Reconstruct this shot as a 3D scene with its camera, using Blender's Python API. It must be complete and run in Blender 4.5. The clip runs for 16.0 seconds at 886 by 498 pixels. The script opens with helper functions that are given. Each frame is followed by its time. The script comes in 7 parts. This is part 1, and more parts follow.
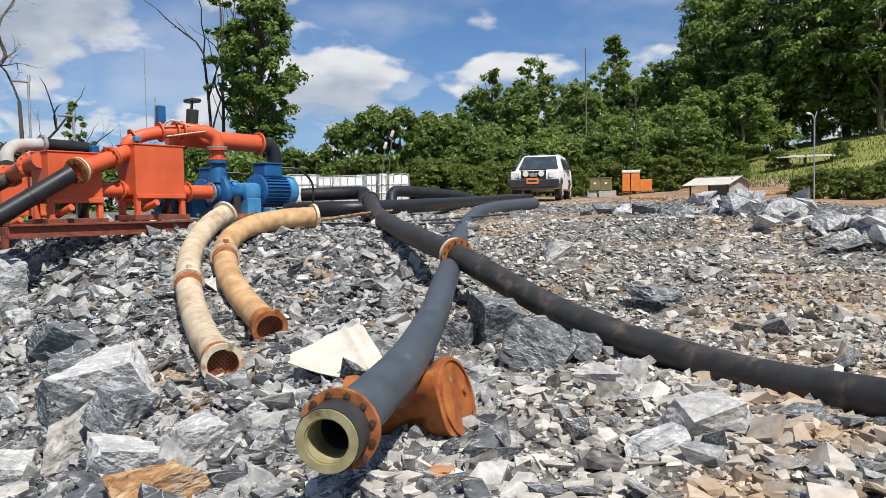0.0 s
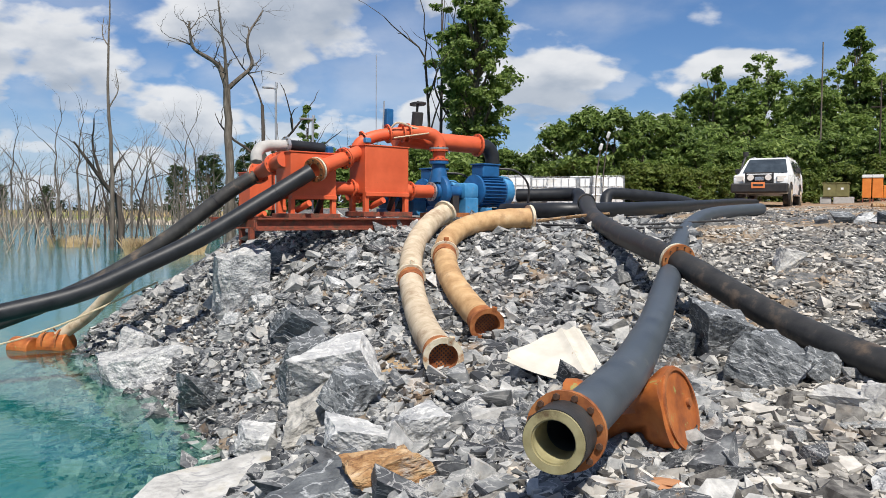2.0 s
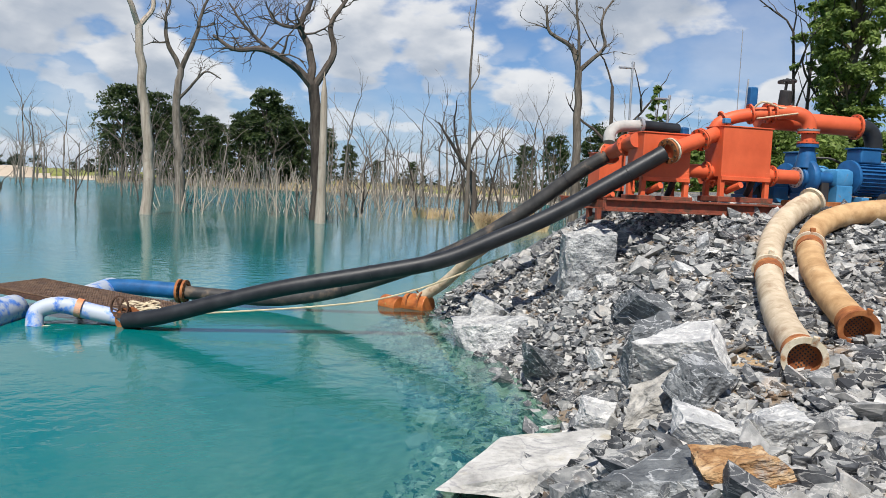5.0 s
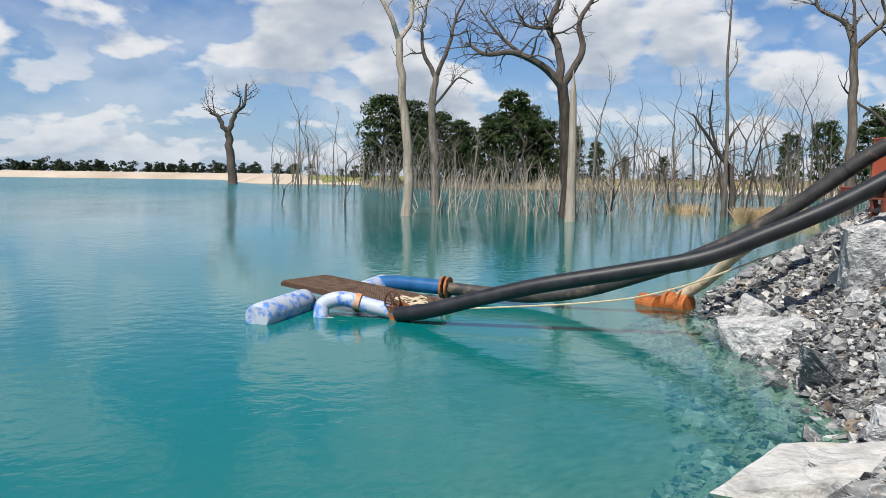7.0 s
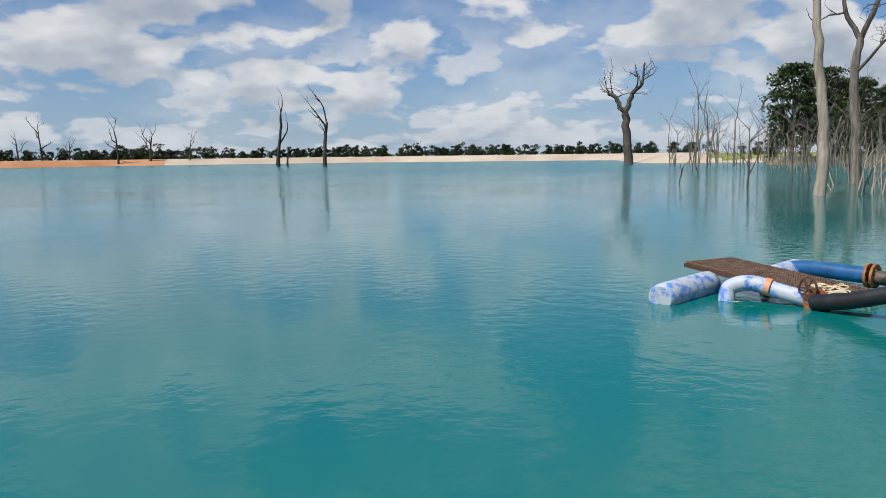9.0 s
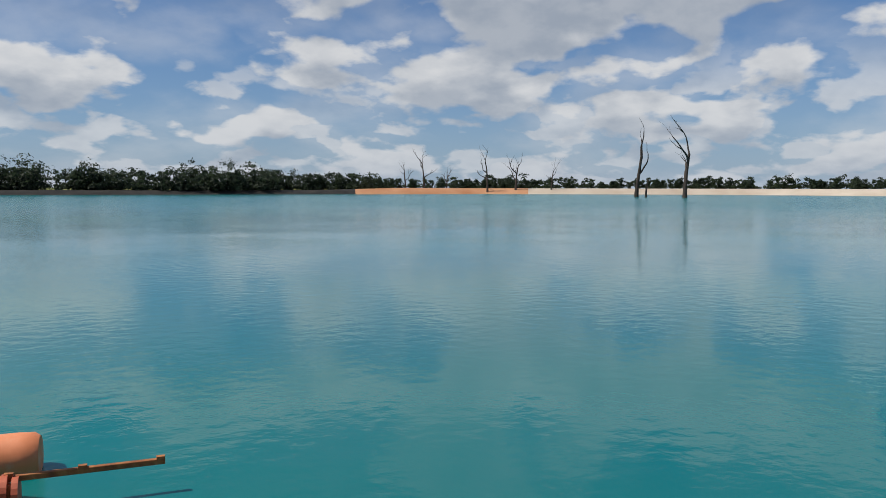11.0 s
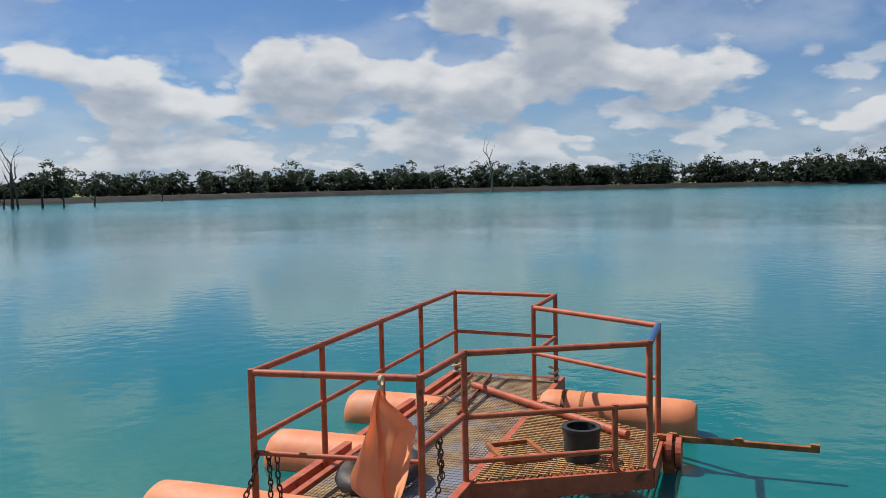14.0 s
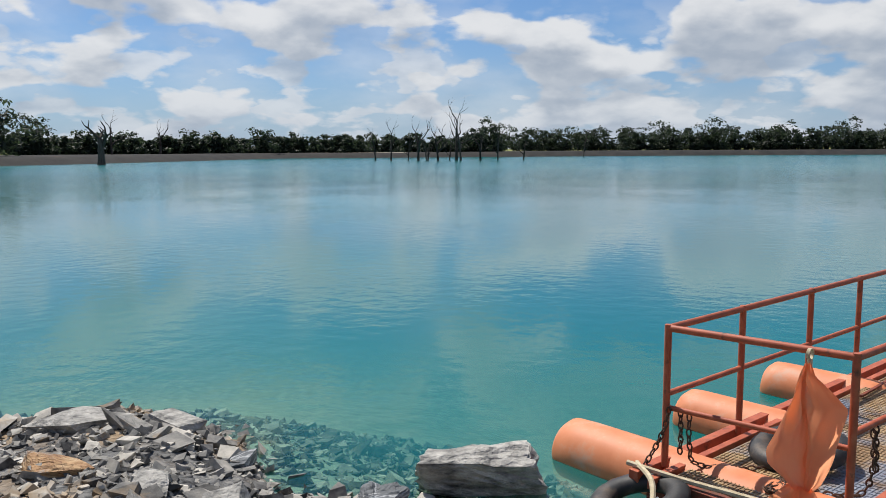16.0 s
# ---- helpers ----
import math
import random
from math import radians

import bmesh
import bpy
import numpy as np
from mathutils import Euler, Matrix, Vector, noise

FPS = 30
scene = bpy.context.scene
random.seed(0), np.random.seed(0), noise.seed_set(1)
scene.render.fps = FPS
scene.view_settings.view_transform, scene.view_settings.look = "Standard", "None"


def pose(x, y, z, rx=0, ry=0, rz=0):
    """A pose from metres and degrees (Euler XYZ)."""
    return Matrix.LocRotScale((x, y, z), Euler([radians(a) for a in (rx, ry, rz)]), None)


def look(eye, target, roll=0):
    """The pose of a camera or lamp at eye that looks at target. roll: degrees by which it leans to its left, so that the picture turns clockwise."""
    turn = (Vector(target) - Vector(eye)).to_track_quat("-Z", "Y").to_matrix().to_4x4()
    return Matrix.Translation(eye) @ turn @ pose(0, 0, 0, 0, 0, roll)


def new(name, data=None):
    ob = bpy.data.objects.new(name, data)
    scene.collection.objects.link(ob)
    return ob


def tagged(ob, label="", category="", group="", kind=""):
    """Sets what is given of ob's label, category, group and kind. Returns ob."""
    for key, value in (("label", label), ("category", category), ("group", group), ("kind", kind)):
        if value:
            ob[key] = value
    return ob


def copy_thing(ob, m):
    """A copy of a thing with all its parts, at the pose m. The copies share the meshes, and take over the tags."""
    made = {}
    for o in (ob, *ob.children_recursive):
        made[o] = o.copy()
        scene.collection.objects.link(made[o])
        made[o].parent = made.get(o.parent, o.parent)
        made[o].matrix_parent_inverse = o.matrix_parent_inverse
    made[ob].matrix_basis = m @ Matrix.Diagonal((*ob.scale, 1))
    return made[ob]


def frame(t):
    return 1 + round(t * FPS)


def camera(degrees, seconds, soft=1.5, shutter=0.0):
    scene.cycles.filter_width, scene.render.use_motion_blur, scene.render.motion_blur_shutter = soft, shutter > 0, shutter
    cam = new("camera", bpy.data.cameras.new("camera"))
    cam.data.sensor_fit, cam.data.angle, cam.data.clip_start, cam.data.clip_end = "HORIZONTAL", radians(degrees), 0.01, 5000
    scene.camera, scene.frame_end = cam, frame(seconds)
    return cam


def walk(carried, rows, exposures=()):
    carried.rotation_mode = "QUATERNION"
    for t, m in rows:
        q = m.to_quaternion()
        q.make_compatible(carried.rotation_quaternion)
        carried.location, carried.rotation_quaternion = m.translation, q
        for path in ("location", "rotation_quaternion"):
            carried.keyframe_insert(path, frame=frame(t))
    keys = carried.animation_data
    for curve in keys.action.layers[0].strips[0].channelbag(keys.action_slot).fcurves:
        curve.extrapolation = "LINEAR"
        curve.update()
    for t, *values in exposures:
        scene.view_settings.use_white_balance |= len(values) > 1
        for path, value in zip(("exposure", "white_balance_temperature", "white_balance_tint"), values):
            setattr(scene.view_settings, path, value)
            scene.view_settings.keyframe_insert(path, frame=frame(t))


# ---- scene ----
cam = camera(57.71, 16.0, soft=0.5)

PATH = [
    (0, pose(-0.000, -0.000, 2.600, 87.28, 1.03, 0.00)),
    (0.5, pose(-0.031, 0.001, 2.599, 87.35, 1.00, 4.29)),
    (1, pose(-0.065, -0.013, 2.608, 87.40, 0.57, 7.68)),
    (1.5, pose(-0.094, -0.043, 2.614, 87.46, 0.03, 11.12)),
    (2, pose(-0.118, -0.060, 2.615, 87.41, -0.38, 14.76)),
    (2.5, pose(-0.146, -0.064, 2.618, 87.30, -0.59, 18.62)),
    (3, pose(-0.167, -0.068, 2.613, 87.19, -0.61, 23.17)),
    (3.5, pose(-0.183, -0.061, 2.605, 86.93, -0.65, 27.68)),
    (4, pose(-0.199, -0.063, 2.596, 86.58, -0.94, 31.39)),
    (4.2, pose(-0.225, -0.073, 2.596, 86.30, -1.50, 32.84)),
    (6.5, pose(-0.253, -0.223, 2.577, 85.08, -1.36, 51.11)),
    (7, pose(-0.266, -0.327, 2.585, 84.85, -0.80, 56.09)),
    (7.5, pose(-0.260, -0.415, 2.595, 84.48, -0.13, 61.73)),
    (8, pose(-0.266, -0.473, 2.583, 84.03, 0.29, 67.88)),
    (8.5, pose(-0.223, -0.532, 2.589, 83.46, 0.54, 74.65)),
    (9, pose(-0.151, -0.579, 2.607, 83.40, 0.71, 83.55)),
    (9.2, pose(-0.135, -0.595, 2.615, 83.61, 0.73, 85.75)),
    (11.5, pose(-0.135, -0.556, 2.651, 85.99, -0.09, 114.78)),
    (12, pose(-0.134, -0.579, 2.635, 86.17, 0.19, 120.44)),
    (12.5, pose(-0.061, -0.577, 2.629, 86.19, 0.05, 127.01)),
    (13, pose(0.011, -0.668, 2.612, 85.98, 0.12, 135.13)),
    (13.5, pose(0.121, -0.714, 2.600, 85.57, 0.64, 143.95)),
    (14, pose(0.191, -0.731, 2.598, 85.53, 1.29, 150.68)),
    (14.5, pose(0.235, -0.764, 2.581, 85.18, 1.62, 155.99)),
    (15, pose(0.253, -0.741, 2.586, 84.39, 1.52, 164.08)),
    (15.5, pose(0.259, -0.740, 2.582, 83.64, 1.01, 172.53)),
    (16, pose(0.276, -0.711, 2.583, 82.91, 0.34, 179.76)),
]
walk(cam, PATH, ((0, 0.22), (3, 0.22), (6.5, 0.24), (9, 0.06), (11.5, -0.10), (13, -0.04), (14.5, 0.04), (16, 0.10)))

# ---- world, sun ----
SUN_WAY = Vector((0.45, -0.76, 1.30)).normalized()
world = bpy.data.worlds.new("world")
scene.world = world
world.use_nodes = True
wn, wl = world.node_tree.nodes, world.node_tree.links
wn.clear()


def wnode(kind, **values):
    n = wn.new(kind)
    for k, v in values.items():
        n.inputs[k.replace("_", " ")].default_value = v
    return n


def wmath(op, a, b=None, c=None):
    n = wn.new("ShaderNodeMath")
    n.operation = op
    for i, v in enumerate((a, b, c)):
        if v is None:
            continue
        if isinstance(v, (int, float)):
            n.inputs[i].default_value = v
        else:
            wl.new(v, n.inputs[i])
    return n.outputs[0]


def wmix(fac, a, b):
    n = wn.new("ShaderNodeMix")
    n.data_type = "RGBA"
    for i, v in ((0, fac), (6, a), (7, b)):
        if isinstance(v, (int, float, tuple)):
            n.inputs[i].default_value = v
        else:
            wl.new(v, n.inputs[i])
    return n.outputs[2]


sky = wn.new("ShaderNodeTexSky")
sky.sky_type = "NISHITA"
sky.sun_disc = False
sky.sun_elevation = math.asin(SUN_WAY.z)
sky.sun_rotation = math.atan2(SUN_WAY.x, SUN_WAY.y)
sky.air_density, sky.dust_density, sky.ozone_density = 1.0, 0.3, 2.5
sky_dim = wn.new("ShaderNodeVectorMath")
sky_dim.operation = "MULTIPLY"
sky_dim.inputs[1].default_value = (0.058, 0.082, 0.112)
wl.new(sky.outputs[0], sky_dim.inputs[0])
coord = wn.new("ShaderNodeTexCoord")
split = wn.new("ShaderNodeSeparateXYZ")
wl.new(coord.outputs["Generated"], split.inputs[0])
up = wmath("MAXIMUM", split.outputs[2], 0.0)


def cloud_plane(raise_by):
    """The sky's directions laid out so that clouds flatten and crowd towards the horizon."""
    lift = wmath("ADD", up, 0.36 + raise_by)
    plane = wn.new("ShaderNodeCombineXYZ")
    wl.new(wmath("DIVIDE", split.outputs[0], lift), plane.inputs[0])
    wl.new(wmath("DIVIDE", split.outputs[1], lift), plane.inputs[1])
    return plane.outputs[0]


FLAT, FLAT_ABOVE = cloud_plane(0.0), cloud_plane(0.03)


def cloud_noise(plane, offset, scale, detail, rough=0.52):
    shift = wn.new("ShaderNodeVectorMath")
    shift.inputs[1].default_value = offset
    wl.new(plane, shift.inputs[0])
    n = wnode("ShaderNodeTexNoise", Scale=scale, Detail=detail, Roughness=rough, Distortion=0.1)
    wl.new(shift.outputs[0], n.inputs["Vector"])
    return n.outputs[0]


def ramp_of(value, low, high):
    n = wn.new("ShaderNodeMapRange")
    n.interpolation_type = "SMOOTHSTEP"
    n.inputs[1].default_value, n.inputs[2].default_value = low, high
    wl.new(value, n.inputs[0])
    return n.outputs[0]


HEAPS = (3.1, 7.7, 0.4)
cover = ramp_of(cloud_noise(FLAT, HEAPS, 3.7, 9, 0.46), 0.485, 0.56)
veil = ramp_of(cloud_noise(FLAT, (9.3, 2.2, 0), 2.4, 7), 0.40, 0.66)
bank = ramp_of(cloud_noise(FLAT, (1.3, 5.2, 2.0), 5.5, 7, 0.48), 0.50, 0.59)
cover = wmath("MAXIMUM", cover, wmath("MULTIPLY", bank, wmath("MULTIPLY", ramp_of(up, 0.20, 0.09), 0.8)))
cover = wmath("MAXIMUM", cover, wmath("MULTIPLY", veil, 0.36))
cover = wmath("MULTIPLY", cover, wmath("SUBTRACT", 1.0, wmath("MULTIPLY", ramp_of(up, 0.20, 0.40), 0.48)))
shade = ramp_of(cloud_noise(FLAT_ABOVE, HEAPS, 3.7, 7, 0.46), 0.46, 0.65)
puff = ramp_of(cloud_noise(FLAT_ABOVE, (5.1, 0.7, 1.4), 11.0, 6), 0.35, 0.68)
shade = wmath("ADD", wmath("MULTIPLY", shade, 0.76), wmath("MULTIPLY", puff, 0.24))
cloud = wmix(shade, (1.0, 1.0, 1.0, 1), (0.46, 0.52, 0.61, 1))
haze = wmath("POWER", wmath("SUBTRACT", 1.0, up), 8.0)
clear = wmix(wmath("MULTIPLY", haze, 0.5), sky_dim.outputs[0], (0.36, 0.50, 0.74, 1))
both = wmix(wmath("MULTIPLY", cover, 0.92), clear, cloud)
both = wmix(wmath("MULTIPLY", wmath("POWER", wmath("SUBTRACT", 1.0, up), 16.0), 0.55), both, (0.50, 0.61, 0.77, 1))
back = wnode("ShaderNodeBackground", Strength=0.76)
wl.new(both, back.inputs[0])
wout = wn.new("ShaderNodeOutputWorld")
wl.new(back.outputs[0], wout.inputs[0])

sun = new("sun", bpy.data.lights.new("sun", "SUN"))
sun.data.energy, sun.data.angle, sun.data.color = 5.0, radians(0.6), (1.0, 0.95, 0.88)
sun.matrix_world = look(SUN_WAY * 50, (0, 0, 0))
scene.view_settings.exposure = 0.10


# ---- materials ----
def material(name, stops, scale=6.0, detail=6.0, rough=(0.6, 0.8), metal=0.0, bump=0.3, bump_scale=40.0, depth=0.01,
             stretch=(1, 1, 1), island=0.0, random_ob=0.0, stain=None, stain_scale=1.5, stain_at=(0.5, 0.65), vein=None, vein_scale=3.0):
    """A surface whose colour runs through stops by noise, with a second layer of stains and a fine relief."""
    m = bpy.data.materials.new(name)
    m.use_nodes = True
    n, l = m.node_tree.nodes, m.node_tree.links
    b = n["Principled BSDF"]
    tc = n.new("ShaderNodeTexCoord")
    mp = n.new("ShaderNodeMapping")
    mp.inputs["Scale"].default_value = stretch
    l.new(tc.outputs["Object"], mp.inputs[0])
    t = n.new("ShaderNodeTexNoise")
    t.inputs["Scale"].default_value, t.inputs["Detail"].default_value = scale, detail
    t.inputs["Roughness"].default_value = 0.6
    l.new(mp.outputs[0], t.inputs["Vector"])
    value = t.outputs[0]
    if island or random_ob:
        src = n.new("ShaderNodeNewGeometry" if island else "ShaderNodeObjectInfo")
        add = n.new("ShaderNodeMath")
        add.operation = "MULTIPLY_ADD"
        l.new(src.outputs["Random Per Island" if island else "Random"], add.inputs[0])
        add.inputs[1].default_value = island or random_ob
        sub = n.new("ShaderNodeMath")
        sub.operation = "SUBTRACT"
        l.new(value, sub.inputs[0])
        sub.inputs[1].default_value = 0.5 * (island or random_ob)
        l.new(sub.outputs[0], add.inputs[2])
        value = add.outputs[0]
    r = n.new("ShaderNodeValToRGB")
    r.color_ramp.elements[0].position, r.color_ramp.elements[0].color = stops[0][0], (*stops[0][1], 1)
    r.color_ramp.elements[1].position, r.color_ramp.elements[1].color = stops[-1][0], (*stops[-1][1], 1)
    for p, c in stops[1:-1]:
        r.color_ramp.elements.new(p).color = (*c, 1)
    l.new(value, r.inputs[0])
    colour = r.outputs[0]
    if stain:
        s = n.new("ShaderNodeTexNoise")
        s.inputs["Scale"].default_value, s.inputs["Detail"].default_value = stain_scale, 8
        s.inputs["Roughness"].default_value = 0.65
        l.new(tc.outputs["Object"], s.inputs["Vector"])
        mr = n.new("ShaderNodeMapRange")
        mr.inputs[1].default_value, mr.inputs[2].default_value = stain_at
        l.new(s.outputs[0], mr.inputs[0])
        mx = n.new("ShaderNodeMix")
        mx.data_type = "RGBA"
        l.new(mr.outputs[0], mx.inputs[0])
        l.new(colour, mx.inputs[6])
        mx.inputs[7].default_value = (*stain, 1)
        colour = mx.outputs[2]
    if vein:
        vm = n.new("ShaderNodeMapping")
        vm.inputs["Scale"].default_value, vm.inputs["Rotation"].default_value = (1, 1.6, 3.6), (0.5, 0.3, 0.2)
        l.new(tc.outputs["Object"], vm.inputs[0])
        vt = n.new("ShaderNodeTexNoise")
        vt.inputs["Scale"].default_value, vt.inputs["Detail"].default_value, vt.inputs["Distortion"].default_value = vein_scale, 7, 0.8
        l.new(vm.outputs[0], vt.inputs["Vector"])
        off = n.new("ShaderNodeMath")
        off.operation = "SUBTRACT"
        off.inputs[1].default_value = 0.5
        l.new(vt.outputs[0], off.inputs[0])
        wide = n.new("ShaderNodeMath")
        wide.operation = "ABSOLUTE"
        l.new(off.outputs[0], wide.inputs[0])
        vr = n.new("ShaderNodeMapRange")
        vr.inputs[1].default_value, vr.inputs[2].default_value = 0.0, 0.028
        vr.inputs[3].default_value, vr.inputs[4].default_value = 0.75, 0.0
        l.new(wide.outputs[0], vr.inputs[0])
        vx = n.new("ShaderNodeMix")
        vx.data_type = "RGBA"
        l.new(vr.outputs[0], vx.inputs[0])
        l.new(colour, vx.inputs[6])
        vx.inputs[7].default_value = (*vein, 1)
        colour = vx.outputs[2]
    l.new(colour, b.inputs["Base Color"])
    rr = n.new("ShaderNodeMapRange")
    rr.inputs[3].default_value, rr.inputs[4].default_value = rough
    l.new(t.outputs[0], rr.inputs[0])
    l.new(rr.outputs[0], b.inputs["Roughness"])
    b.inputs["Metallic"].default_value = metal
    b.inputs["Specular IOR Level"].default_value = 0.12 if rough[0] >= 0.75 else 0.4
    if bump:
        f = n.new("ShaderNodeTexNoise")
        f.inputs["Scale"].default_value, f.inputs["Detail"].default_value = bump_scale, 5
        l.new(mp.outputs[0], f.inputs["Vector"])
        bp = n.new("ShaderNodeBump")
        bp.inputs["Strength"].default_value, bp.inputs["Distance"].default_value = bump, depth
        l.new(f.outputs[0], bp.inputs["Height"])
        l.new(bp.outputs[0], b.inputs["Normal"])
    return m


SLATE = ((0.16, (0.030, 0.032, 0.036)), (0.38, (0.11, 0.115, 0.12)), (0.58, (0.235, 0.24, 0.235)), (0.78, (0.37, 0.362, 0.34)), (0.94, (0.58, 0.565, 0.53)))
M_RUBBLE = material("slate_rubble", SLATE, 9, 7, (0.55, 0.9), 0, 0.5, 40, 0.008, island=0.75, stain=(0.36, 0.23, 0.12), stain_scale=0.8, stain_at=(0.60, 0.74), vein=(0.46, 0.45, 0.43), vein_scale=4.0)
M_STONE = material("slate_stone", SLATE, 5, 7, (0.55, 0.9), 0, 0.6, 24, 0.012, stretch=(1, 1, 2.5), random_ob=0.45, stain=(0.38, 0.24, 0.12), stain_scale=1.6, stain_at=(0.60, 0.72), vein=(0.58, 0.57, 0.54), vein_scale=2.2)
M_BOULDER = material("pale_slate", ((0.26, (0.13, 0.135, 0.14)), (0.42, (0.32, 0.325, 0.325)), (0.58, (0.48, 0.48, 0.465)), (0.72, (0.64, 0.635, 0.61))), 5, 12, (0.6, 0.9), 0, 1.0, 16, 0.05, stretch=(1, 1, 1.1), random_ob=0.12, stain=(0.60, 0.59, 0.56), stain_scale=7, stain_at=(0.60, 0.66), vein=(0.66, 0.65, 0.63), vein_scale=3.2)
M_LEDGE = material("layered_slate", ((0.30, (0.08, 0.078, 0.072)), (0.44, (0.26, 0.25, 0.225)), (0.58, (0.42, 0.40, 0.36)), (0.74, (0.58, 0.55, 0.49))), 5, 12, (0.6, 0.9), 0, 1.0, 14, 0.05, stretch=(1, 1, 2.2))
M_PALEROCK = material("pale_veined_slate", ((0.26, (0.22, 0.225, 0.225)), (0.42, (0.40, 0.40, 0.395)), (0.58, (0.53, 0.525, 0.505)), (0.72, (0.64, 0.635, 0.61))), 5, 12, (0.6, 0.9), 0, 1.0, 16, 0.05, stain=(0.30, 0.30, 0.30), stain_scale=3.5, stain_at=(0.58, 0.70), vein=(0.70, 0.69, 0.66), vein_scale=3.2)
M_PALESLAB = material("whitish_slate", ((0.28, (0.26, 0.255, 0.24)), (0.46, (0.42, 0.41, 0.385)), (0.7, (0.58, 0.57, 0.54))), 4, 12, (0.6, 0.9), 0, 0.8, 18, 0.03, stain=(0.40, 0.36, 0.28), stain_scale=2.5, stain_at=(0.56, 0.72), vein=(0.25, 0.25, 0.25), vein_scale=2.0)
M_DARKROCK = material("dark_slate", ((0.3, (0.06, 0.065, 0.07)), (0.55, (0.14, 0.15, 0.155)), (0.75, (0.25, 0.26, 0.26))), 5, 10, (0.5, 0.85), 0, 1.0, 16, 0.05, stretch=(1, 1, 1.1), stain=(0.34, 0.35, 0.35), stain_scale=4, stain_at=(0.60, 0.68), vein=(0.52, 0.53, 0.53), vein_scale=3.0)
M_RUSTROCK = material("ochre_rock", ((0.3, (0.20, 0.095, 0.035)), (0.45, (0.36, 0.20, 0.085)), (0.58, (0.48, 0.32, 0.17)), (0.75, (0.56, 0.46, 0.34))), 6, 12, (0.6, 0.9), 0, 1.0, 18, 0.05, stretch=(1, 1, 4), stain=(0.34, 0.31, 0.27), stain_scale=4, stain_at=(0.56, 0.66), vein=(0.16, 0.07, 0.03), vein_scale=4.0)
# ground tones darkened to paint the shade in gaps between the stones
M_GRAVEL = material("crushed_slate_ground_gap_shade", ((0.3, (0.05, 0.05, 0.05)), (0.5, (0.14, 0.14, 0.137)), (0.72, (0.28, 0.27, 0.25))), 9, 12, (0.75, 0.95), 0, 1.0, 16, 0.06, stain=(0.38, 0.27, 0.16), stain_scale=0.35, stain_at=(0.52, 0.66))
# yard slate lightened and warmed: sunlight put into the chip colour, plus ochre stains
M_YARD = material("sunlit_slate_chips", ((0.14, (0.06, 0.055, 0.05)), (0.34, (0.20, 0.19, 0.17)), (0.52, (0.35, 0.33, 0.295)), (0.72, (0.47, 0.44, 0.39)), (0.9, (0.62, 0.59, 0.53))), 9, 7, (0.6, 0.9), 0, 0.5, 40, 0.008, island=0.7, stain=(0.44, 0.30, 0.17), stain_scale=0.5, stain_at=(0.52, 0.68))
M_SHORE = material("weathered_shore_slate", ((0.14, (0.03, 0.029, 0.027)), (0.36, (0.13, 0.125, 0.115)), (0.58, (0.27, 0.255, 0.225)), (0.78, (0.42, 0.39, 0.33)), (0.95, (0.56, 0.52, 0.45))), 9, 7, (0.6, 0.9), 0, 0.5, 40, 0.008, island=0.75, stain=(0.38, 0.25, 0.12), stain_scale=1.1, stain_at=(0.56, 0.70))
M_SHORE_STONE = material("weathered_shore_stone", ((0.16, (0.035, 0.034, 0.032)), (0.38, (0.13, 0.125, 0.115)), (0.58, (0.25, 0.24, 0.215)), (0.80, (0.38, 0.355, 0.31))), 5, 7, (0.6, 0.9), 0, 0.6, 24, 0.012, stretch=(1, 1, 2.5), random_ob=0.45, stain=(0.36, 0.25, 0.13), stain_scale=1.6, stain_at=(0.54, 0.68), vein=(0.40, 0.38, 0.34), vein_scale=2.0)
M_EARTH = material("brown_earth", ((0.3, (0.20, 0.12, 0.07)), (0.7, (0.36, 0.24, 0.15))), 1.2, 12, (0.8, 0.95), 0, 0.8, 6, 0.06, stain=(0.30, 0.26, 0.20), stain_scale=0.3)
M_GRASSLAND = material("rough_grass_ground", ((0.3, (0.12, 0.15, 0.04)), (0.55, (0.24, 0.25, 0.075)), (0.75, (0.36, 0.29, 0.13))), 0.5, 12, (0.8, 0.95), 0, 1.0, 5, 0.1)
M_SAND = material("pale_sand", ((0.3, (0.36, 0.29, 0.22)), (0.7, (0.52, 0.45, 0.36))), 0.05, 12, (0.8, 0.95), 0, 0.4, 2, 0.05)
M_ORANGESOIL = material("orange_soil", ((0.3, (0.34, 0.14, 0.06)), (0.7, (0.48, 0.27, 0.15))), 0.06, 12, (0.8, 0.95), 0, 0.4, 2, 0.05)
M_DIKE = material("grey_rock_dike", ((0.3, (0.018, 0.018, 0.017)), (0.6, (0.038, 0.036, 0.033)), (0.8, (0.07, 0.052, 0.04))), 0.25, 12, (0.8, 0.95), 0, 0.6, 2, 0.1)
M_BED = material("lake_bed", ((0.3, (0.16, 0.19, 0.15)), (0.7, (0.36, 0.38, 0.31))), 5, 10, (0.7, 0.9), 0, 0.8, 10, 0.04)
M_RED = material("orange_red_paint", ((0.3, (0.52, 0.085, 0.03)), (0.6, (0.66, 0.12, 0.045)), (0.8, (0.72, 0.17, 0.07))), 2, 8, (0.38, 0.6), 0, 0.12, 20, 0.004, stain=(0.30, 0.09, 0.04), stain_scale=5, stain_at=(0.63, 0.76))
M_DARKRED = material("rusty_red_steel", ((0.3, (0.14, 0.035, 0.02)), (0.7, (0.30, 0.075, 0.04))), 6, 8, (0.6, 0.85), 0, 0.3, 30, 0.005, stain=(0.10, 0.055, 0.035), stain_scale=7)
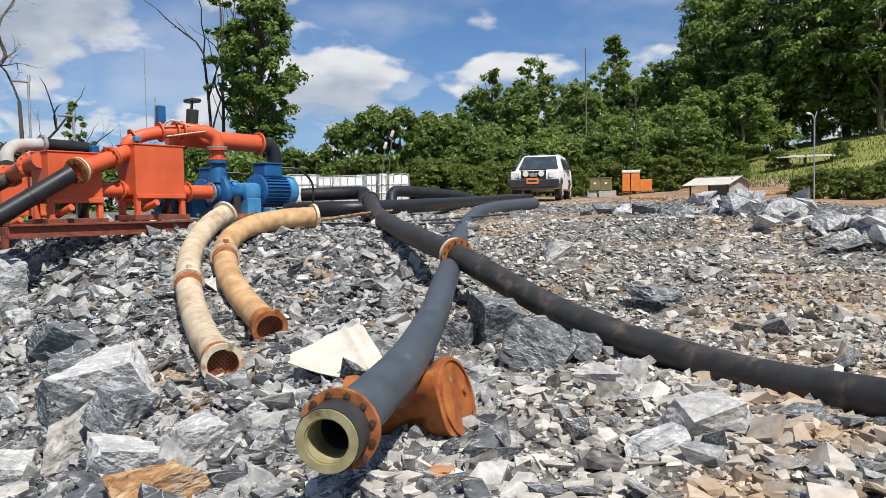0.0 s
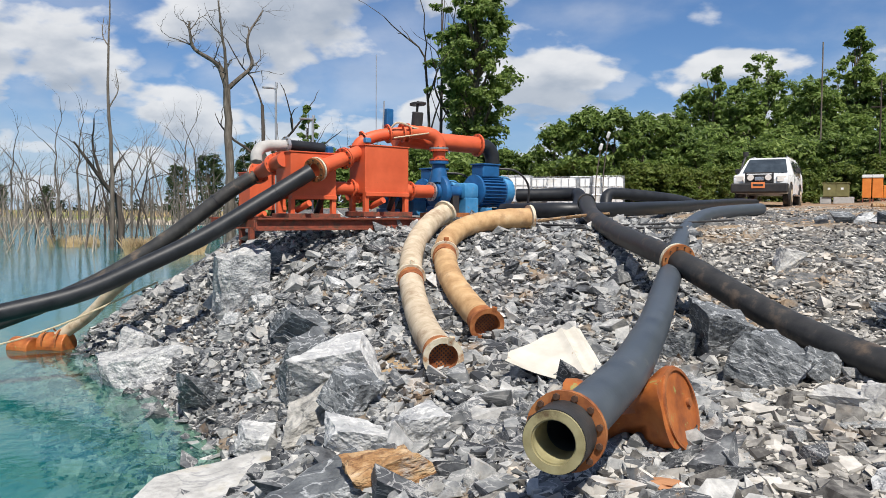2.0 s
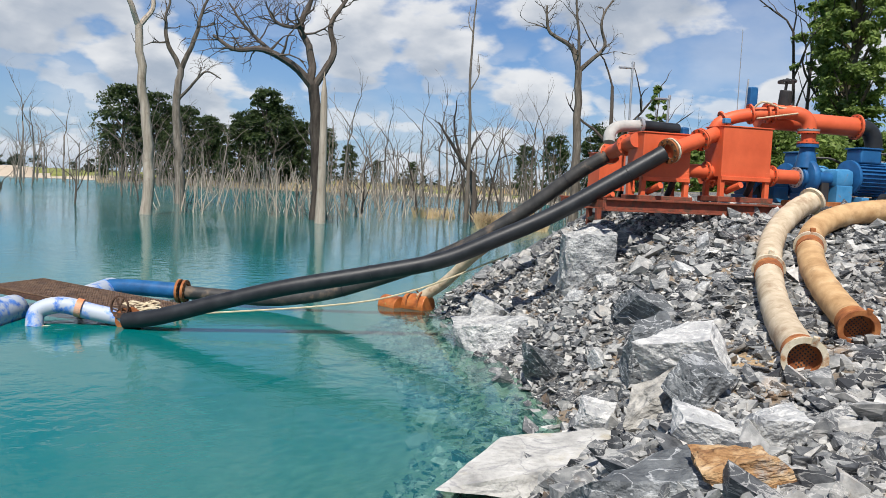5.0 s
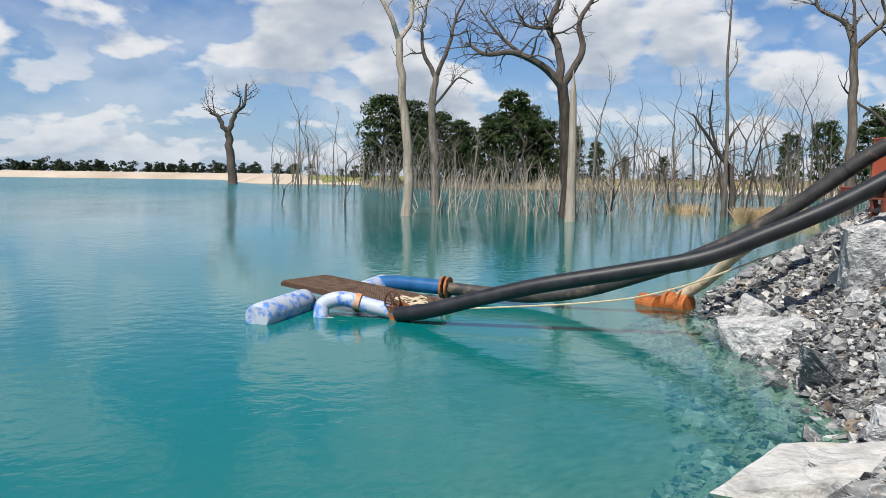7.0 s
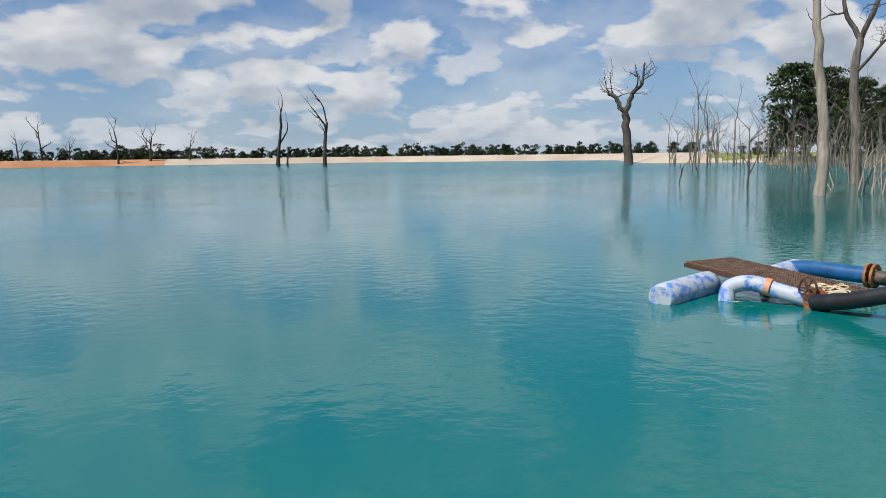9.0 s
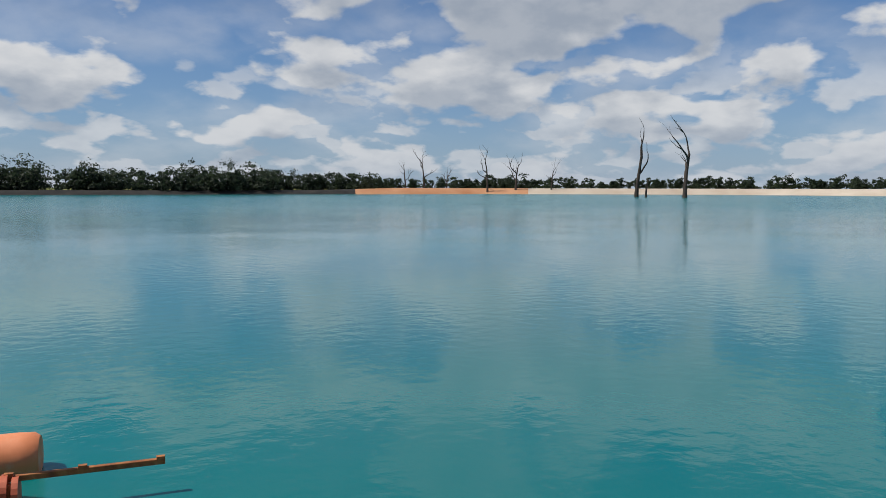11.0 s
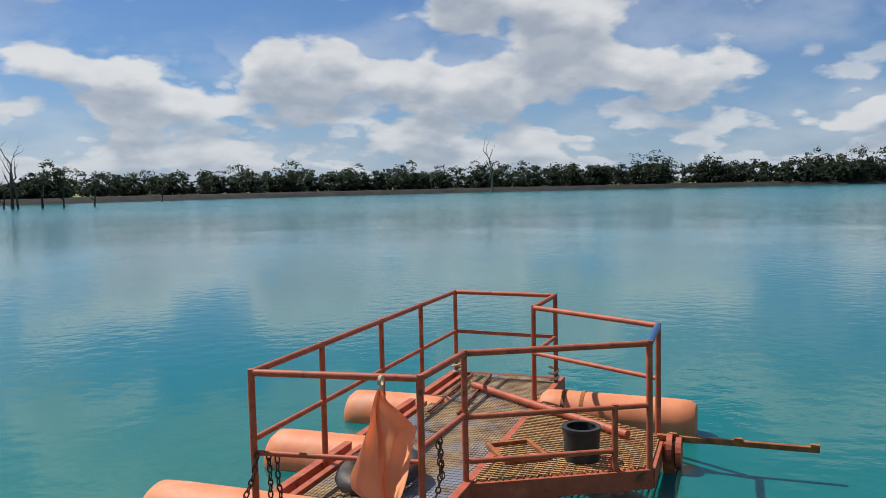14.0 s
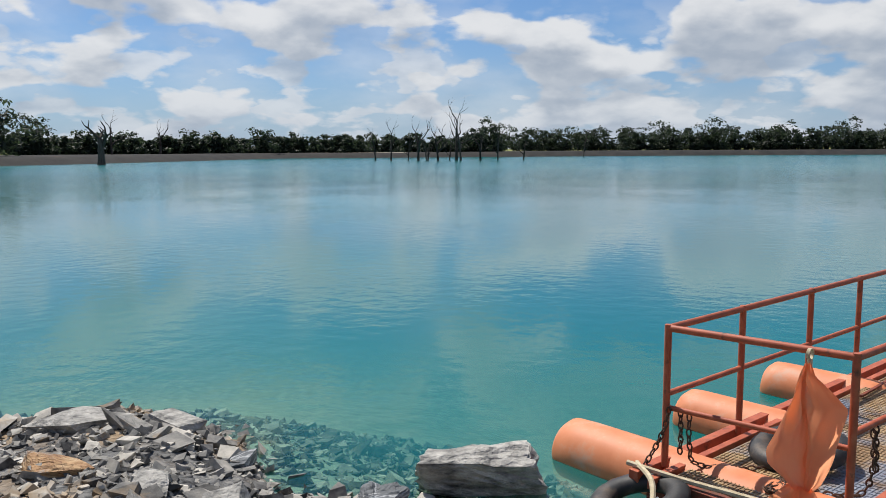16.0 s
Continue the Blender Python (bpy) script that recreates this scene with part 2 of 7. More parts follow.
M_BLUE = material("blue_enamel", ((0.3, (0.012, 0.065, 0.17)), (0.6, (0.016, 0.11, 0.28)), (0.8, (0.04, 0.18, 0.38))), 4, 8, (0.3, 0.5), 0, 0.1, 20, 0.004, stain=(0.10, 0.10, 0.09), stain_scale=6, stain_at=(0.62, 0.74))
M_LIGHTBLUE = material("chipped_light_blue_paint", ((0.3, (0.03, 0.18, 0.37)), (0.7, (0.08, 0.28, 0.50))), 5, 8, (0.35, 0.6), 0, 0.1, 20, 0.004, stain=(0.20, 0.14, 0.10), stain_scale=8, stain_at=(0.6, 0.68))
M_HDPE = material("black_polyethylene", ((0.3, (0.010, 0.011, 0.013)), (0.7, (0.024, 0.026, 0.029))), 5, 8, (0.32, 0.55), 0, 0.15, 30, 0.004, stain=(0.06, 0.057, 0.054), stain_scale=4, stain_at=(0.62, 0.88))
M_HDPE_DUST = material("dusty_grey_polyethylene", ((0.3, (0.042, 0.052, 0.064)), (0.7, (0.080, 0.095, 0.11))), 3, 8, (0.34, 0.55), 0, 0.15, 30, 0.004, stain=(0.20, 0.19, 0.17), stain_scale=5, stain_at=(0.60, 0.82))
M_RUBBER = material("dirty_black_rubber", ((0.3, (0.02, 0.02, 0.02)), (0.7, (0.05, 0.048, 0.045))), 6, 8, (0.42, 0.66), 0, 0.3, 40, 0.005, stain=(0.17, 0.12, 0.08), stain_scale=3, stain_at=(0.55, 0.75))
M_HOSE = material("beige_suction_hose", ((0.3, (0.36, 0.27, 0.17)), (0.55, (0.55, 0.45, 0.32)), (0.75, (0.66, 0.57, 0.43))), 5, 10, (0.6, 0.85), 0, 0.3, 26, 0.008, stain=(0.25, 0.15, 0.08), stain_scale=3, stain_at=(0.55, 0.72))
M_HOSETAN = material("tan_suction_hose", ((0.3, (0.34, 0.19, 0.08)), (0.55, (0.52, 0.33, 0.16)), (0.75, (0.62, 0.44, 0.26))), 5, 10, (0.6, 0.85), 0, 0.3, 26, 0.008, stain=(0.22, 0.12, 0.06), stain_scale=3, stain_at=(0.56, 0.72))
M_RUST = material("rusted_steel", ((0.3, (0.16, 0.05, 0.02)), (0.5, (0.32, 0.11, 0.035)), (0.72, (0.46, 0.20, 0.07))), 8, 10, (0.65, 0.9), 0.1, 0.4, 40, 0.005)
M_BARREL = material("orange_rusty_drum_steel", ((0.3, (0.20, 0.055, 0.02)), (0.5, (0.42, 0.125, 0.03)), (0.75, (0.52, 0.20, 0.06))), 4, 10, (0.35, 0.65), 0.15, 0.25, 30, 0.006, stain=(0.32, 0.30, 0.10), stain_scale=9, stain_at=(0.62, 0.68))
M_FLANGEWHITE = material("worn_cream_flange", ((0.3, (0.45, 0.38, 0.26)), (0.7, (0.68, 0.62, 0.48))), 10, 8, (0.55, 0.8), 0, 0.3, 40, 0.005, stain=(0.35, 0.17, 0.07), stain_scale=9, stain_at=(0.52, 0.66))
M_LINER = material("yellowed_pipe_lining", ((0.3, (0.22, 0.19, 0.09)), (0.7, (0.40, 0.36, 0.20))), 8, 8, (0.45, 0.7), 0, 0.2, 30, 0.004, stain=(0.10, 0.06, 0.03), stain_scale=5, stain_at=(0.55, 0.68))
M_SHEET = material("cream_painted_sheet", ((0.3, (0.50, 0.46, 0.38)), (0.7, (0.66, 0.62, 0.54))), 3, 8, (0.5, 0.7), 0, 0.1, 20, 0.004, stain=(0.36, 0.22, 0.11), stain_scale=5, stain_at=(0.64, 0.74))
M_FLOATORANGE = material("faded_orange_drum", ((0.3, (0.60, 0.185, 0.07)), (0.7, (0.74, 0.28, 0.13))), 3, 8, (0.45, 0.7), 0, 0.15, 20, 0.005, stain=(0.55, 0.36, 0.26), stain_scale=3, stain_at=(0.55, 0.75))
M_FLOATBLUE = material("faded_blue_drum", ((0.35, (0.03, 0.13, 0.48)), (0.6, (0.10, 0.25, 0.62))), 3, 8, (0.4, 0.65), 0, 0.15, 20, 0.005, stain=(0.42, 0.46, 0.52), stain_scale=5, stain_at=(0.40, 0.52))
M_RAIL = material("rail_orange_paint", ((0.3, (0.34, 0.075, 0.034)), (0.6, (0.48, 0.12, 0.057)), (0.8, (0.57, 0.20, 0.105))), 7, 8, (0.45, 0.65), 0, 0.15, 40, 0.003, stain=(0.12, 0.05, 0.03), stain_scale=8, stain_at=(0.58, 0.70))
M_DECK = material("rusty_worn_deck_plate", ((0.3, (0.20, 0.12, 0.07)), (0.5, (0.42, 0.28, 0.15)), (0.7, (0.58, 0.44, 0.25))), 5, 10, (0.38, 0.6), 0.3, 0.5, 40, 0.006, stain=(0.30, 0.32, 0.37), stain_scale=1.4, stain_at=(0.50, 0.62))
M_RAFTDECK = material("brown_rusted_mesh", ((0.3, (0.07, 0.042, 0.028)), (0.5, (0.15, 0.092, 0.058)), (0.72, (0.26, 0.17, 0.11))), 6, 8, (0.5, 0.8), 0.1, 0.4, 40, 0.005)
M_GRATE = material("tan_rusted_grating", ((0.3, (0.26, 0.13, 0.05)), (0.55, (0.46, 0.28, 0.12)), (0.75, (0.58, 0.42, 0.22))), 6, 8, (0.5, 0.75), 0.1, 0.3, 40, 0.004)
M_ROPE = material("pale_rope", ((0.3, (0.42, 0.34, 0.22)), (0.7, (0.62, 0.54, 0.38))), 12, 6, (0.8, 0.9), 0, 0.3, 90, 0.003)
M_CHAIN = material("dark_rusty_chain", ((0.3, (0.05, 0.03, 0.022)), (0.7, (0.15, 0.08, 0.05))), 20, 6, (0.6, 0.85), 0.3, 0.2, 80, 0.002)
M_DEADWOOD = material("bleached_dead_wood", ((0.3, (0.08, 0.066, 0.053)), (0.55, (0.165, 0.14, 0.115)), (0.75, (0.28, 0.245, 0.21))), 1.6, 10, (0.8, 0.95), 0, 0.6, 6, 0.05, stretch=(3, 3, 0.6), random_ob=0.25)
M_DARKWOOD = material("dark_dead_wood", ((0.3, (0.038, 0.031, 0.026)), (0.7, (0.115, 0.095, 0.08))), 1.6, 10, (0.8, 0.95), 0, 0.6, 6, 0.05, stretch=(3, 3, 0.6), random_ob=0.3)
M_PALEWOOD = material("pale_bare_trunk_wood", ((0.3, (0.24, 0.20, 0.155)), (0.7, (0.46, 0.40, 0.33))), 1.4, 10, (0.8, 0.95), 0, 0.6, 6, 0.05, stretch=(4, 4, 0.4), stain=(0.20, 0.15, 0.11), stain_scale=0.9, stain_at=(0.56, 0.68))
M_BARK = material("forest_bark", ((0.3, (0.07, 0.055, 0.04)), (0.7, (0.19, 0.16, 0.12))), 2, 10, (0.8, 0.95), 0, 0.6, 6, 0.05)
M_DRYGRASS = material("dry_reeds", ((0.2, (0.32, 0.22, 0.11)), (0.8, (0.56, 0.42, 0.24))), 0.5, 6, (0.8, 0.95), 0, 0, island=0.5)
M_WHITEPAINT = material("white_car_paint", ((0.3, (0.74, 0.74, 0.73)), (0.7, (0.82, 0.82, 0.81))), 2, 6, (0.22, 0.32), 0, 0.03, 10, 0.002, stain=(0.55, 0.46, 0.36), stain_scale=1.2, stain_at=(0.62, 0.85))
M_PLASTIC = material("black_plastic", ((0.3, (0.022, 0.022, 0.024)), (0.7, (0.045, 0.042, 0.04))), 6, 6, (0.45, 0.65), 0, 0.1, 40, 0.002)
M_GREENBOX = material("olive_painted_box", ((0.3, (0.13, 0.12, 0.045)), (0.7, (0.22, 0.20, 0.08))), 3, 6, (0.5, 0.7), 0, 0.1, 20, 0.003)
M_ORANGEBIN = material("orange_tank_paint", ((0.3, (0.62, 0.17, 0.03)), (0.7, (0.76, 0.26, 0.05))), 3, 6, (0.4, 0.6), 0, 0.1, 20, 0.003)
M_WHITE = material("white_plastic", ((0.3, (0.66, 0.66, 0.64)), (0.7, (0.80, 0.80, 0.78))), 3, 6, (0.4, 0.6), 0, 0.08, 20, 0.003, stain=(0.52, 0.46, 0.34), stain_scale=2, stain_at=(0.55, 0.75))
M_GALV = material("galvanised_steel", ((0.3, (0.36, 0.37, 0.38)), (0.7, (0.55, 0.56, 0.57))), 8, 6, (0.35, 0.55), 0.7, 0.1, 40, 0.002)
M_CONCRETE = material("grey_concrete", ((0.3, (0.34, 0.33, 0.31)), (0.7, (0.50, 0.48, 0.45))), 5, 8, (0.8, 0.95), 0, 0.3, 30, 0.004)
M_TINROOF = material("pale_tin_roof", ((0.3, (0.48, 0.46, 0.41)), (0.7, (0.64, 0.61, 0.54))), 2, 8, (0.4, 0.6), 0.2, 0.1, 20, 0.003, stain=(0.40, 0.30, 0.18), stain_scale=2, stain_at=(0.58, 0.72))
M_GREYBOARD = material("weathered_grey_boards", ((0.3, (0.24, 0.24, 0.23)), (0.7, (0.42, 0.41, 0.39))), 3, 8, (0.7, 0.9), 0, 0.3, 20, 0.004, stretch=(1, 1, 5))
M_CHROME = material("brushed_metal", ((0.3, (0.45, 0.45, 0.46)), (0.7, (0.62, 0.62, 0.63))), 8, 4, (0.2, 0.35), 0.9, 0, 40)
M_LENS = material("clear_lamp_glass", ((0.3, (0.70, 0.64, 0.58)), (0.7, (0.85, 0.80, 0.74))), 8, 4, (0.08, 0.15), 0, 0)
M_GLASS = material("dark_car_glass", ((0.3, (0.03, 0.04, 0.05)), (0.7, (0.06, 0.075, 0.09))), 3, 4, (0.05, 0.1), 0, 0)
M_PLATEORANGE = material("orange_plate", ((0.3, (0.70, 0.20, 0.06)), (0.7, (0.80, 0.27, 0.10))), 8, 4, (0.4, 0.5), 0, 0)


def leaf_material(name, dark, mid, light, through_light=0.54):
    """Leaves that let some light through."""
    m = material(name, ((0.12, dark), (0.5, mid), (0.88, light)), 0.35, 6, (0.42, 0.6), 0, 0, island=0.6)
    n, l = m.node_tree.nodes, m.node_tree.links
    b = n["Principled BSDF"]
    thin = n.new("ShaderNodeBsdfTranslucent")
    l.new(b.inputs["Base Color"].links[0].from_socket, thin.inputs[0])
    mix = n.new("ShaderNodeMixShader")
    mix.inputs[0].default_value = through_light
    l.new(b.outputs[0], mix.inputs[1])
    l.new(thin.outputs[0], mix.inputs[2])
    l.new(mix.outputs[0], n["Material Output"].inputs[0])
    return m


M_CANVAS = leaf_material("orange_canvas", (0.78, 0.27, 0.12), (0.88, 0.35, 0.17), (0.92, 0.46, 0.26), 0.78)
M_LEAF = leaf_material("forest_leaf", (0.06, 0.105, 0.024), (0.18, 0.265, 0.062), (0.38, 0.47, 0.14))
M_LEAFDARK = leaf_material("dark_forest_leaf", (0.05, 0.09, 0.022), (0.135, 0.205, 0.052), (0.28, 0.36, 0.10))
M_LEAFLIGHT = leaf_material("bright_shrub_leaf", (0.07, 0.11, 0.02), (0.16, 0.22, 0.045), (0.30, 0.34, 0.09))
M_LEAFBROWN = leaf_material("brownish_leaf", (0.06, 0.05, 0.02), (0.15, 0.115, 0.04), (0.27, 0.17, 0.07))
# darker copy of the leaf tones, with the far crowns' shade in the colour
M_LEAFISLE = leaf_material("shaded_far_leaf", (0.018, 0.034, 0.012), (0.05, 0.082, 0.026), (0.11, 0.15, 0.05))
# near-black leaf tones hold the shade of the silhouetted distant woods
M_LEAFFAR = leaf_material("distant_shaded_leaf", (0.013, 0.022, 0.013), (0.032, 0.050, 0.026), (0.060, 0.088, 0.042))

M_WATER = bpy.data.materials.new("turquoise_lake_water")
M_WATER.use_nodes = True
qn, ql = M_WATER.node_tree.nodes, M_WATER.node_tree.links
deep = qn["Principled BSDF"]
deep.inputs["Roughness"].default_value, deep.inputs["IOR"].default_value = 0.06, 1.30
qt = qn.new("ShaderNodeTexCoord")
tint = qn.new("ShaderNodeTexNoise")
tint.inputs["Scale"].default_value, tint.inputs["Detail"].default_value = 0.05, 4
ql.new(qt.outputs["Object"], tint.inputs["Vector"])
tr = qn.new("ShaderNodeValToRGB")
tr.color_ramp.elements[0].position, tr.color_ramp.elements[0].color = 0.35, (0.0, 0.114, 0.128, 1)
tr.color_ramp.elements[1].position, tr.color_ramp.elements[1].color = 0.70, (0.0, 0.146, 0.136, 1)
ql.new(tint.outputs[0], tr.inputs[0])
ql.new(tr.outputs[0], deep.inputs["Base Color"])
stretch = qn.new("ShaderNodeMapping")
stretch.inputs["Scale"].default_value = (1.0, 1.0, 1.0)
stretch.inputs["Rotation"].default_value = (0, 0, 0.5)
ql.new(qt.outputs["Object"], stretch.inputs[0])
rip = qn.new("ShaderNodeTexNoise")
rip.inputs["Scale"].default_value, rip.inputs["Detail"].default_value = 2.6, 5
ql.new(stretch.outputs[0], rip.inputs["Vector"])
calm = qn.new("ShaderNodeTexNoise")
calm.inputs["Scale"].default_value = 0.12
ql.new(qt.outputs["Object"], calm.inputs["Vector"])
calm_range = qn.new("ShaderNodeMapRange")
calm_range.inputs[1].default_value, calm_range.inputs[2].default_value = 0.4, 0.65
calm_range.inputs[3].default_value, calm_range.inputs[4].default_value = 0.45, 1.0
ql.new(calm.outputs[0], calm_range.inputs[0])
height = qn.new("ShaderNodeMath")
height.operation = "MULTIPLY"
ql.new(rip.outputs[0], height.inputs[0])
chop = qn.new("ShaderNodeAttribute")
chop.attribute_name = "chop"
gust = qn.new("ShaderNodeMath")
gust.operation = "MULTIPLY"
ql.new(calm_range.outputs[0], gust.inputs[0])
ql.new(chop.outputs["Fac"], gust.inputs[1])
ql.new(gust.outputs[0], height.inputs[1])
ruffle = qn.new("ShaderNodeMapRange")
ruffle.inputs[1].default_value, ruffle.inputs[2].default_value = 0.7, 9.7
ruffle.inputs[3].default_value, ruffle.inputs[4].default_value = 0.05, 0.24
ql.new(chop.outputs["Fac"], ruffle.inputs[0])
ql.new(ruffle.outputs[0], deep.inputs["Roughness"])
wave = qn.new("ShaderNodeBump")
wave.inputs["Strength"].default_value, wave.inputs["Distance"].default_value = 0.6, 0.02
ql.new(height.outputs[0], wave.inputs["Height"])
ql.new(wave.outputs[0], deep.inputs["Normal"])
see = qn.new("ShaderNodeBsdfTransparent")
see.inputs[0].default_value = (0.52, 0.82, 0.73, 1)
gloss = qn.new("ShaderNodeBsdfGlossy")
gloss.inputs["Roughness"].default_value = 0.02
ql.new(wave.outputs[0], gloss.inputs["Normal"])
fres = qn.new("ShaderNodeFresnel")
fres.inputs[0].default_value = 1.33
ql.new(wave.outputs[0], fres.inputs["Normal"])
shallow = qn.new("ShaderNodeMixShader")
ql.new(fres.outputs[0], shallow.inputs[0])
ql.new(see.outputs[0], shallow.inputs[1])
ql.new(gloss.outputs[0], shallow.inputs[2])
clarity = qn.new("ShaderNodeAttribute")
clarity.attribute_name = "clarity"
water_mix = qn.new("ShaderNodeMixShader")
ql.new(clarity.outputs["Fac"], water_mix.inputs[0])
ql.new(deep.outputs[0], water_mix.inputs[1])
ql.new(shallow.outputs[0], water_mix.inputs[2])
ql.new(water_mix.outputs[0], qn["Material Output"].inputs[0])


# ---- builders ----
def part(name, bm, mat, parent=None, label="", smooth_shade=False):
    """Links a bmesh as one mesh object under a thing or a part."""
    me = bpy.data.meshes.new(name)
    bm.to_mesh(me)
    bm.free()
    me.materials.append(mat)
    if smooth_shade:
        me.polygons.foreach_set("use_smooth", [True] * len(me.polygons))
        me.set_sharp_from_angle(angle=radians(40))
    ob = new(name, me)
    if parent:
        ob.parent = parent
    if label:
        ob["label"] = label
    return ob


def thing(name, m, label, category, group="", kind=""):
    """An Empty at the base of a thing, to parent its parts."""
    ob = new(name)
    ob.matrix_basis = m if isinstance(m, Matrix) else Matrix.Translation(m)
    return tagged(ob, label, category, group, kind)


def block(size, at=(0, 0, 0), rot=(0, 0, 0), bevel=0.0, bm=None):
    bm = bm or bmesh.new()
    m = pose(*at, *rot) @ Matrix.Diagonal((*size, 1))
    made = bmesh.ops.create_cube(bm, size=1, matrix=m)["verts"]
    if bevel:
        edges = list({e for v in made for e in v.link_edges})
        bmesh.ops.bevel(bm, geom=edges, offset=bevel, segments=2, affect="EDGES", profile=0.5)
    return bm


def drum(r, length, at=(0, 0, 0), rot=(0, 0, 0), segs=24, bevel=0.0, r2=None, bm=None):
    """A cylinder along its own z, from its middle."""
    bm = bm or bmesh.new()
    made = bmesh.ops.create_cone(bm, cap_ends=True, segments=segs, radius1=r, radius2=r if r2 is None else r2, depth=length, matrix=pose(*at, *rot))["verts"]
    if bevel:
        edges = [e for e in {e for v in made for e in v.link_edges} if any(len(f.verts) > 4 for f in e.link_faces)]
        bmesh.ops.bevel(bm, geom=edges, offset=bevel, segments=2, affect="EDGES", profile=0.5)
    return bm


def glide(points, steps=8):
    """A smooth curve through points (Catmull-Rom)."""
    p = [Vector(q) for q in points]
    p = [2 * p[0] - p[1], *p, 2 * p[-1] - p[-2]]
    out = []
    for a, b, c, d in zip(p, p[1:], p[2:], p[3:]):
        for i in range(steps):
            t = i / steps
            out.append(0.5 * ((2 * b) + (c - a) * t + (2 * a - 5 * b + 4 * c - d) * t * t + (3 * b - a - 3 * c + d) * t ** 3))
    out.append(p[-2])
    return out


def tube(points, radius, segs=16, caps=True, bm=None, inner=0.0):
    """A tube along points; radius one number or one for each point; inner makes it hollow."""
    bm = bm or bmesh.new()
    pts = [Vector(q) for q in points]
    n = len(pts)
    rad = [radius] * n if isinstance(radius, (int, float)) else list(radius)
    side = None
    rings, holes = [], []
    for i, q in enumerate(pts):
        way = (pts[min(i + 1, n - 1)] - pts[max(i - 1, 0)]).normalized()
        if side is None:
            side = way.orthogonal().normalized()
        side = (side - way * side.dot(way)).normalized()
        other = way.cross(side)
        circle = [(math.cos(2 * math.pi * k / segs), math.sin(2 * math.pi * k / segs)) for k in range(segs)]
        rings.append([bm.verts.new(q + rad[i] * (c * side + s * other)) for c, s in circle])
        if inner:
            holes.append([bm.verts.new(q + inner * (c * side + s * other)) for c, s in circle])
    for a, b in zip(rings, rings[1:]):
        for k in range(segs):
            bm.faces.new((a[k], a[(k + 1) % segs], b[(k + 1) % segs], b[k]))
    if inner:
        for a, b in zip(holes, holes[1:]):
            for k in range(segs):
                bm.faces.new((a[k], b[k], b[(k + 1) % segs], a[(k + 1) % segs]))
        for a, b, flip in ((rings[0], holes[0], False), (rings[-1], holes[-1], True)):
            for k in range(segs):
                j = (k + 1) % segs
                bm.faces.new((a[k], a[j], b[j], b[k]) if flip else (a[k], b[k], b[j], a[j]))
    elif caps:
        bm.faces.new(rings[0][::-1])
        bm.faces.new(rings[-1])
    return bm


def ring_at(q, way, outer, inner, thick, segs=28, bm=None):
    q, way = Vector(q), Vector(way).normalized()
    return tube([q - way * thick / 2, q + way * thick / 2], outer, segs, bm=bm, inner=inner)


BOLT = []


def bolts_at(parent, q, way, circle, count, length):
    """A ring of bolts, each one an object of its own on one mesh."""
    if not BOLT:
        bm = drum(0.013, 1.0, segs=6)
        drum(0.022, 0.30, (0, 0, 0.36), segs=6, bm=bm)
        me = bpy.data.meshes.new("bolt")
        bm.to_mesh(me)
        bm.free()
        me.materials.append(M_CHAIN)
        BOLT.append(me)
    q, way = Vector(q), Vector(way).normalized()
    a = way.orthogonal().normalized()
    b = way.cross(a)
    turn = way.to_track_quat("Z", "Y").to_matrix().to_4x4()
    for k in range(count):
        w = 2 * math.pi * k / count
        ob = new("bolt", BOLT[0])
        ob.parent = parent
        ob.matrix_basis = Matrix.Translation(q + circle * (math.cos(w) * a + math.sin(w) * b)) @ turn @ Matrix.Diagonal((0.8, 0.8, length, 1))


def mesh_of(name, verts, faces, mat, smooth_shade=False):
    me = bpy.data.meshes.new(name)
    verts, faces = np.asarray(verts, np.float32), np.asarray(faces, np.int32)
    k = faces.shape[1]
    me.vertices.add(len(verts))
    me.vertices.foreach_set("co", verts.ravel())
    me.loops.add(faces.size)
    me.loops.foreach_set("vertex_index", faces.ravel())
    me.polygons.add(len(faces))
    me.polygons.foreach_set("loop_start", np.arange(0, faces.size, k, dtype=np.int32))
    me.polygons.foreach_set("use_smooth", np.full(len(faces), smooth_shade))
    me.update(calc_edges=True)
    for m in mat if isinstance(mat, (list, tuple)) else [mat]:
        me.materials.append(m)
    return me


# ---- the land and the lake ----
LAKE = [(-4.65, 7.7), (-3.95, 6.5), (-3.45, 4.6), (-3.0, 2.0), (-2.9, -1.0), (-2.3, -3.4), (-1.2, -5.3), (0.3, -6.2),
        (1.5, -6.5), (2.0, -7.5), (3.0, -8.3), (5.0, -8.1), (9.0, -7.6), (20, -10), (60, -35), (120, -80),
        (72, -160), (47, -247), (-70, -262), (-163, -255), (-258, -190), (-373, -106), (-392, 0), (-330, 110),
        (-212, 78), (-200, 96), (-180, 123), (-116, 143), (-60, 120), (-24, 62), (-16, 34), (-15, 22), (-12.0, 15.0), (-10.5, 12.9), (-9.0, 11.6),
        (-6.2, 9.2)]
PROFILE_Y = (-200, -40, -12, -5, -3.4, -1.8, 5, 7.6, 9.5, 11.2, 13.0, 20, 34, 60, 200)
PROFILE_Z = (2.7, 2.7, 0.2, 0.2, 0.6, 1.0, 1.03, 1.08, 1.4, 1.85, 2.33, 2.62, 2.95, 3.6, 5.0)


def smooth(a, b, v):
    k = np.clip((v - a) / (b - a), 0, 1)
    return k * k * (3 - 2 * k)


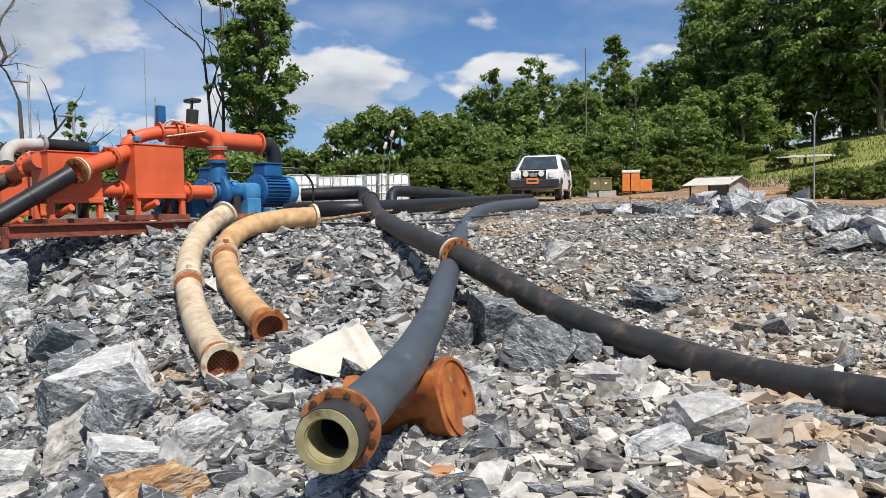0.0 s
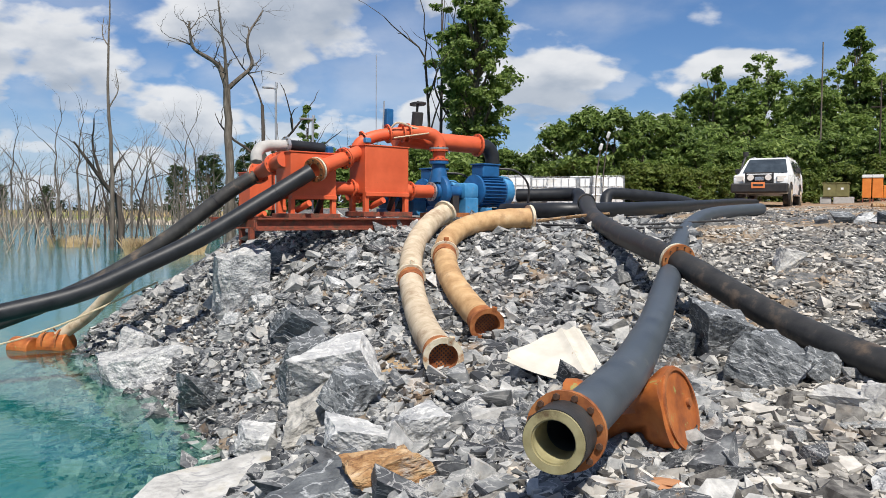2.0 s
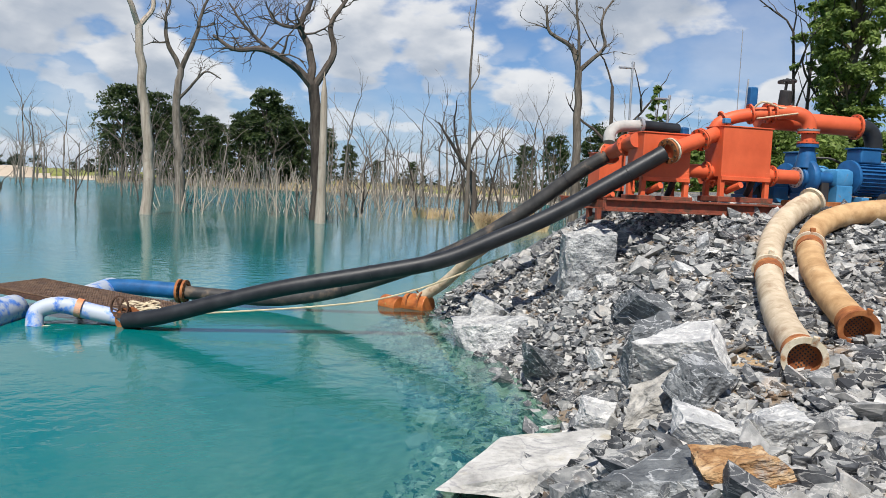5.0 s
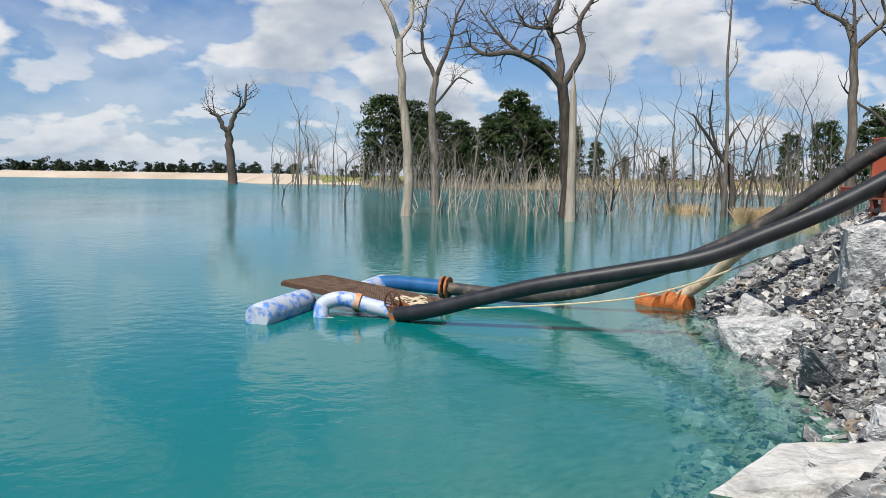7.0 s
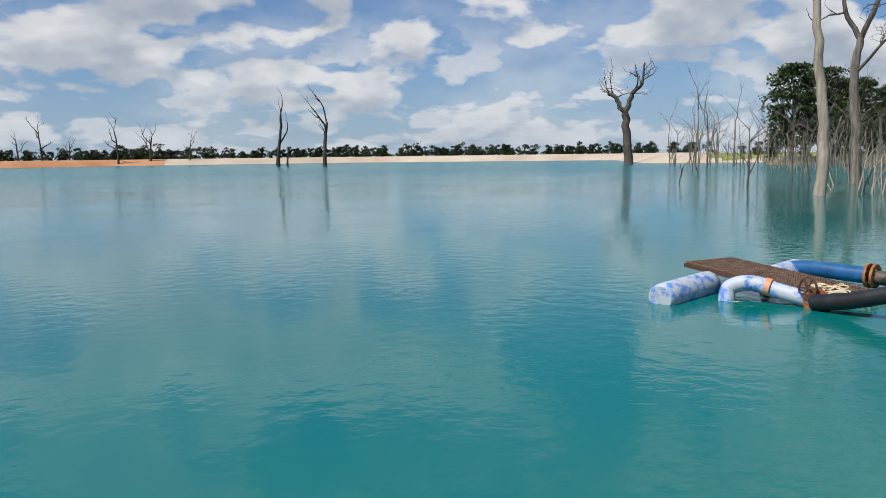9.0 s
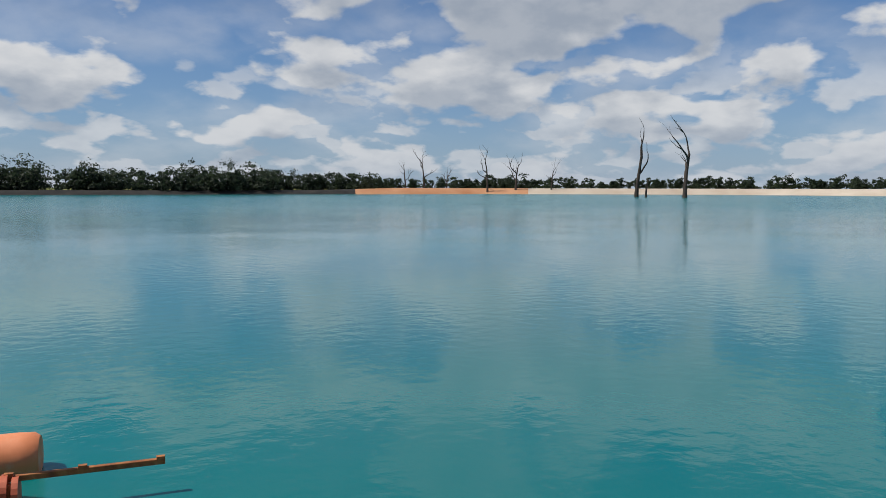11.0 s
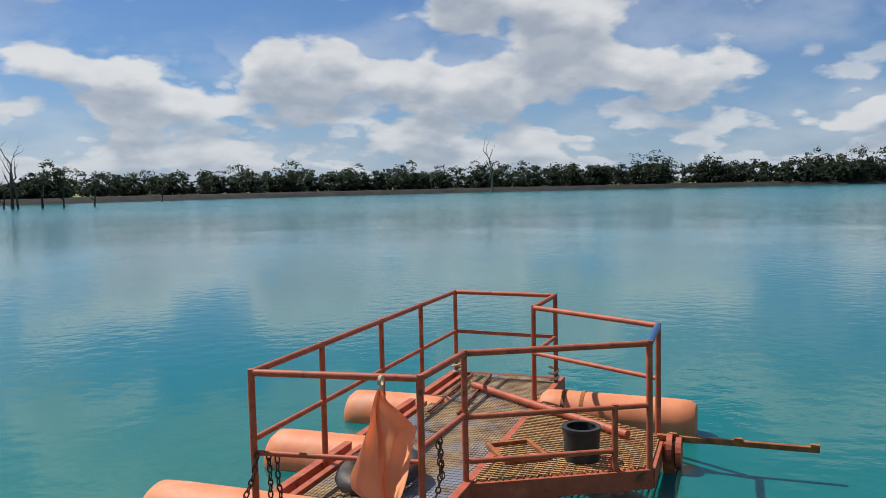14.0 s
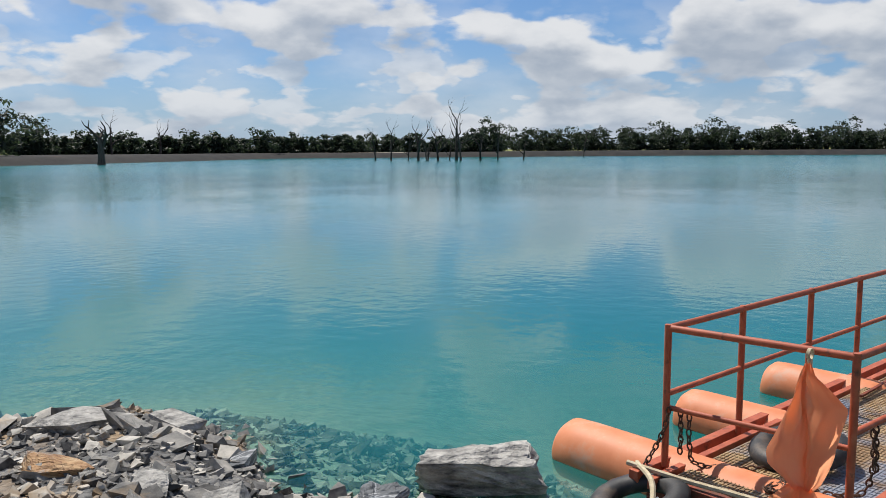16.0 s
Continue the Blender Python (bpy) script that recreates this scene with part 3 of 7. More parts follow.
def shore_distance(x, y):
    """Distance to the water's edge: above 0 on land, below 0 in the lake."""
    x, y = np.asarray(x, float), np.asarray(y, float)
    best, inside = np.full(x.shape, 1e9), np.zeros(x.shape, bool)
    for (ax, ay), (bx, by) in zip(LAKE, LAKE[1:] + LAKE[:1]):
        dx, dy = bx - ax, by - ay
        k = np.clip(((x - ax) * dx + (y - ay) * dy) / (dx * dx + dy * dy), 0, 1)
        best = np.minimum(best, np.hypot(x - ax - k * dx, y - ay - k * dy))
        inside ^= ((ay > y) != (by > y)) & (x < ax + (y - ay) * dx / (dy if dy else 1e-9))
    return np.where(inside, -best, best)


def ground_z(x, y):
    x, y = np.asarray(x, float), np.asarray(y, float)
    d = shore_distance(x, y)
    top = np.interp(y, PROFILE_Y, PROFILE_Z) + 0.045 * np.clip(x, -3, 8) * smooth(16, 8, y) * smooth(-4, 0, y)
    top = top + 4.0 * smooth(8, 32, x) * smooth(16, 56, y)
    top = top + 0.08 * np.exp(-((x - 3.0) / 1.5) ** 2 - ((y + 6.3) / 1.5) ** 2)
    far = np.hypot(x, y)
    top = np.where(far > 90, np.interp(np.degrees(np.arctan2(-x, y)) % 360, (65, 66, 112, 118, 215, 230), (1.3, 2.7, 2.7, 1.6, 1.6, 2.7)) * smooth(60, 160, far), top)
    steep = 0.68 - 0.3 * smooth(30, 90, far)
    bank = np.where(d > 0, steep * d, np.maximum(0.30 * d, -3.0))
    h = np.clip(0.5 + 0.5 * (top - bank) / 0.35, 0, 1)
    z = top * (1 - h) + bank * h - 0.35 * h * (1 - h)
    return z + np.where(d > 0.3, 0.05, 0.02) * (np.sin(1.9 * x + 1.3 * y) * np.sin(1.1 * y - 0.7 * x))


def polar_sheet(cx, cy, radii, spokes):
    a = np.linspace(0, 2 * math.pi, spokes, endpoint=False)
    r = np.asarray(radii)
    x = np.concatenate(([cx], (cx + r[:, None] * np.cos(a)).ravel()))
    y = np.concatenate(([cy], (cy + r[:, None] * np.sin(a)).ravel()))
    k = np.arange(spokes)
    j = (k + 1) % spokes
    quads = [np.stack([1 + i * spokes + k, 1 + i * spokes + j, 1 + (i + 1) * spokes + j, 1 + (i + 1) * spokes + k], 1) for i in range(len(r) - 1)]
    core = np.stack([np.zeros(spokes, int), np.zeros(spokes, int), 1 + k, 1 + j], 1)
    core[:, 0] = 1 + k
    core[:, 1] = 1 + j
    core[:, 2] = 0
    core = core[:, :3]
    return x, y, np.concatenate(quads)[:, ::-1], core


LAND_R = np.concatenate((np.linspace(0.6, 40, 150), np.geomspace(41, 460, 230), np.geomspace(480, 4000, 12)))
gx, gy, gq, gcore = polar_sheet(-2.0, 4.0, LAND_R, 380)
gz = ground_z(gx, gy)
near = np.hypot(gx + 2, gy - 4) < 30
gz = gz + np.where(near, 0.035, 0) * np.array([noise.noise((a * 2.1, b * 2.1, 0.0)) + 0.5 * noise.noise((a * 5.3, b * 5.3, 3.0)) if n else 0.0 for a, b, n in zip(gx, gy, near)])
ground_me = mesh_of("ground", np.stack([gx, gy, gz], 1), gq, [M_GRAVEL, M_EARTH, M_GRASSLAND, M_SAND, M_ORANGESOIL, M_DIKE, M_BED], True)
fx, fy, fz = gx[gq].mean(1), gy[gq].mean(1), gz[gq].mean(1)
fd, ff = shore_distance(fx, fy), np.hypot(fx, fy)
wobble = np.array([noise.noise((a * 0.15, b * 0.15, 0.0)) for a, b in zip(fx, fy)])
fa = np.degrees(np.arctan2(-fx, fy)) % 360
zone = np.zeros(len(fx), np.int32)
zone[(fy > 24 + 4 * wobble) & (fx < 30)] = 1
zone[(fx > 9.5 + 2 * wobble + np.clip(0.1 * (fy - 12), 0, 3)) & (fy > 4)] = 1
zone[(fy > 50 + 6 * wobble) | (fx > 16 + 5 * wobble) | ((fx < -9) & (fy > 26 + 4 * wobble))] = 2
zone[(ff > 110)] = 2
zone[(ff > 110) & (fd < 26) & (fa < 106) & (fa > 66)] = 3
zone[(ff > 110) & (fd < 2.6) & (fa <= 66)] = 3
zone[(ff > 110) & (fd < 20) & (fa > 103) & (fa < 115.5)] = 4
zone[(ff > 110) & (fd < 70) & (fa > 115) & (fa < 230)] = 5
zone[(ff > 110) & (fd > 4) & (fd < 9) & (fa > 182.5) & (fa < 189)] = 3
zone[(fz < -0.02) & (ff < 60)] = 6
ground_me.polygons.foreach_set("material_index", zone)
ground = tagged(new("ground", ground_me), "crushed grey slate bank rising from a lake to earth and grass", "ground", kind="structure")

WATER_R = np.concatenate((np.linspace(0.5, 26, 130), np.geomspace(27, 520, 60)))
px, py, pq, pcore = polar_sheet(-2.0, 2.0, WATER_R, 300)
depth = np.maximum(-ground_z(px, py), 0)
clear_by = 0.92 * np.exp(-depth / 0.45) * smooth(60, 30, np.hypot(px, py))
water_me = mesh_of("water", np.stack([px, py, np.zeros_like(px)], 1), pq, M_WATER, True)
layer = water_me.attributes.new("clarity", "FLOAT", "POINT")
layer.data.foreach_set("value", clear_by.astype(np.float32))
layer = water_me.attributes.new("chop", "FLOAT", "POINT")
layer.data.foreach_set("value", (1.05 + 6.7 * smooth(25, 150, np.hypot(px, py))).astype(np.float32))
water = tagged(new("water", water_me), "still milky turquoise lake with faint ripples", "lake", kind="structure")
water.visible_shadow = False


# ---- rocks ----
def block_points(r, jitter, extra):
    """Corners of a skewed, broken block about 1 across."""
    c = np.array([(x, y, z) for x in (-0.5, 0.5) for y in (-0.5, 0.5) for z in (-0.5, 0.5)])
    c = c + r.uniform(-jitter, jitter, c.shape)
    c[:, 0] += c[:, 1] * r.uniform(-0.5, 0.5)
    c[:, :2] += c[:, 2:3] * r.uniform(-0.35, 0.35, (1, 2))
    k = r.randint(0, 8)
    c[k] *= r.uniform(0.3, 0.7)
    if extra:
        e = r.normal(size=(extra, 3))
        e /= np.abs(e).max(1, keepdims=True)
        c = np.concatenate([c, e * r.uniform(0.46, 0.60, (extra, 1))])
    return c


def shard(seed, flat=0.45):
    """Corners and triangles of one broken, platy piece of slate, about 1 across."""
    r = np.random.RandomState(seed)
    p = block_points(r, 0.13, seed % 2) * 0.72
    p[:, 2] *= flat
    bm = bmesh.new()
    for q in p:
        bm.verts.new(q)
    bmesh.ops.convex_hull(bm, input=bm.verts)
    loose = [v for v in bm.verts if not v.link_faces]
    bmesh.ops.delete(bm, geom=loose, context="VERTS")
    bmesh.ops.triangulate(bm, faces=bm.faces)
    bm.verts.index_update()
    v = np.array([q.co for q in bm.verts])
    f = np.array([[q.index for q in t.verts] for t in bm.faces])
    bm.free()
    return v, f


SHARDS = [shard(s, f) for s, f in zip(range(100, 118), [0.24, 0.32, 0.42, 0.54, 0.66, 0.80] * 3)]


def turns(n, tilt):
    """n rotation matrices: any heading, leaning by up to about tilt radians."""
    a, b, c = np.random.uniform(0, 2 * math.pi, n), np.random.normal(0, tilt, n), np.random.normal(0, tilt, n)
    ca, sa, cb, sb, cc, sc = np.cos(a), np.sin(a), np.cos(b), np.sin(b), np.cos(c), np.sin(c)
    o, z = np.ones(n), np.zeros(n)
    rz = np.array([[ca, -sa, z], [sa, ca, z], [z, z, o]]).transpose(2, 0, 1)
    ry = np.array([[cb, z, sb], [z, o, z], [-sb, z, cb]]).transpose(2, 0, 1)
    rx = np.array([[o, z, z], [z, cc, -sc], [z, sc, cc]]).transpose(2, 0, 1)
    return rz @ ry @ rx


def scatter(name, x, y, size, mat, tilt=0.35, sink=0.12, label="", parent=None):
    """Many stones on the ground, joined into one mesh of kind stuff."""
    n = len(x)
    z = ground_z(x, y)
    which, rot = np.random.randint(0, len(SHARDS), n), turns(n, tilt)
    wide = np.random.uniform(0.7, 1.35, (n, 1, 3)) * np.asarray(size)[:, None, None]
    vs, fs, base = [], [], 0
    for k, (v, f) in enumerate(SHARDS):
        m = np.where(which == k)[0]
        if not len(m):
            continue
        w = np.einsum("nij,nvj->nvi", rot[m], v[None] * wide[m])
        w += np.stack([x[m], y[m], z[m] + (0.24 - sink) * size[m]], 1)[:, None]
        fs.append((f[None] + base + np.arange(len(m))[:, None, None] * len(v)).reshape(-1, 3))
        vs.append(w.reshape(-1, 3))
        base += len(m) * len(v)
    ob = tagged(new(name, mesh_of(name, np.concatenate(vs), np.concatenate(fs), mat)), label, "rubble", kind="stuff")
    return ob


def boulder(at, size, rot=(0, 0, 0), seed=1, mat=None, label="", rough=0.10, sides=7):
    """A broken block with flat faces, chipped edges and fine relief."""
    r = np.random.RandomState(seed)
    p = block_points(r, 0.15, 4)
    bm = bmesh.new()
    for q in p:
        bm.verts.new(q)
    bmesh.ops.convex_hull(bm, input=bm.verts)
    bmesh.ops.delete(bm, geom=[v for v in bm.verts if not v.link_faces], context="VERTS")
    bmesh.ops.triangulate(bm, faces=bm.faces)
    bmesh.ops.subdivide_edges(bm, edges=bm.edges, cuts=sides, use_grid_fill=True)
    bmesh.ops.triangulate(bm, faces=bm.faces)
    for v in bm.verts:
        q = v.co * 3.0 + Vector((seed * 3.7, 0, 0))
        ledge = math.floor(v.co.z * 7 + noise.noise(q) * 1.2) / 7 - v.co.z
        v.co += v.co.normalized() * (noise.noise(q) * rough * 0.7 + noise.noise(q * 2.7) * rough * 0.5 - abs(noise.noise(q * 5.5)) * rough * 0.7) + Vector((0, 0, 0.35 * ledge * rough / 0.1))
        v.co = Vector((v.co.x * size[0], v.co.y * size[1], v.co.z * size[2]))
    ob = part("boulder", bm, mat or M_BOULDER)
    ob.matrix_basis = pose(*at, *rot)
    return tagged(ob, label or "broken grey slate boulder lying among rubble", "boulder", group="boulders on the bank")


rs = np.random.RandomState(5)


def rubble_field(n, x0, x1, y0, y1, keep):
    x, y = rs.uniform(x0, x1, n), rs.uniform(y0, y1, n)
    m = keep(x, y)
    return x[m], y[m]


def bank_keep(x, y):
    d = shore_distance(x, y)
    return (d > -1.6) & (y < 15.5) & (rs.uniform(0, 1, len(x)) < np.where(d < 0, 0.5, 1.0))


bx, by = rubble_field(50000, -12, 0.5, 2.6, 15.5, bank_keep)
scatter("rubble", bx, by, np.clip(rs.lognormal(-2.86, 0.60, len(bx)), 0.024, 0.34), M_RUBBLE, 0.42, 0.10, "loose grey slate rubble covering the steep lake bank")
bx, by = rubble_field(62000, -1, 9.5, 2.4, 13.5, lambda x, y: shore_distance(x, y) > 0.2)
scatter("rubble", bx, by, np.clip(rs.lognormal(-3.08, 0.56, len(bx)), 0.02, 0.24) * np.interp(by, (5, 9, 13), (1.0, 0.8, 0.62)), M_YARD, 0.3, 0.14, "flat crushed slate pieces packed on the bank")
bx, by = rubble_field(26000, -5, 10, 13, 34, lambda x, y: (shore_distance(x, y) > 0.5) & (rs.uniform(0, 1, len(x)) < np.clip(1.4 - (y - 13) / 22, 0.1, 1)))
scatter("rubble", bx, by, np.clip(rs.lognormal(-3.35, 0.45, len(bx)), 0.02, 0.12), M_YARD, 0.25, 0.16, "crushed slate spread over the level yard")
bx, by = rubble_field(16000, -2.5, 6.5, -9.4, -3.0, lambda x, y: (shore_distance(x, y) > -2.6) & ((x > 0.9) | (y < -5.2)))
scatter("rubble", bx, by, np.clip(rs.lognormal(-2.95, 0.5, len(bx)), 0.03, 0.24), M_SHORE, 0.4, 0.12, "weathered slate rubble at the water's edge, partly under water")


# the stones that lie nearest to the walk, each one by itself
STONES = []
for v, f in SHARDS[:12]:
    STONES.append(mesh_of("stone", v, f, M_STONE))
SHORE_STONES = [mesh_of("stone", v, f, M_SHORE_STONE) for v, f in SHARDS[:12]]
for k in range(290):
    if k < 200:
        x, y = rs.uniform(-3.0, 3.4), rs.uniform(3.9, 8.2)
    else:
        x, y = rs.uniform(0.9, 4.6), rs.uniform(-7.6, -4.6)
    if shore_distance(x, y) < 0.15:
        continue
    s = float(np.clip(rs.lognormal(-2.10, 0.36), 0.08, 0.30))
    ob = new("stone", STONES[k % 12] if k < 200 else SHORE_STONES[k % 12])
    ob.parent = ground
    ob.matrix_basis = pose(x, y, float(ground_z(x, y)) + 0.20 * s, rs.normal(0, 16), rs.normal(0, 16), rs.uniform(0, 360)) @ Matrix.Diagonal((s * rs.uniform(0.8, 1.4), s * rs.uniform(0.7, 1.1), s * rs.uniform(0.8, 1.2), 1))


# ---- boulders ----
boulder((-3.28, 7.58, 0.94), (0.84, 0.78, 0.78), (8, -14, 20), 5, M_PALEROCK, "large pale grey slate boulder on the lake bank", 0.06)
boulder((-3.10, 6.70, 0.66), (0.42, 0.38, 0.34), (10, -28, 35), 9, M_LEDGE, "slate boulder with an ochre underside leaning on rubble", 0.08)
boulder((-2.20, 5.42, 0.92), (0.46, 0.38, 0.30), (6, 8, 15), 12, M_BOULDER, "rounded grey slate boulder with pale veins", 0.06)
boulder((-1.68, 4.62, 1.02), (0.46, 0.34, 0.28), (10, -10, 40), 16, M_RUSTROCK, "ochre stained rock lying on grey rubble", 0.10)
boulder((-2.24, 4.46, 0.74), (0.84, 0.56, 0.38), (6, -10, 24), 18, M_DARKROCK, "dark grey slate slab with white veins", 0.07)
boulder((-3.92, 6.08, 0.10), (1.32, 0.86, 0.28), (3, -4, 50), 21, M_PALESLAB, "wide flat pale slab lying half in the lake", 0.04)
boulder((-6.67, 11.80, 1.44), (0.80, 0.74, 0.98), (8, -14, 40), 3, M_BOULDER, "grey slate boulder on the steep bank below the pumps", 0.08)
boulder((-4.72, 9.80, 1.08), (0.66, 0.54, 0.52), (12, 24, 10), 27, M_DARKROCK, "dark slate boulder beside a larger pale one", 0.08)
boulder((-3.88, 8.15, 0.88), (0.50, 0.44, 0.54), (12, -20, 50), 28, M_DARKROCK, "dark slate boulder beside a larger pale one", 0.08)
boulder((-2.72, 6.62, 0.98), (0.40, 0.36, 0.36), (20, 12, 70), 29, M_DARKROCK, "dark slate boulder beside a larger pale one", 0.08)
boulder((-3.92, 7.15, 0.32), (0.40, 0.34, 0.32), (8, 14, 20), 31, M_BOULDER, "small pale slate boulder near the water", 0.07)
boulder((-1.80, 5.55, 1.03), (0.36, 0.28, 0.26), (8, -12, 30), 32, M_BOULDER, "small grey slate boulder among rubble", 0.07)
boulder((-8.0, 11.0, 0.42), (0.62, 0.42, 0.5), (15, 25, 60), 30, M_BOULDER, "grey slate boulder at the water's edge", 0.08)
boulder((-7.55, 10.5, 0.22), (1.05, 0.70, 0.56), (5, -10, 20), 33, M_BOULDER, "grey slate boulder at the water's edge", 0.08)
boulder((-5.6, 8.9, 0.25), (0.6, 0.5, 0.4), (5, 20, 70), 34, M_DARKROCK)
boulder((0.56, 8.46, 1.38), (0.54, 0.48, 0.50), (12, 10, 30), 36, M_DARKROCK, "dark angular slate boulder under the black pipe", 0.09)
boulder((0.90, 7.76, 1.26), (0.54, 0.46, 0.46), (-8, 15, -20), 39, M_DARKROCK, "dark angular slate boulder under the black pipe", 0.09)
boulder((1.33, 7.76, 1.24), (0.32, 0.26, 0.28), (-8, 25, 20), 40, M_DARKROCK, "dark angular slate boulder under the black pipe", 0.09)
boulder((0.18, 8.36, 1.28), (0.28, 0.26, 0.30), (5, 5, 50), 41, M_DARKROCK, "small dark slate boulder beside a pipe", 0.08)
boulder((1.68, 5.24, 1.20), (0.42, 0.32, 0.26), (6, -12, 10), 42, M_PALESLAB, "whitish slate rock on flat rubble", 0.06)
boulder((1.52, 6.52, 1.23), (0.28, 0.22, 0.27), (6, 12, 60), 45, M_PALESLAB, "whitish slate rock on flat rubble", 0.06)
boulder((1.36, 6.56, 1.20), (0.34, 0.26, 0.19), (16, 12, 20), 46, M_PALESLAB, "whitish slate rock on flat rubble", 0.06)
boulder((1.33, 4.97, 1.10), (0.40, 0.30, 0.16), (4, -8, 20), 47, M_BOULDER, "flat grey slate rock on rubble", 0.06)
boulder((1.57, 11.15, 2.02), (0.30, 0.27, 0.34), (6, 12, 30), 48, M_PALESLAB, "white slate rock standing on the rubble", 0.08)
boulder((2.4, 9.2, 1.60), (0.45, 0.36, 0.16), (2, 5, 30), 49, M_DARKROCK, "flat dark slate rock on the rubble", 0.08)
boulder((-0.04, -6.62, 0.12), (0.84, 0.46, 0.32), (4, -3, 6), 51, M_LEDGE, "layered grey slate slab at the edge of the lake", 0.10)
boulder((0.75, -5.95, 0.12), (0.36, 0.3, 0.2), (0, 12, 50), 53, M_DARKROCK)
boulder((-0.98, -5.72, 0.12), (0.42, 0.32, 0.3), (4, 10, 20), 54, M_DARKROCK, "dark rock beside the floating platform", 0.08)
for k, (ax, ay, s, c) in enumerate(((1.9, -6.9, 0.26, 1), (2.6, -7.5, 0.42, 0), (3.4, -7.4, 0.50, 0), (4.4, -7.3, 0.34, 2), (2.3, -6.1, 0.36, 0), (3.1, -6.3, 0.40, 2), (1.7, -5.8, 0.34, 0), (4.1, -6.5, 0.36, 0))):
    boulder((ax, ay, float(ground_z(ax, ay)) + 0.05 * s), (s, 0.75 * s, 0.42 * s), (rs.uniform(-15, 15), rs.uniform(-15, 15), rs.uniform(0, 180)), 60 + k, (M_LEDGE, M_DARKROCK, M_RUSTROCK)[c], "slate rock on the pile at the shore", 0.07, sides=2)
RIDGE = ((6.4, 19.0), (6.3, 17.4), (5.9, 15.2), (5.6, 13.7), (5.7, 12.9), (6.0, 12.2), (6.3, 11.6), (6.6, 10.9))
for k in range(84):
    i = rs.uniform(0, len(RIDGE) - 1.001)
    a, b = RIDGE[int(i)], RIDGE[int(i) + 1]
    ax, ay = a[0] + (b[0] - a[0]) * (i % 1) + rs.normal(0, 0.32), a[1] + (b[1] - a[1]) * (i % 1) + rs.normal(0, 0.3)
    s = rs.uniform(0.14, 0.44)
    boulder((ax, ay, float(ground_z(ax, ay)) + s * rs.uniform(0.10, 0.60)), (s, 0.8 * s, 0.6 * s), (rs.uniform(-25, 25), rs.uniform(-25, 25), rs.uniform(0, 180)), 80 + k, (M_BOULDER, M_BOULDER, M_DARKROCK, M_BOULDER)[k % 4], "grey slate boulder in a low ridge beside the yard", 0.045, sides=2)
for k in range(16):
    ax, ay = 4.1 + rs.normal(0, 0.55), 15.9 + rs.normal(0, 0.5)
    s = rs.uniform(0.16, 0.42)
    boulder((ax, ay, float(ground_z(ax, ay)) + 0.2 * s), (s, 0.8 * s, 0.6 * s), (rs.uniform(-25, 25), rs.uniform(-25, 25), rs.uniform(0, 180)), 140 + k, (M_BOULDER, M_DARKROCK)[k % 2], "slate rock in a small heap on the yard", 0.05, sides=2)
for k in range(26):
    ax, ay = rs.uniform(-7.5, -2.6), rs.uniform(8.2, 12.8)
    if shore_distance(ax, ay) < 0.4:
        continue
    s = rs.uniform(0.16, 0.36)
    boulder((ax, ay, float(ground_z(ax, ay)) + 0.12 * s), (s, 0.75 * s, 0.6 * s), (rs.uniform(-35, 35), rs.uniform(-35, 35), rs.uniform(0, 180)), 170 + k, (M_BOULDER, M_DARKROCK)[k % 2], "broken slate block on the steep bank", 0.05, sides=2)


# ---- pipes and hoses on the bank ----
def flange(parent, q, way, outer, inner, thick=0.035, mat=M_RUST, count=12, name="flange", label=""):
    ob = part(name, ring_at(q, way, outer, inner, thick), mat, parent, label, True)
    bolts_at(ob, q, way, (outer + inner) / 2 + 0.006, count, thick + 0.03)
    return ob


open_pipe = thing("pipe", (0, 0, 0), "dusty black polyethylene pipe with a rusty flange on its open end", "pipe", "pipes on the bank")
lie = glide([(-0.54, 3.80, 1.54), (-0.41, 4.46, 1.56), (-0.28, 5.26, 1.58), (-0.19, 6.26, 1.60), (-0.09, 7.56, 1.66), (0.00, 8.97, 1.80), (0.11, 10.38, 1.95), (0.23, 12.19, 2.15), (0.46, 14.41, 2.40), (1.00, 17.02, 2.62), (2.32, 20.53, 2.75)], 8)
part("hose_wall", tube(lie, 0.14, 28, inner=0.112), M_HDPE_DUST, open_pipe, "dusty black plastic", True)
end_way = Vector(lie[0]) - Vector(lie[3])
flange(open_pipe, Vector(lie[0]) - end_way.normalized() * 0.09, end_way, 0.205, 0.142, 0.03, M_RUST, 0 or 12, "flange", "rusty steel backing ring")
part("stub_end", ring_at(Vector(lie[0]) + end_way.normalized() * 0.015, end_way, 0.160, 0.113, 0.17), M_RUBBER, open_pipe, "worn black stub end", True)
part("stub_face", ring_at(Vector(lie[0]) + end_way.normalized() * 0.105, end_way, 0.154, 0.112, 0.014), M_LINER, open_pipe, "yellowed sealing face", True)
part("lining", tube([Vector(lie[0]) + end_way.normalized() * 0.10, Vector(lie[0]) - end_way.normalized() * 0.10], 0.1115, 28, inner=0.104), M_LINER, open_pipe, "yellowed inside wall", True)
part("weld_bead", ring_at(lie[52], Vector(lie[53]) - Vector(lie[51]), 0.150, 0.138, 0.02), M_HDPE, open_pipe)
# added black disc that stands in for the shade deep inside the open pipe
part("plug", drum(0.111, 0.01, lie[14], (90, 0, 0)), M_HDPE, open_pipe, "black disc standing in for the shaded inside of the pipe")

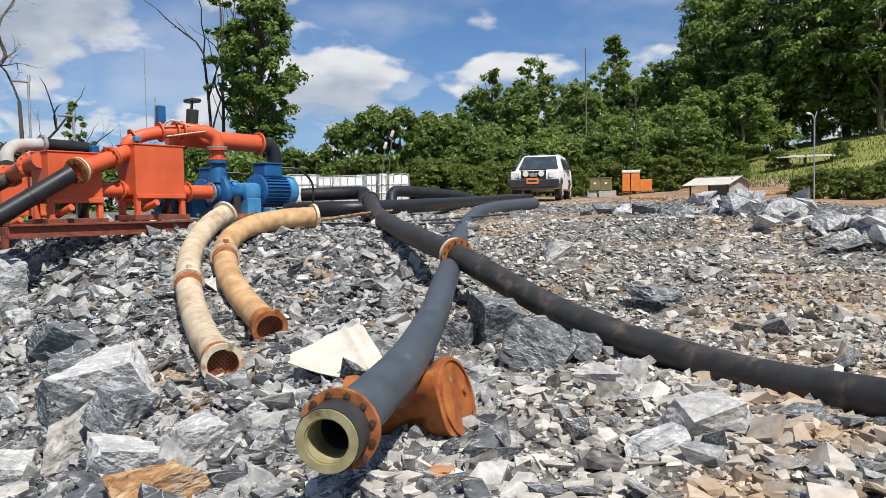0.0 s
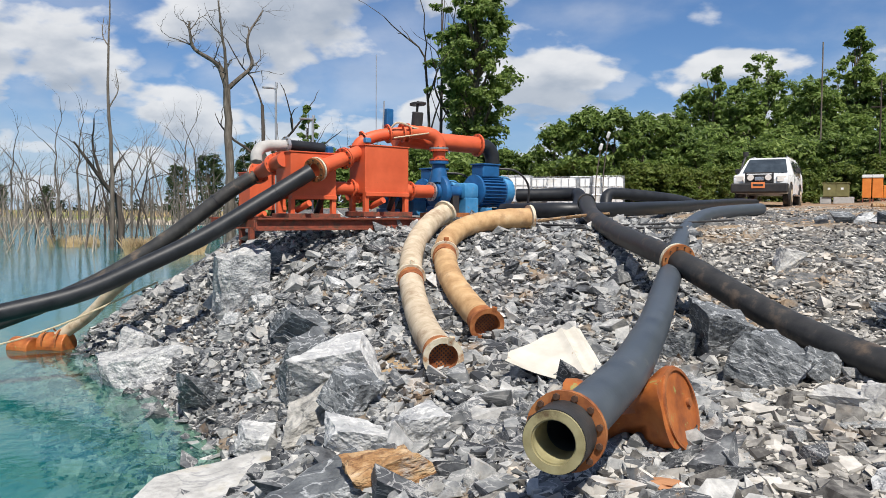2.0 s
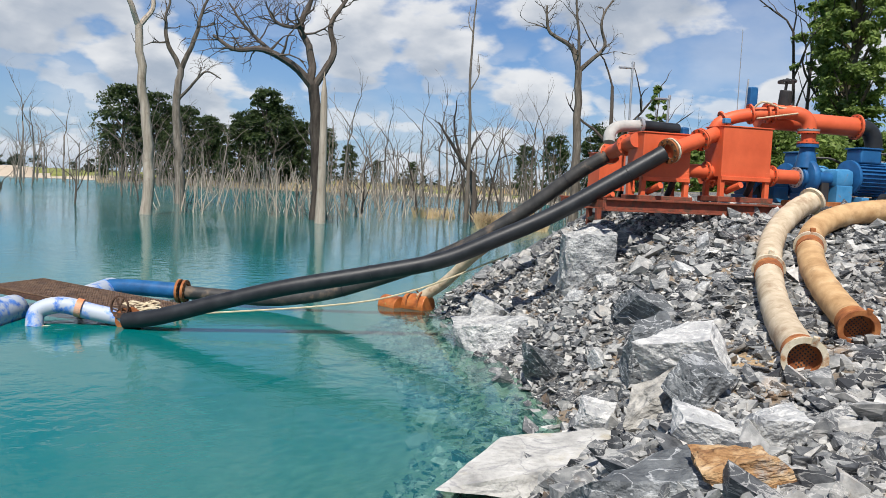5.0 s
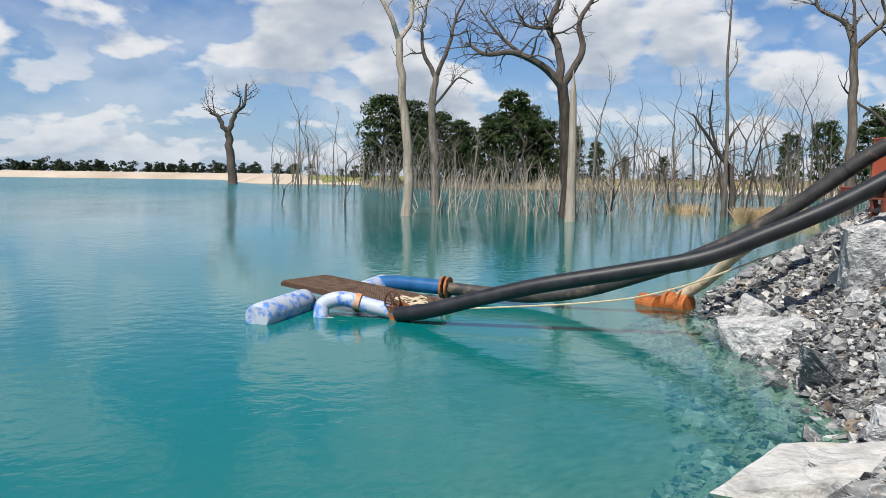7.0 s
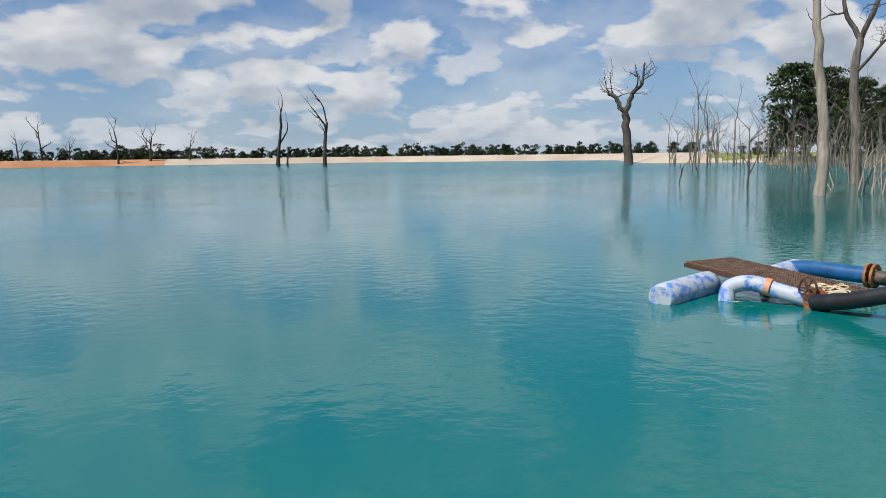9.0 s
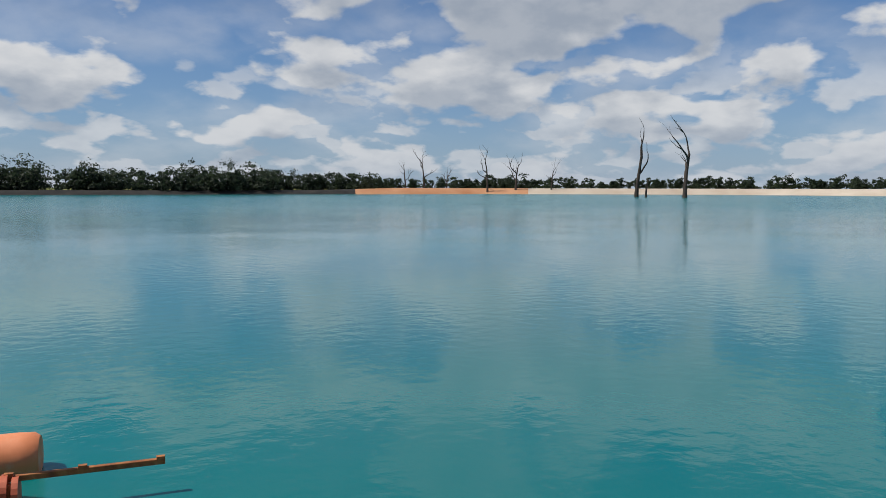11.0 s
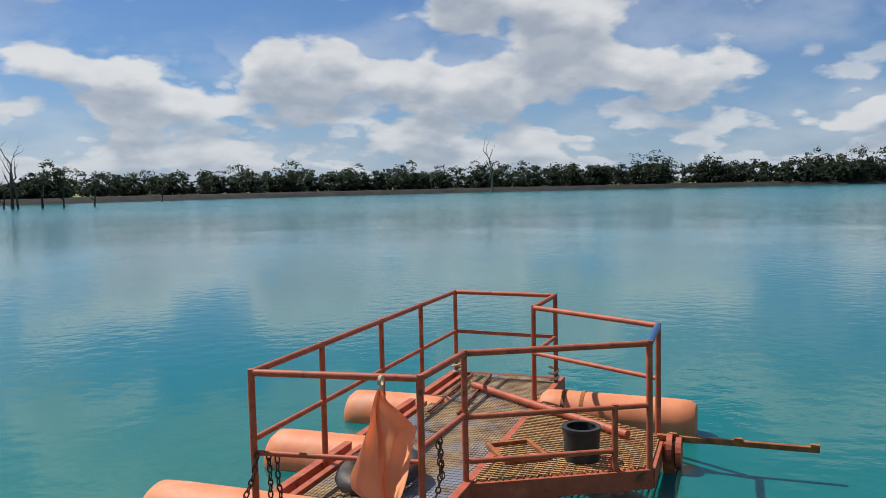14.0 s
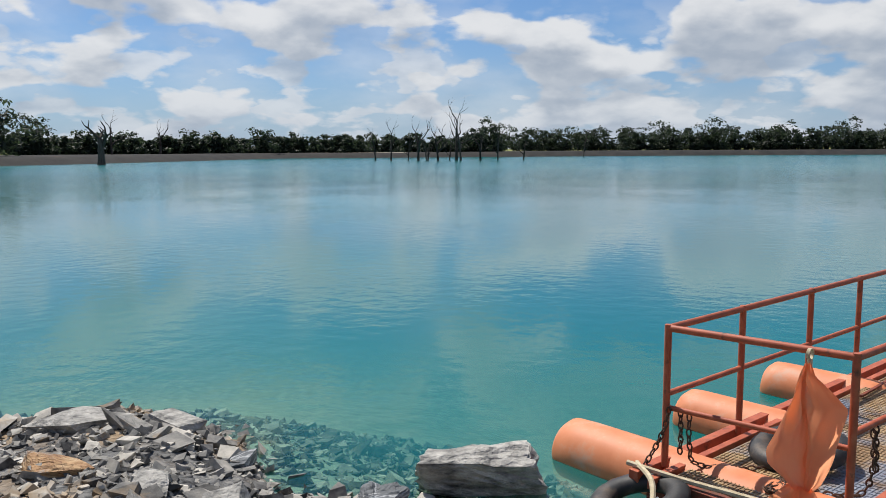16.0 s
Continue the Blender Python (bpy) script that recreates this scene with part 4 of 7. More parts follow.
cross_pipe = thing("pipe", (0, 0, 0), "long black polyethylene pipe with muddy scuffs lying over another", "pipe", "pipes on the bank")
lie = glide([(3.40, 3.95, 1.44), (2.90, 5.25, 1.30), (2.25, 6.75, 1.26), (1.26, 8.36, 1.50), (0.16, 9.89, 2.05), (-0.62, 11.90, 2.32), (-1.15, 13.91, 2.57), (-1.35, 15.03, 2.82)], 12)
part("hose_wall", tube(lie, 0.145, 28, inner=0.12), M_RUBBER, cross_pipe, "muddy black plastic", True)
way = Vector(lie[49]) - Vector(lie[46])
flange(cross_pipe, Vector(lie[48]), way, 0.215, 0.146, 0.03, M_RUST, 12, "flange", "rusty bolted flange")
flange(cross_pipe, Vector(lie[48]) + way.normalized() * 0.07, way, 0.205, 0.146, 0.03, M_FLANGEWHITE, 12, "flange", "worn cream flange")
part("end_ring", ring_at(lie[-1], Vector(lie[-1]) - Vector(lie[-3]), 0.165, 0.12, 0.08), M_RUBBER, cross_pipe)

long_pipe = thing("pipe", (0, 0, 0), "long black pipe lying across the yard behind the pumps", "pipe", "pipes on the bank")
lie = glide([(-3.1, 15.9, 2.66), (-1.54, 15.5, 2.68), (-0.2, 18.0, 2.74), (1.1, 22.8, 2.86), (2.3, 27.0, 2.98), (3.2, 29.5, 3.02)], 8)
part("hose_wall", tube(lie, 0.145, 20), M_HDPE, long_pipe, "", True)
back_pipe = thing("pipe", (0, 0, 0), "black pipe with an elbow raised behind the pumps", "pipe", "pipes on the bank")
lie = glide([(-3.2, 18.3, 3.02), (-2.0, 18.3, 3.04), (-1.75, 18.0, 3.0), (-1.72, 17.6, 2.78), (-1.7, 17.1, 2.68)], 8)
part("hose_wall", tube(lie, 0.15, 20), M_HDPE, back_pipe, "", True)
back_pipe = thing("pipe", (0, 0, 0), "black pipe bent down to the yard beside white tanks", "pipe", "pipes on the bank")
lie = glide([(-1.35, 21.0, 2.72), (-1.32, 21.3, 3.08), (-1.0, 21.6, 3.14), (0.3, 22.6, 3.02), (1.0, 23.4, 2.86)], 8)
part("hose_wall", tube(lie, 0.15, 20), M_HDPE, back_pipe, "", True)
part("warning_band", ring_at((-0.99, 21.61, 2.86), (1, 0.8, 0), 0.06, 0.05, 0.5), M_LINER, back_pipe, "yellow marking")


def suction_hose(points, r, mat, label, open_mat):
    hose = thing("suction_hose", (0, 0, 0), label, "hose", "suction hoses on the bank")
    lie = [q + Vector((0, 0, 0.09)) for q in glide(points, 10)]
    n = len(lie)
    ribs = [r * (1 + 0.018 * math.sin(1.9 * i) + 0.02 * noise.noise((i * 0.35, r * 9, 0))) for i in range(n)]
    part("hose_wall", tube(lie, ribs, 26, caps=False), mat, hose, "", True)
    way = Vector(lie[0]) - Vector(lie[2])
    w = way.normalized()
    part("cuff", tube([Vector(lie[0]) - w * 0.10, Vector(lie[0]) + w * 0.12], r * 1.06, 26, inner=r * 0.90), M_RUST, hose, "rusty steel end cuff", True)
    rim = part("end_flange", ring_at(Vector(lie[0]) + w * 0.12, way, r * 1.26, r * 0.92, 0.035), open_mat, hose, "", True)
    part("hook", block((0.06, 0.035, 0.10), Vector(lie[0]) + w * 0.12 + Vector((0.08, 0, r * 1.05)), (20, 10, 30), 0.008), open_mat, hose)
    part("strainer", drum(r * 0.90, 0.01, Vector(lie[0]) + w * 0.02, [math.degrees(a) for a in w.to_track_quat("Z", "Y").to_euler()]), M_RUST, hose, "rusty perforated plate")
    holes = bmesh.new()
    a = w.orthogonal().normalized()
    b = w.cross(a)
    for i in range(-4, 5):
        for j in range(-4, 5):
            if i * i + j * j < 15:
                c = Vector(lie[0]) + w * 0.028 + (a * i + b * j) * r * 0.19
                tube([c - w * 0.002, c + w * 0.002], r * 0.055, 7, bm=holes)
    part("perforation", holes, M_PLASTIC, hose)
    for f in (0.42, 0.56):
        i = int(f * n) if len(points) > 6 else int((f - 0.02) * n)
        way = Vector(lie[i + 1]) - Vector(lie[i - 1])
        part("coupling", ring_at(lie[i], way, r * 1.25, r * 0.98, 0.045), M_FLANGEWHITE, hose, "worn cream coupling ring", True)
        part("coupling", ring_at(Vector(lie[i]) + way.normalized() * 0.07, way, r * 1.18, r * 0.98, 0.035), open_mat, hose, "", True)
        if f < 0.5:
            part("cuff", tube([Vector(lie[i]) - way.normalized() * 0.22, Vector(lie[i]) - way.normalized() * 0.02], r * 1.05, 24), M_RUST, hose, "rusty cuff", True)
            part("latch", block((0.07, 0.05, 0.10), Vector(lie[i]) + Vector((0.03, -0.03, r * 1.22)), (0, 0, 30), 0.01), open_mat, hose)
            break
    i = n - 2
    part("end_flange", ring_at(lie[-1], Vector(lie[-1]) - Vector(lie[i]), r * 1.30, r * 0.95, 0.05), M_FLANGEWHITE, hose, "cream end flange", True)
    return hose


suction_hose([(-2.19, 7.76, 1.09), (-2.66, 8.75, 1.22), (-3.14, 9.91, 1.47), (-3.50, 10.98, 1.79), (-3.71, 11.99, 2.08), (-3.71, 12.80, 2.36), (-3.58, 13.21, 2.52)], 0.165, M_HOSE, "pale beige suction hose with rusty cuffs lying on rubble", M_FLANGEWHITE)
suction_hose([(-2.02, 9.05, 1.26), (-2.48, 9.86, 1.47), (-2.91, 10.77, 1.75), (-3.20, 11.89, 2.08), (-3.05, 12.60, 2.31), (-2.60, 13.01, 2.42), (-2.14, 13.31, 2.45)], 0.165, M_HOSETAN, "tan suction hose with rusty cuffs curving over rubble", M_RUST)

# crushed drum and bent sheet under the open pipe
oil_drum = thing("oil_drum", pose(-0.27, 5.72, 1.19, 74, 10, 66) @ Matrix.Scale(1.04, 4), "crushed rusty orange oil drum lying under a pipe", "drum")
bm = drum(0.30, 0.74, segs=36)
side_edges = [e for e in bm.edges if abs(e.verts[0].co.z - e.verts[1].co.z) > 0.1]
bmesh.ops.subdivide_edges(bm, edges=side_edges, cuts=14)
for v in bm.verts:
    q = v.co.copy()
    dent = 0.17 * math.exp(-((q.z + 0.05) / 0.16) ** 2) * abs(q.normalized().y) + 0.11 * noise.noise(q * 4.2) + 0.05 * abs(noise.noise(q * 8))
    ridge = 0.012 * (math.exp(-((abs(q.z) - 0.14) / 0.018) ** 2) + math.exp(-((abs(q.z) - 0.395) / 0.012) ** 2))
    flat2 = Vector((q.x, q.y, 0)).normalized()
    v.co = q + flat2 * (ridge - dent)
    v.co.y *= 0.86
part("shell", bm, M_BARREL, oil_drum, "", True)
part("rolled_rim", ring_at((0, 0, 0.372), (0, 0, 1), 0.272, 0.250, 0.026), M_RUST, oil_drum, "rusted rolled rim", True)
part("bung", drum(0.03, 0.03, (0.13, 0.04, 0.376), segs=12), M_RUST, oil_drum)
sheet = thing("metal_sheet", pose(-1.06, 7.60, 1.24, 16, -9, 24) @ Matrix.Scale(0.80, 4), "bent cream painted metal sheet lying on rubble", "metal sheet")
bm = bmesh.new()
bmesh.ops.create_grid(bm, x_segments=30, y_segments=16, size=0.5)
for v in bm.verts:
    x, y = v.co.x, v.co.y
    fold = 0.045 * (math.exp(-((x - 0.26) / 0.035) ** 2) + math.exp(-((x - 0.42) / 0.035) ** 2))
    v.co = Vector((x * 1.05 + 0.12 * y, y * 1.15 * (1 - 1.55 * max(0, -x + 0.02)) + 0.03 * noise.noise((x * 4, y * 3, 1)), fold + 0.10 * max(0, -x) ** 2 * 5 + 0.03 * noise.noise((x * 2, y * 2, 0))))
bmesh.ops.solidify(bm, geom=bm.faces, thickness=0.004)
part("panel", bm, M_SHEET, sheet, "", True)
rag = thing("rag", (-0.02, 4.62, 1.07), "small ochre rag crumpled on the stones", "rag")
bm = bmesh.new()
bmesh.ops.create_icosphere(bm, subdivisions=3, radius=0.09)
for v in bm.verts:
    v.co = Vector((v.co.x * 1.2, v.co.y * 0.8, v.co.z * 0.4)) * (1 + 0.8 * noise.noise(v.co * 14))
part("cloth", bm, M_ORANGESOIL, rag)
stick = thing("stick", (0, 0, 0), "long straight brown wooden pole lying beside pipes", "pole")
part("wood", tube([(-2.1, 14.0, 2.48), (-1.3, 13.7, 2.58), (-0.85, 13.6, 2.62)], [0.03, 0.028, 0.02], 8), M_RUSTROCK, stick)
for k, pts in enumerate((((-2.6, 14.3, 2.42), (-1.5, 13.2, 2.42), (-0.4, 13.4, 2.44), (1.2, 14.6, 2.52)), ((-2.4, 13.9, 2.40), (-1.2, 13.0, 2.38), (0.3, 13.0, 2.41)))):
    cable = thing("cable", (0, 0, 0), "thin black electric cable lying on gravel", "cable", "cables on the bank")
    part("sheath", tube(glide(pts, 8), 0.018, 7), M_PLASTIC, cable)

# ---- pump skid ----
SKID = Matrix(((0.577, -0.817, 0, -5.03), (0.817, 0.577, 0, 13.23), (0, 0, 1, 0), (0, 0, 0, 1)))


def tank(u, v, z0, width, deep, body, leg, label):
    """A steel box tank on a legged frame."""
    t = thing("priming_tank", SKID @ Matrix.Translation((u, v, z0)), label, "tank", "priming tanks")
    part("body", block((width, deep, body), (width / 2, deep / 2, leg + body / 2), bevel=0.012), M_RED, t)
    part("lid", block((width + 0.03, deep + 0.03, 0.02), (width / 2, deep / 2, leg + body + 0.011), bevel=0.004), M_RED, t)
    for a in (0.04, width - 0.04):
        for b in (0.04, deep - 0.04):
            part("leg", block((0.085, 0.085, leg + 0.10), (a, b, (leg + 0.10) / 2 - 0.004), bevel=0.006), M_RED, t)
    for b in (-0.006, deep + 0.006):
        part("cross_beam", block((width, 0.05, 0.07), (width / 2, b, leg - 0.02), bevel=0.006), M_RED, t)
    part("base_frame", block((width + 0.12, deep + 0.1, 0.09), (width / 2, deep / 2, -0.04), bevel=0.01), M_DARKRED, t)
    part("drain_pipe", drum(0.055, 0.34, (width * 0.25, -0.02, leg - 0.18), (70, 0, 10), 14), M_RED, t)
    part("drain_pipe", drum(0.05, 0.3, (width * 0.75, 0.2, leg - 0.16), (30, 0, 10), 14), M_HDPE, t)
    return t


tank(0.0, 0.0, 2.62, 0.955, 0.50, 0.83, 0.33, "orange-red steel box tank on legs beside a pump")
tank(-1.40, 0.12, 2.58, 0.88, 0.50, 0.72, 0.30, "orange-red steel box tank on legs behind pipes")
tank(-0.68, 3.03, 2.52, 0.80, 0.50, 0.68, 0.18, "orange-red steel box tank at the end of the skid")

stand = thing("tank_stand", SKID @ Matrix.Translation((-0.68, 3.03, 1.57)), "rusty red steel stand under a tank", "stand")
for a in (0.05, 0.75):
    for b in (0.05, 0.45):
        part("leg", block((0.10, 0.10, 0.87), (a, b, 0.43), bevel=0.006), M_DARKRED, stand)
skid = thing("pump_skid", SKID @ Matrix.Translation((0, 0, 2.33)), "rusty red steel skid frame under the pumps", "skid")
for v in (-0.10, 1.55):
    part("beam_flange", block((6.2, 0.16, 0.03), (0.95, v, 0.17), bevel=0.004), M_DARKRED, skid)
    part("beam_web", block((6.2, 0.03, 0.15), (0.95, v, 0.085), bevel=0.004), M_DARKRED, skid)
    part("beam_flange", block((6.2, 0.16, 0.03), (0.95, v, -0.005), bevel=0.004), M_DARKRED, skid)
for u in (-2.1, -0.6, 0.9, 2.3, 3.9):
    part("cross_member", block((0.12, 1.60, 0.12), (u, 0.72, 0.09), bevel=0.006), M_DARKRED, skid)
part("cradle", block((2.3, 0.62, 0.10), (2.95, 0.42, 0.235), bevel=0.01), M_RUST, skid, "rusty brown pump cradle")


def inlet(u, v, z, way, far, label):
    """The flanged spool between a tank and the black pipe that comes from the lake."""
    q, e = SKID @ Vector((u, v, z)), Vector(far)
    w = (e - q).normalized()
    t = thing("inlet_spool", (0, 0, 0), label, "pipe spool", "inlet spools")
    part("spool", tube([q - w * 0.05, e], 0.125, 24), M_RED, t, "", True)
    mid = q + (e - q) * 0.32
    flange(t, mid, w, 0.185, 0.124, 0.03, M_RED, 10)
    flange(t, mid + w * 0.05, w, 0.185, 0.124, 0.03, M_RED, 10)
    flange(t, e - w * 0.05, w, 0.20, 0.124, 0.03, M_RED, 10)
    flange(t, e, w, 0.205, 0.124, 0.035, M_FLANGEWHITE, 10, label="worn cream flange")
    flange(t, e + w * 0.06, w, 0.205, 0.124, 0.035, M_RUST, 10)
    return e + w * 0.05


inlet(0.0, 0.24, 3.66, None, (-5.55, 12.33, 3.32), "orange-red flanged steel spool joining a black pipe")
inlet(-1.40, 0.36, 3.48, None, (-7.15, 13.38, 3.33), "orange-red flanged steel spool joining a black pipe")
link = thing("link_pipe", (0, 0, 0), "short orange-red pipe between two tanks", "pipe")
part("spool", tube([SKID @ Vector((-0.54, 0.3, 3.03)), SKID @ Vector((0.02, 0.3, 3.03))], 0.115, 22), M_RED, link, "", True)
flange(link, SKID @ Vector((-0.10, 0.3, 3.03)), (0.577, 0.817, 0), 0.17, 0.114, 0.03, M_RED, 8)

intake = thing("lake_intake_pipe", (0, 0, 0), "glossy black polyethylene pipe running down into the lake", "pipe", "intake pipes")
lie = glide([(-5.62, 12.26, 3.28), (-6.23, 11.78, 2.79), (-6.96, 11.2, 2.22), (-7.67, 10.62, 1.77), (-8.36, 10.06, 1.38), (-9.25, 9.36, 1.11), (-10.35, 8.46, 0.81), (-11.24, 7.76, 0.50), (-11.95, 7.25, 0.24), (-12.5, 6.95, 0.12)], 8)
part("hose_wall", tube(lie, 0.135, 24), M_HDPE, intake, "", True)
for i in (6, 40):
    part("weld_bead", ring_at(lie[i], Vector(lie[i + 1]) - Vector(lie[i - 1]), 0.143, 0.13, 0.02), M_HDPE, intake)
intake = thing("lake_intake_pipe", (0, 0, 0), "matt black polyethylene pipe running down into the lake", "pipe", "intake pipes")
lie = glide([(-7.2, 13.34, 3.27), (-7.63, 13.10, 2.95), (-8.45, 12.65, 2.21), (-9.26, 12.16, 1.57), (-10.07, 11.68, 1.09), (-11.0, 11.12, 0.66), (-11.8, 10.65, 0.36), (-12.62, 10.17, 0.2), (-13.4, 9.7, 0.2), (-14.2, 9.24, 0.22)], 8)
part("hose_wall", tube(lie, 0.135, 24), M_RUBBER, intake, "", True)
for i in (10, 44):
    part("weld_bead", ring_at(lie[i], Vector(lie[i + 1]) - Vector(lie[i - 1]), 0.145, 0.13, 0.02), M_HDPE, intake)
line = thing("rope", (0, 0, 0), "pale rope running from the bank to the raft", "rope")
part("strand", tube(glide([(-7.6, 10.9, 1.5), (-9.2, 10.3, 0.75), (-10.5, 9.6, 0.4), (-12.4, 7.2, 0.18)], 8), 0.016, 6), M_ROPE, line)
inflow = thing("outfall_pipe", (0, 0, 0), "dirty white pipe ending in a rusty strainer in the lake", "pipe")
lie = glide([(-9.01, 12.43, 1.59), (-9.68, 12.61, 1.16), (-10.38, 12.73, 0.61), (-11.01, 12.68, 0.2)], 8)
part("hose_wall", tube(lie, 0.11, 18), M_HOSE, inflow, "", True)
part("strainer", drum(0.24, 0.55, (-11.01, 12.68, 0.07), (90, 0, 95), 24, 0.02), M_BARREL, inflow, "rusty orange strainer drum")
part("strainer", drum(0.22, 0.5, (-11.53, 12.47, 0.01), (90, 0, 85), 24, 0.02), M_BARREL, inflow, "rusty orange strainer drum")
for y in (-0.14, 0.14):
    part("band", ring_at((-11.01 + y * 1.00, 12.68 + y * 0.08, 0.14), (1.00, 0.08, 0), 0.252, 0.236, 0.03), M_RUST, inflow)


def pump_set(u, v, z0, label):
    """A blue centrifugal pump, its coupling guard and its ribbed motor."""
    t = thing("pump_set", SKID @ Matrix.Translation((u, v, z0)), label, "pump", "pump sets")
    vol = part("volute", drum(0.35, 0.16, (0, 0, 0.42), (0, 90, 0), 36, 0.07), M_BLUE, t, "", True)
    part("eye_cover", drum(0.19, 0.24, (-0.02, 0, 0.42), (0, 90, 0), 28, 0.03), M_BLUE, vol, "", True)
    part("outlet", tube([(0.0, 0.0, 0.60), (0.0, 0.0, 0.98)], [0.19, 0.12], 24), M_BLUE, vol, "", True)
    part("outlet_flange", ring_at((0, 0, 0.98), (0, 0, 1), 0.19, 0.11, 0.04), M_BLUE, vol, "", True)
    part("foot", block((0.30, 0.42, 0.14), (0.02, 0, 0.07), bevel=0.015), M_BLUE, t)
    part("bearing_box", drum(0.13, 0.42, (0.30, 0, 0.42), (0, 90, 0), 20, 0.02), M_BLUE, t, "", True)
    part("pedestal", block((0.16, 0.22, 0.40), (0.36, 0, 0.20), bevel=0.01), M_PLASTIC, t)
    part("coupling_guard", block((0.40, 0.42, 0.34), (0.70, 0, 0.44), bevel=0.09), M_LIGHTBLUE, t, "chipped light blue guard", True)
    part("guard_leg", block((0.34, 0.40, 0.30), (0.70, 0, 0.16), bevel=0.01), M_LIGHTBLUE, t)
    motor = part("motor", drum(0.29, 0.80, (1.32, 0, 0.46), (0, 90, 0), 36, 0.03), M_BLUE, t, "", True)
    fin = part("cooling_fin", block((0.60, 0.012, 0.05)), M_BLUE, motor)
    for k in range(28):
        w = 2 * math.pi * k / 28
        ob = fin if k == 0 else fin.copy()
        if k:
            scene.collection.objects.link(ob)
        ob.matrix_basis = pose(1.26, -0.30 * math.sin(w), 0.46 + 0.30 * math.cos(w), math.degrees(w), 0, 0)
    part("fan_cowl", drum(0.32, 0.22, (1.70, 0, 0.46), (0, 90, 0), 36, 0.05), M_LIGHTBLUE, motor, "", True)
    part("end_bell", drum(0.325, 0.06, (0.93, 0, 0.46), (0, 90, 0), 36, 0.01), M_BLUE, motor, "", True)
    part("terminal_box", block((0.46, 0.36, 0.26), (1.24, 0, 0.86), bevel=0.03), M_BLUE, motor)
    part("terminal_lid", block((0.50, 0.40, 0.03), (1.24, 0, 1.0), bevel=0.008), M_BLUE, motor)
    for a in (1.05, 1.55):
        part("motor_foot", block((0.16, 0.66, 0.12), (a, 0, 0.06), bevel=0.015), M_LIGHTBLUE, t)
    part("cable", tube(glide([(1.45, -0.16, 0.92), (1.75, -0.36, 0.88), (2.05, -0.42, 0.62), (2.12, -0.36, 0.2), (2.10, -0.25, 0.0)], 8), 0.022, 8), M_PLASTIC, motor)
    part("suction_pipe", tube([(-0.95, 0, 0.42), (-0.12, 0, 0.42)], 0.125, 22), M_RED, t, "orange-red suction pipe", True)
    for a in (-0.72, -0.20):
        flange(t, (a, 0, 0.42), (1, 0, 0), 0.185, 0.124, 0.03, M_RED if a < -0.5 else M_GALV, 10)
    return t


pump_set(2.02, 0.42, 2.60, "blue centrifugal pump driven by a ribbed blue motor")
pump_set(1.75, 1.75, 2.55, "blue centrifugal pump half hidden behind a tank")

header = thing("discharge_header", SKID.copy(), "orange-red steel discharge header above the pumps", "pipe header")
part("riser", tube(glide([(2.02, 0.42, 3.58), (2.02, 0.42, 3.95), (1.93, 0.46, 4.10), (1.72, 0.54, 4.16), (1.45, 0.62, 4.16)], 8), 0.125, 24), M_RED, header, "", True)
for z, m in ((3.60, M_BLUE), (3.64, M_RED), (3.82, M_RED), (3.86, M_GALV)):
    flange(header, (2.02, 0.42, z), (0, 0, 1), 0.185, 0.12, 0.03, m, 10)
part("main_run", tube([(1.35, 0.95, 4.06), (3.35, 0.75, 4.02)], 0.175, 28), M_RED, header, "", True)
flange(header, (3.33, 0.75, 4.02), (1, -0.1, 0), 0.235, 0.15, 0.04, M_RED, 12)
part("upper_run", tube(glide([(0.42, 0.90, 3.60), (0.44, 0.88, 3.84), (0.60, 0.82, 3.98), (1.0, 0.75, 4.09), (1.55, 0.62, 4.15)], 8), 0.115, 22), M_RED, header, "", True)
for q, w in (((0.56, 0.84, 3.96), (0.8, -0.2, 0.4)), ((1.02, 0.74, 4.10), (1, -0.2, 0.15)), ((1.30, 0.67, 4.13), (1, -0.2, 0.1)), ((1.42, 0.64, 4.14), (1, -0.2, 0.05))):
    flange(header, q, w, 0.18, 0.112, 0.03, M_RED, 8)
part("post", block((0.12, 0.12, 1.5), (2.45, 0.95, 3.25), bevel=0.01), M_RED, header)
part("strut", tube([(0.95, 0.45, 4.00), (1.75, 0.40, 4.14)], 0.014, 8), M_ROPE, header)
part("elbow", tube(glide([(3.35, 0.75, 4.02), (3.58, 0.72, 3.98), (3.70, 0.70, 3.80), (3.72, 0.70, 3.45), (3.72, 0.72, 2.9)], 8), 0.155, 22), M_HDPE, header, "black plastic elbow", True)
part("valve_body", drum(0.11, 0.30, (1.62, 0.6, 4.40), (8, 0, 0), 18, 0.02), M_PLASTIC, header, "black valve")
part("valve_stem", drum(0.025, 0.28, (1.62, 0.6, 4.62), (8, 0, 0), 8), M_PLASTIC, header)
bm = ring_at((1.62, 0.58, 4.70), (0, 0.1, 1), 0.16, 0.135, 0.03)
for w in (0, 60, 120):
    block((0.30, 0.02, 0.02), (1.62, 0.58, 4.70), (0, 0, w), bm=bm)
part("handwheel", bm, M_PLASTIC, header, "black handwheel")
part("gauge_tube", tube([(0.95, 0.8, 4.1), (0.98, 0.8, 4.72)], 0.014, 8), M_GALV, header)
part("air_valve", block((0.16, 0.12, 0.34), (1.12, 0.85, 4.42), bevel=0.02), M_BLUE, header, "blue air valve")
part("air_valve", block((0.12, 0.10, 0.09), (0.42, 0.55, 3.93), bevel=0.015), M_LIGHTBLUE, header, "blue air valve")
part("aerial", tube([(0.9, 0.95, 4.1), (0.9, 0.95, 5.6)], 0.008, 6), M_GALV, header)
